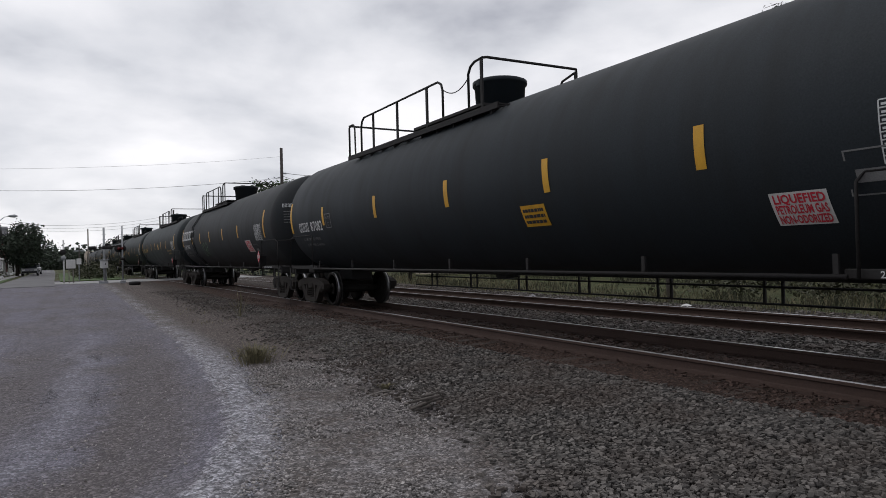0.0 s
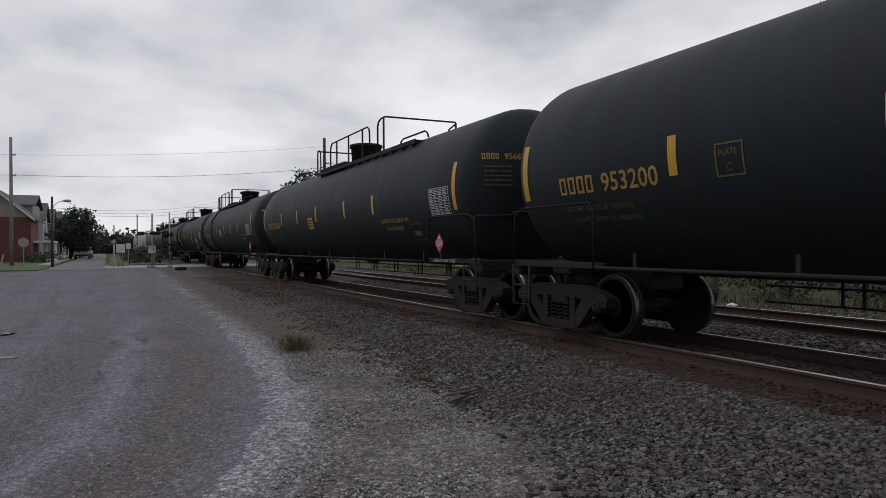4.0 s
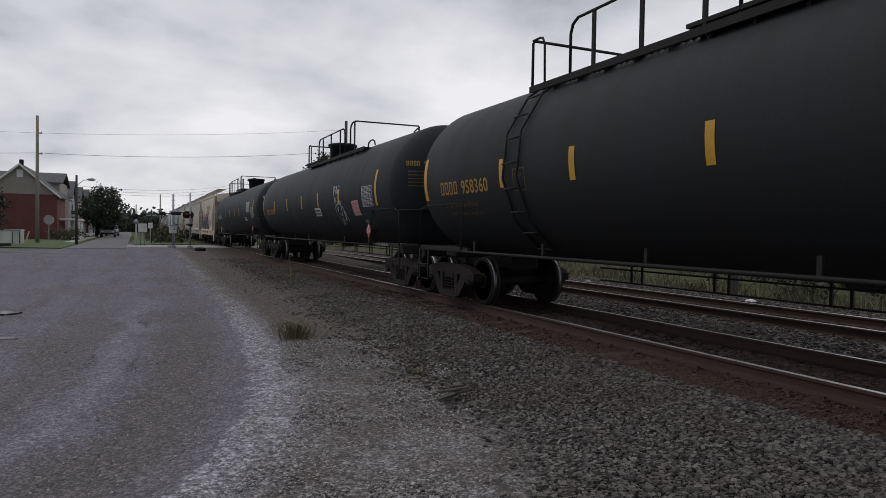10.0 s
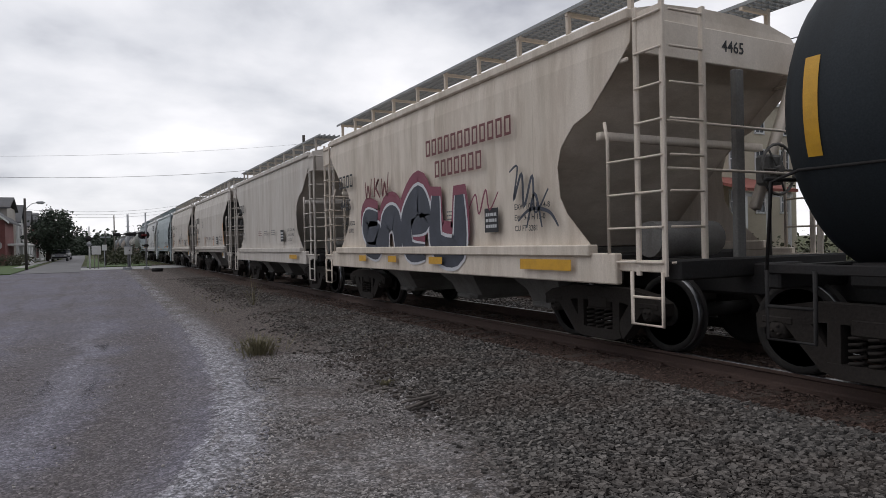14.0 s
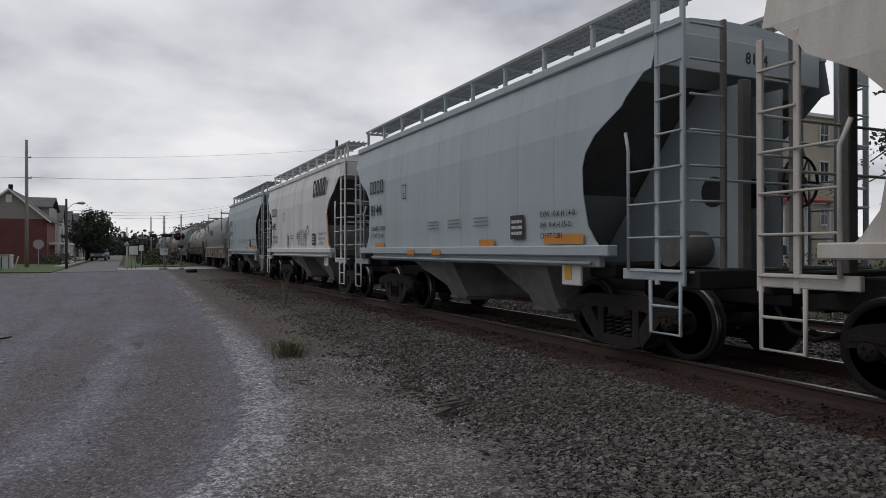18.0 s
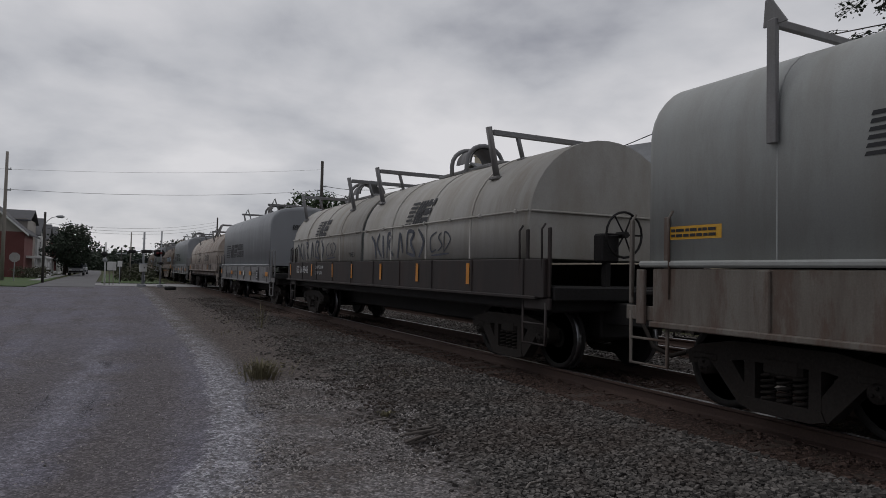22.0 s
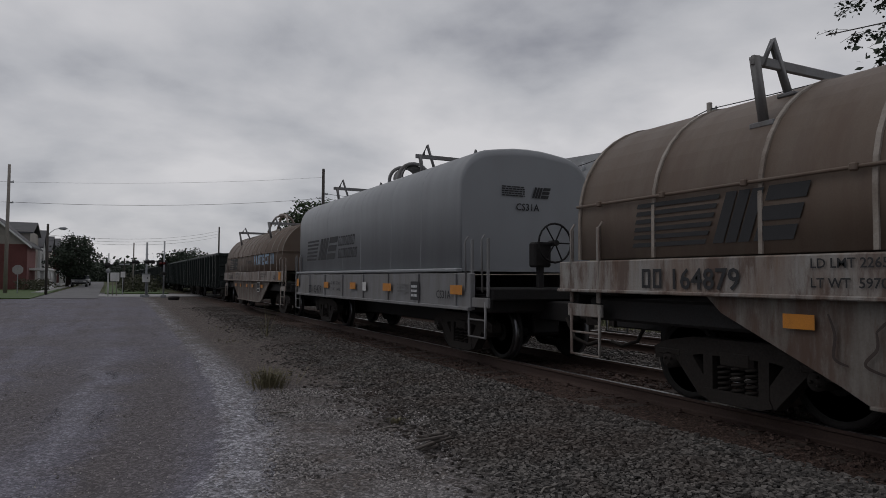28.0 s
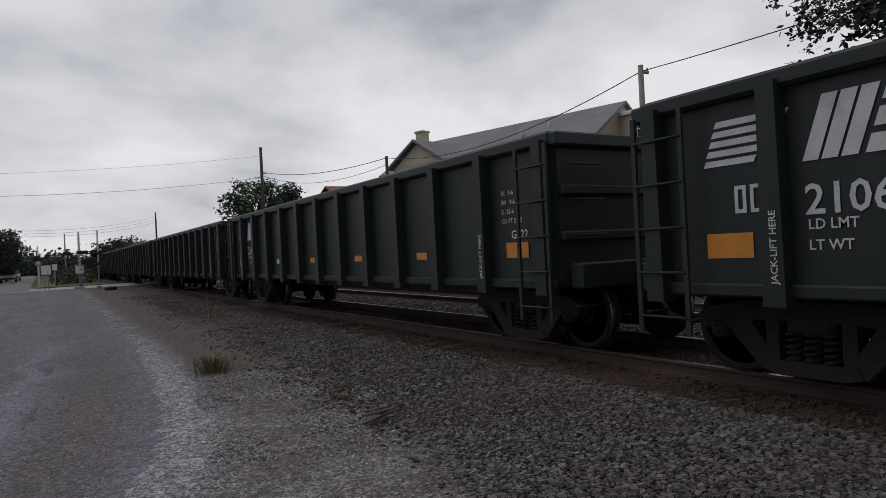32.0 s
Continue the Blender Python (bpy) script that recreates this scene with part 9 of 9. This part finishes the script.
def overhanging_tree():
    """The large tree by the track, with drooping twigs and sparse leaves on its near edge."""
    rnd = random.Random(11)
    t = thing("tree", "large dark tree with drooping leafy twigs behind the train", "tree", at=pose(22.5, 6.2, 0.2))
    part("trunk", Shape().tube([(0, 0, -0.2), (-0.1, 0.1, 2.5), (0.1, 0.3, 5.0), (0.0, 0.6, 9.5)], 0.32, 10), "bark", t)
    limbs, twigs, clumps, sparse = Shape(), Shape(), [], []
    for k in range(36):
        z0 = rnd.uniform(2.8, 10.0)
        a = rnd.uniform(0, 2 * math.pi)
        L = rnd.uniform(2.0, 4.6)
        p = [Vector((0, 0.3, z0)), Vector((math.cos(a) * L * 0.5, 0.3 + math.sin(a) * L * 0.5, z0 + 0.8)), Vector((math.cos(a) * L, 0.3 + math.sin(a) * L, z0 + rnd.uniform(0.4, 1.8)))]
        limbs.tube(p, 0.06, 5)
        for _ in range(7):
            clumps.append(p[1].lerp(p[2], rnd.uniform(0.1, 1.2)) + Vector((rnd.gauss(0, 0.6), rnd.gauss(0, 0.6), rnd.gauss(0, 0.6))))
    for k in range(44):
        z0 = rnd.uniform(3.5, 11.5)
        s = Vector((rnd.uniform(-1.5, 0.5), rnd.uniform(2.2, 3.8), z0))
        L = rnd.uniform(1.2, 3.2)
        end = s + Vector((rnd.uniform(-1.8, 0.6), L, rnd.uniform(-1.6, 1.0)))
        mid = s.lerp(end, 0.5) + Vector((0, 0, 0.5))
        limbs.tube([s, mid, end], 0.022, 4)
        for j in range(11):
            b = s.lerp(end, rnd.uniform(0.15, 1.0)) + Vector((0, 0, 0.2))
            e2 = b + Vector((rnd.uniform(-0.6, 0.6), rnd.uniform(0.1, 1.1), rnd.uniform(-0.7, 0.3)))
            twigs.tube([b, b.lerp(e2, 0.5) + Vector((0, 0, 0.08)), e2], 0.008, 3)
            for _ in range(3):
                sparse.append(b.lerp(e2, rnd.uniform(0.3, 1.0)))
    part("limb_crown", limbs, "bark", t)
    part("twig_spray", twigs, "bark", t)
    part("crown", leaf_cloud(rnd, clumps, 95, 0.24, 0.42), "leaf_dark", t, "dense dark crown")
    part("drooping_leaves", leaf_cloud(rnd, sparse, 5, 0.12, 0.11), "leaf_dark", t, "sparse drooping leaves")


overhanging_tree()


def foliage_band(name, label, seed, spots, per, size, spread, mat, category="bushes"):
    rnd = random.Random(seed)
    ob = part(name, leaf_cloud(rnd, spots, per, size, spread), mat)
    tagged(ob, label, category, kind="stuff")


rnd = random.Random(21)
foliage_band("bushes", "green bushes on the verge beyond the crossing", 22, [(rnd.uniform(1.4, 4.2), rnd.uniform(62, 100), 0.3 + rnd.uniform(0.2, 1.5) * rnd.random()) for _ in range(220)], 26, 0.22, 0.35, "weed_green")
foliage_band("bushes", "dark bushes along the far side of the railway", 23, [(rnd.uniform(14.5, 19), rnd.uniform(60, 170), rnd.uniform(0.2, 2.6)) for _ in range(320)], 20, 0.4, 0.5, "leaf_dark")
foliage_band("far_woods", "distant wooded horizon in hazy dark green", 24, [(rnd.uniform(-240, 200), rnd.uniform(300, 380), rnd.uniform(0.0, 7.5) * rnd.uniform(0.3, 1)) for _ in range(1600)], 14, 2.2, 2.4, "leaf_dark", "woods")
foliage_band("far_woods", "distant trees at the end of the village road", 25, [(rnd.uniform(-9, 9), rnd.uniform(190, 215), rnd.uniform(0.2, 4.6)) for _ in range(260)], 20, 0.8, 0.8, "leaf_dark", "woods")
foliage_band("far_woods", "wooded strip left of the village", 26, [(rnd.uniform(-90, -16), rnd.uniform(120, 170), rnd.uniform(0.2, 6)) for _ in range(500)], 16, 1.1, 1.1, "leaf_dark", "woods")
foliage_band("shrubs", "low shrubs in front of the brick house", 27, [(rnd.uniform(-7.4, -5.0), rnd.uniform(70, 76), 0.3 + rnd.uniform(0.1, 0.9)) for _ in range(50)], 40, 0.14, 0.22, "weed_green")
foliage_band("shrubs", "low shrubs beside the deck house", 28, [(rnd.uniform(19, 28), rnd.uniform(2, 18), 0.1 + rnd.uniform(0.1, 1.6) * rnd.random()) for _ in range(240)], 40, 0.16, 0.3, "weed_green")


def grass(name, label, seed, area, count, hgt, mat, patchy=0.0):
    r = random.Random(seed)
    vs, fs = [], []
    for _ in range(count):
        x, y = r.uniform(area[0], area[1]), r.uniform(area[2], area[3])
        if patchy and noise.noise((x * 0.5, y * 0.35, seed)) < patchy - 0.4:
            continue
        z = ground_z(x, y)
        h, a = hgt * r.uniform(0.4, 1.3), r.uniform(0, 6.3)
        w = 0.006 + h * 0.03
        lx, ly = r.gauss(0, 0.3) * h, r.gauss(0, 0.3) * h
        k = len(vs)
        vs += [(x - w * math.cos(a), y - w * math.sin(a), z), (x + w * math.cos(a), y + w * math.sin(a), z), (x + lx * 0.5 + w * 0.6 * math.cos(a), y + ly * 0.5 + w * 0.6 * math.sin(a), z + h * 0.65), (x + lx, y + ly, z + h)]
        fs.append((k, k + 1, k + 2, k + 3))
    tagged(part(name, Shape().add(vs, fs), mat), label, "grass", kind="stuff")


grass("weeds", "uncut green and yellow weeds behind the far track", 31, (16.4, 24, 2, 45), 16000, 0.26, "weed_green", 0.45)
grass("weeds", "straggling dry weeds behind the far track", 32, (15.6, 20, 2, 40), 3500, 0.34, "weed", 0.4)
grass("weeds", "thin dry grass tufts on the ballast shoulder", 33, (2.4, 4.4, 5, 30), 900, 0.07, "weed", 0.62)


def weed_tuft(label, x, y, n, hgt, spread, seed):
    r = random.Random(seed)
    t = thing("weed_tuft", label, "weed", at=pose(x, y, ground_z(x, y)))
    sh = Shape()
    for k in range(n):
        a, b = r.uniform(0, 6.3), abs(r.gauss(0, spread * 0.4))
        p = Vector((b * math.cos(a), b * math.sin(a), 0))
        d = Vector((math.cos(a) * r.uniform(0.1, 0.8), math.sin(a) * r.uniform(0.1, 0.8), 1.0))
        h = hgt * r.uniform(0.5, 1.25)
        w = Vector((-math.sin(a), math.cos(a), 0)) * 0.006
        m = p + d * h * 0.55
        e = p + d * h + Vector((0, 0, -h * 0.15))
        sh.add([tuple(p - w), tuple(p + w), tuple(m + w * 0.8), tuple(e), tuple(m - w * 0.8)], [(0, 1, 2, 3, 4)])
        if k % 3 == 0:
            q = m
            sh.add([tuple(q), tuple(q + Vector((r.gauss(0, 0.03), r.gauss(0, 0.03), 0.012))), tuple(q + Vector((r.gauss(0, 0.03), r.gauss(0, 0.03), 0.03)))], [(0, 1, 2)])
    part("tuft", sh, "weed", t)


weed_tuft("yellow-green weed tuft growing in the gravel", 2.33, 10.4, 300, 0.30, 0.42, 1)
weed_tuft("thin dry upright weed stem at the ballast edge", 3.95, 18.3, 24, 0.85, 0.10, 2)
weed_tuft("small dry weed tuft in the ballast", 3.1, 7.2, 60, 0.07, 0.16, 3)


def driftwood():
    t = thing("driftwood", "broken dark timber pieces lying on the gravel", "wood debris", at=pose(2.93, 5.95, ground_z(2.93, 5.95) + 0.03))
    r = random.Random(4)
    for k in range(7):
        a = r.uniform(-0.5, 0.9)
        L = r.uniform(0.14, 0.42)
        c = (r.uniform(-0.12, 0.12), r.uniform(-0.10, 0.10), 0.015 + 0.014 * k)
        part("splinter", Shape().box(c, (L, 0.035, 0.025), 0.006, Matrix.Rotation(a, 3, "Z") @ Matrix.Rotation(r.uniform(-0.25, 0.25), 3, "Y")), "grey_board", t)


driftwood()
for k, (x, y, s, a) in enumerate(((2.9, 6.9, 0.30, 12), (2.0, 8.2, 0.26, 5), (3.4, 9.0, 0.22, 60), (3.2, 4.4, 0.20, 30))):
    st = thing("stick", "short pale stick lying on the gravel", "stick", "loose sticks", at=pose(x, y, ground_z(x, y) + 0.025, 0, 0, a))
    part("stem", Shape().tube([(-s / 2, 0, 0), (0, 0.015, 0.012), (s / 2, 0, 0)], 0.009, 5), "wood", st)
lf = thing("fallen_leaf", "curled pale yellow dead leaf on the gravel", "leaf", at=pose(1.52, 3.56, ground_z(1.52, 3.56) + 0.02, 0, 0, 20))
part("blade", Shape().add([(-0.07, 0, 0.01), (-0.02, 0.045, 0.03), (0.05, 0.035, 0.012), (0.08, 0, 0.03), (0.03, -0.035, 0.012), (-0.03, -0.03, 0.028), (0, 0, 0.006)],
                          [(0, 6, 1), (1, 6, 2), (2, 6, 3), (3, 6, 4), (4, 6, 5), (5, 6, 0)], True), "paper", lf)
for k, (x, y, rx, ry) in enumerate(((-2.45, 14.95, 0.58, 0.30), (-2.0, 11.65, 0.48, 0.14))):
    pts = []
    for i in range(22):
        a = i * 2 * math.pi / 22
        f = 1 + 0.35 * noise.noise((math.cos(a) * 1.3 + k * 5, math.sin(a) * 1.3, 1))
        pts.append((x + rx * f * math.cos(a), y + ry * f * math.sin(a)))
    z = ground_z(x, y) + 0.022
    if k in (0,):
        tagged(part("puddle", Shape().prism(pts, z - 0.05, z, "z"), "puddle"), "shallow rain puddle reflecting the grey sky", "puddle", kind="structure")
    else:
        tagged(part("gravel_patch", Shape().prism(pts, z - 0.05, z - 0.012, "z"), "gravel"), "pale dry patch of fine gravel in the lot", "gravel", kind="structure")
bag = thing("plastic_bag", "crumpled white plastic bag behind the far track", "litter", at=pose(13.6, 11.5, 0.1))
part("film", Shape().lathe([(0, 0.10), (0.04, 0.14), (0.08, 0.09), (0.1, 0.02)], (0, 0, 0), "z", 9, False), "trim", bag)
bag2 = thing("rock", "pale lump of rock beside the far track", "rock", at=pose(13.3, 17.5, 0.1))
part("lump", Shape().lathe([(0, 0.12), (0.06, 0.14), (0.11, 0.07), (0.13, 0.02)], (0, 0, 0), "z", 7, False), "gravel", bag2)


# ---- what moves ----


def motions():
    for car, c in MOVERS:
        walk(car, [(t, pose(XN, c - SPEED * t, ZR)) for t in (0.0, 8.0, 16.0, 24.0, 32.0)])
    for w, c, y, local in WHEELS:
        near, past = (c + y - 30.0) / SPEED, (c + y + 1.0) / SPEED
        f0, f1 = max(0, math.ceil(near * FPS)), min(32 * FPS, math.floor(past * FPS))
        turn = math.degrees(SPEED / FPS / 0.457)
        rows = [(0.0, pose(0, local, 0.457))]
        if f1 > f0:
            rows += [(k / FPS, pose(0, local, 0.457, (k - f0) * turn)) for k in range(max(f0, 1), f1 + 1)]
        last = rows[-1]
        if last[0] < 32.0:
            rows.append((32.0, last[1]))
        walk(w, rows)


motions()
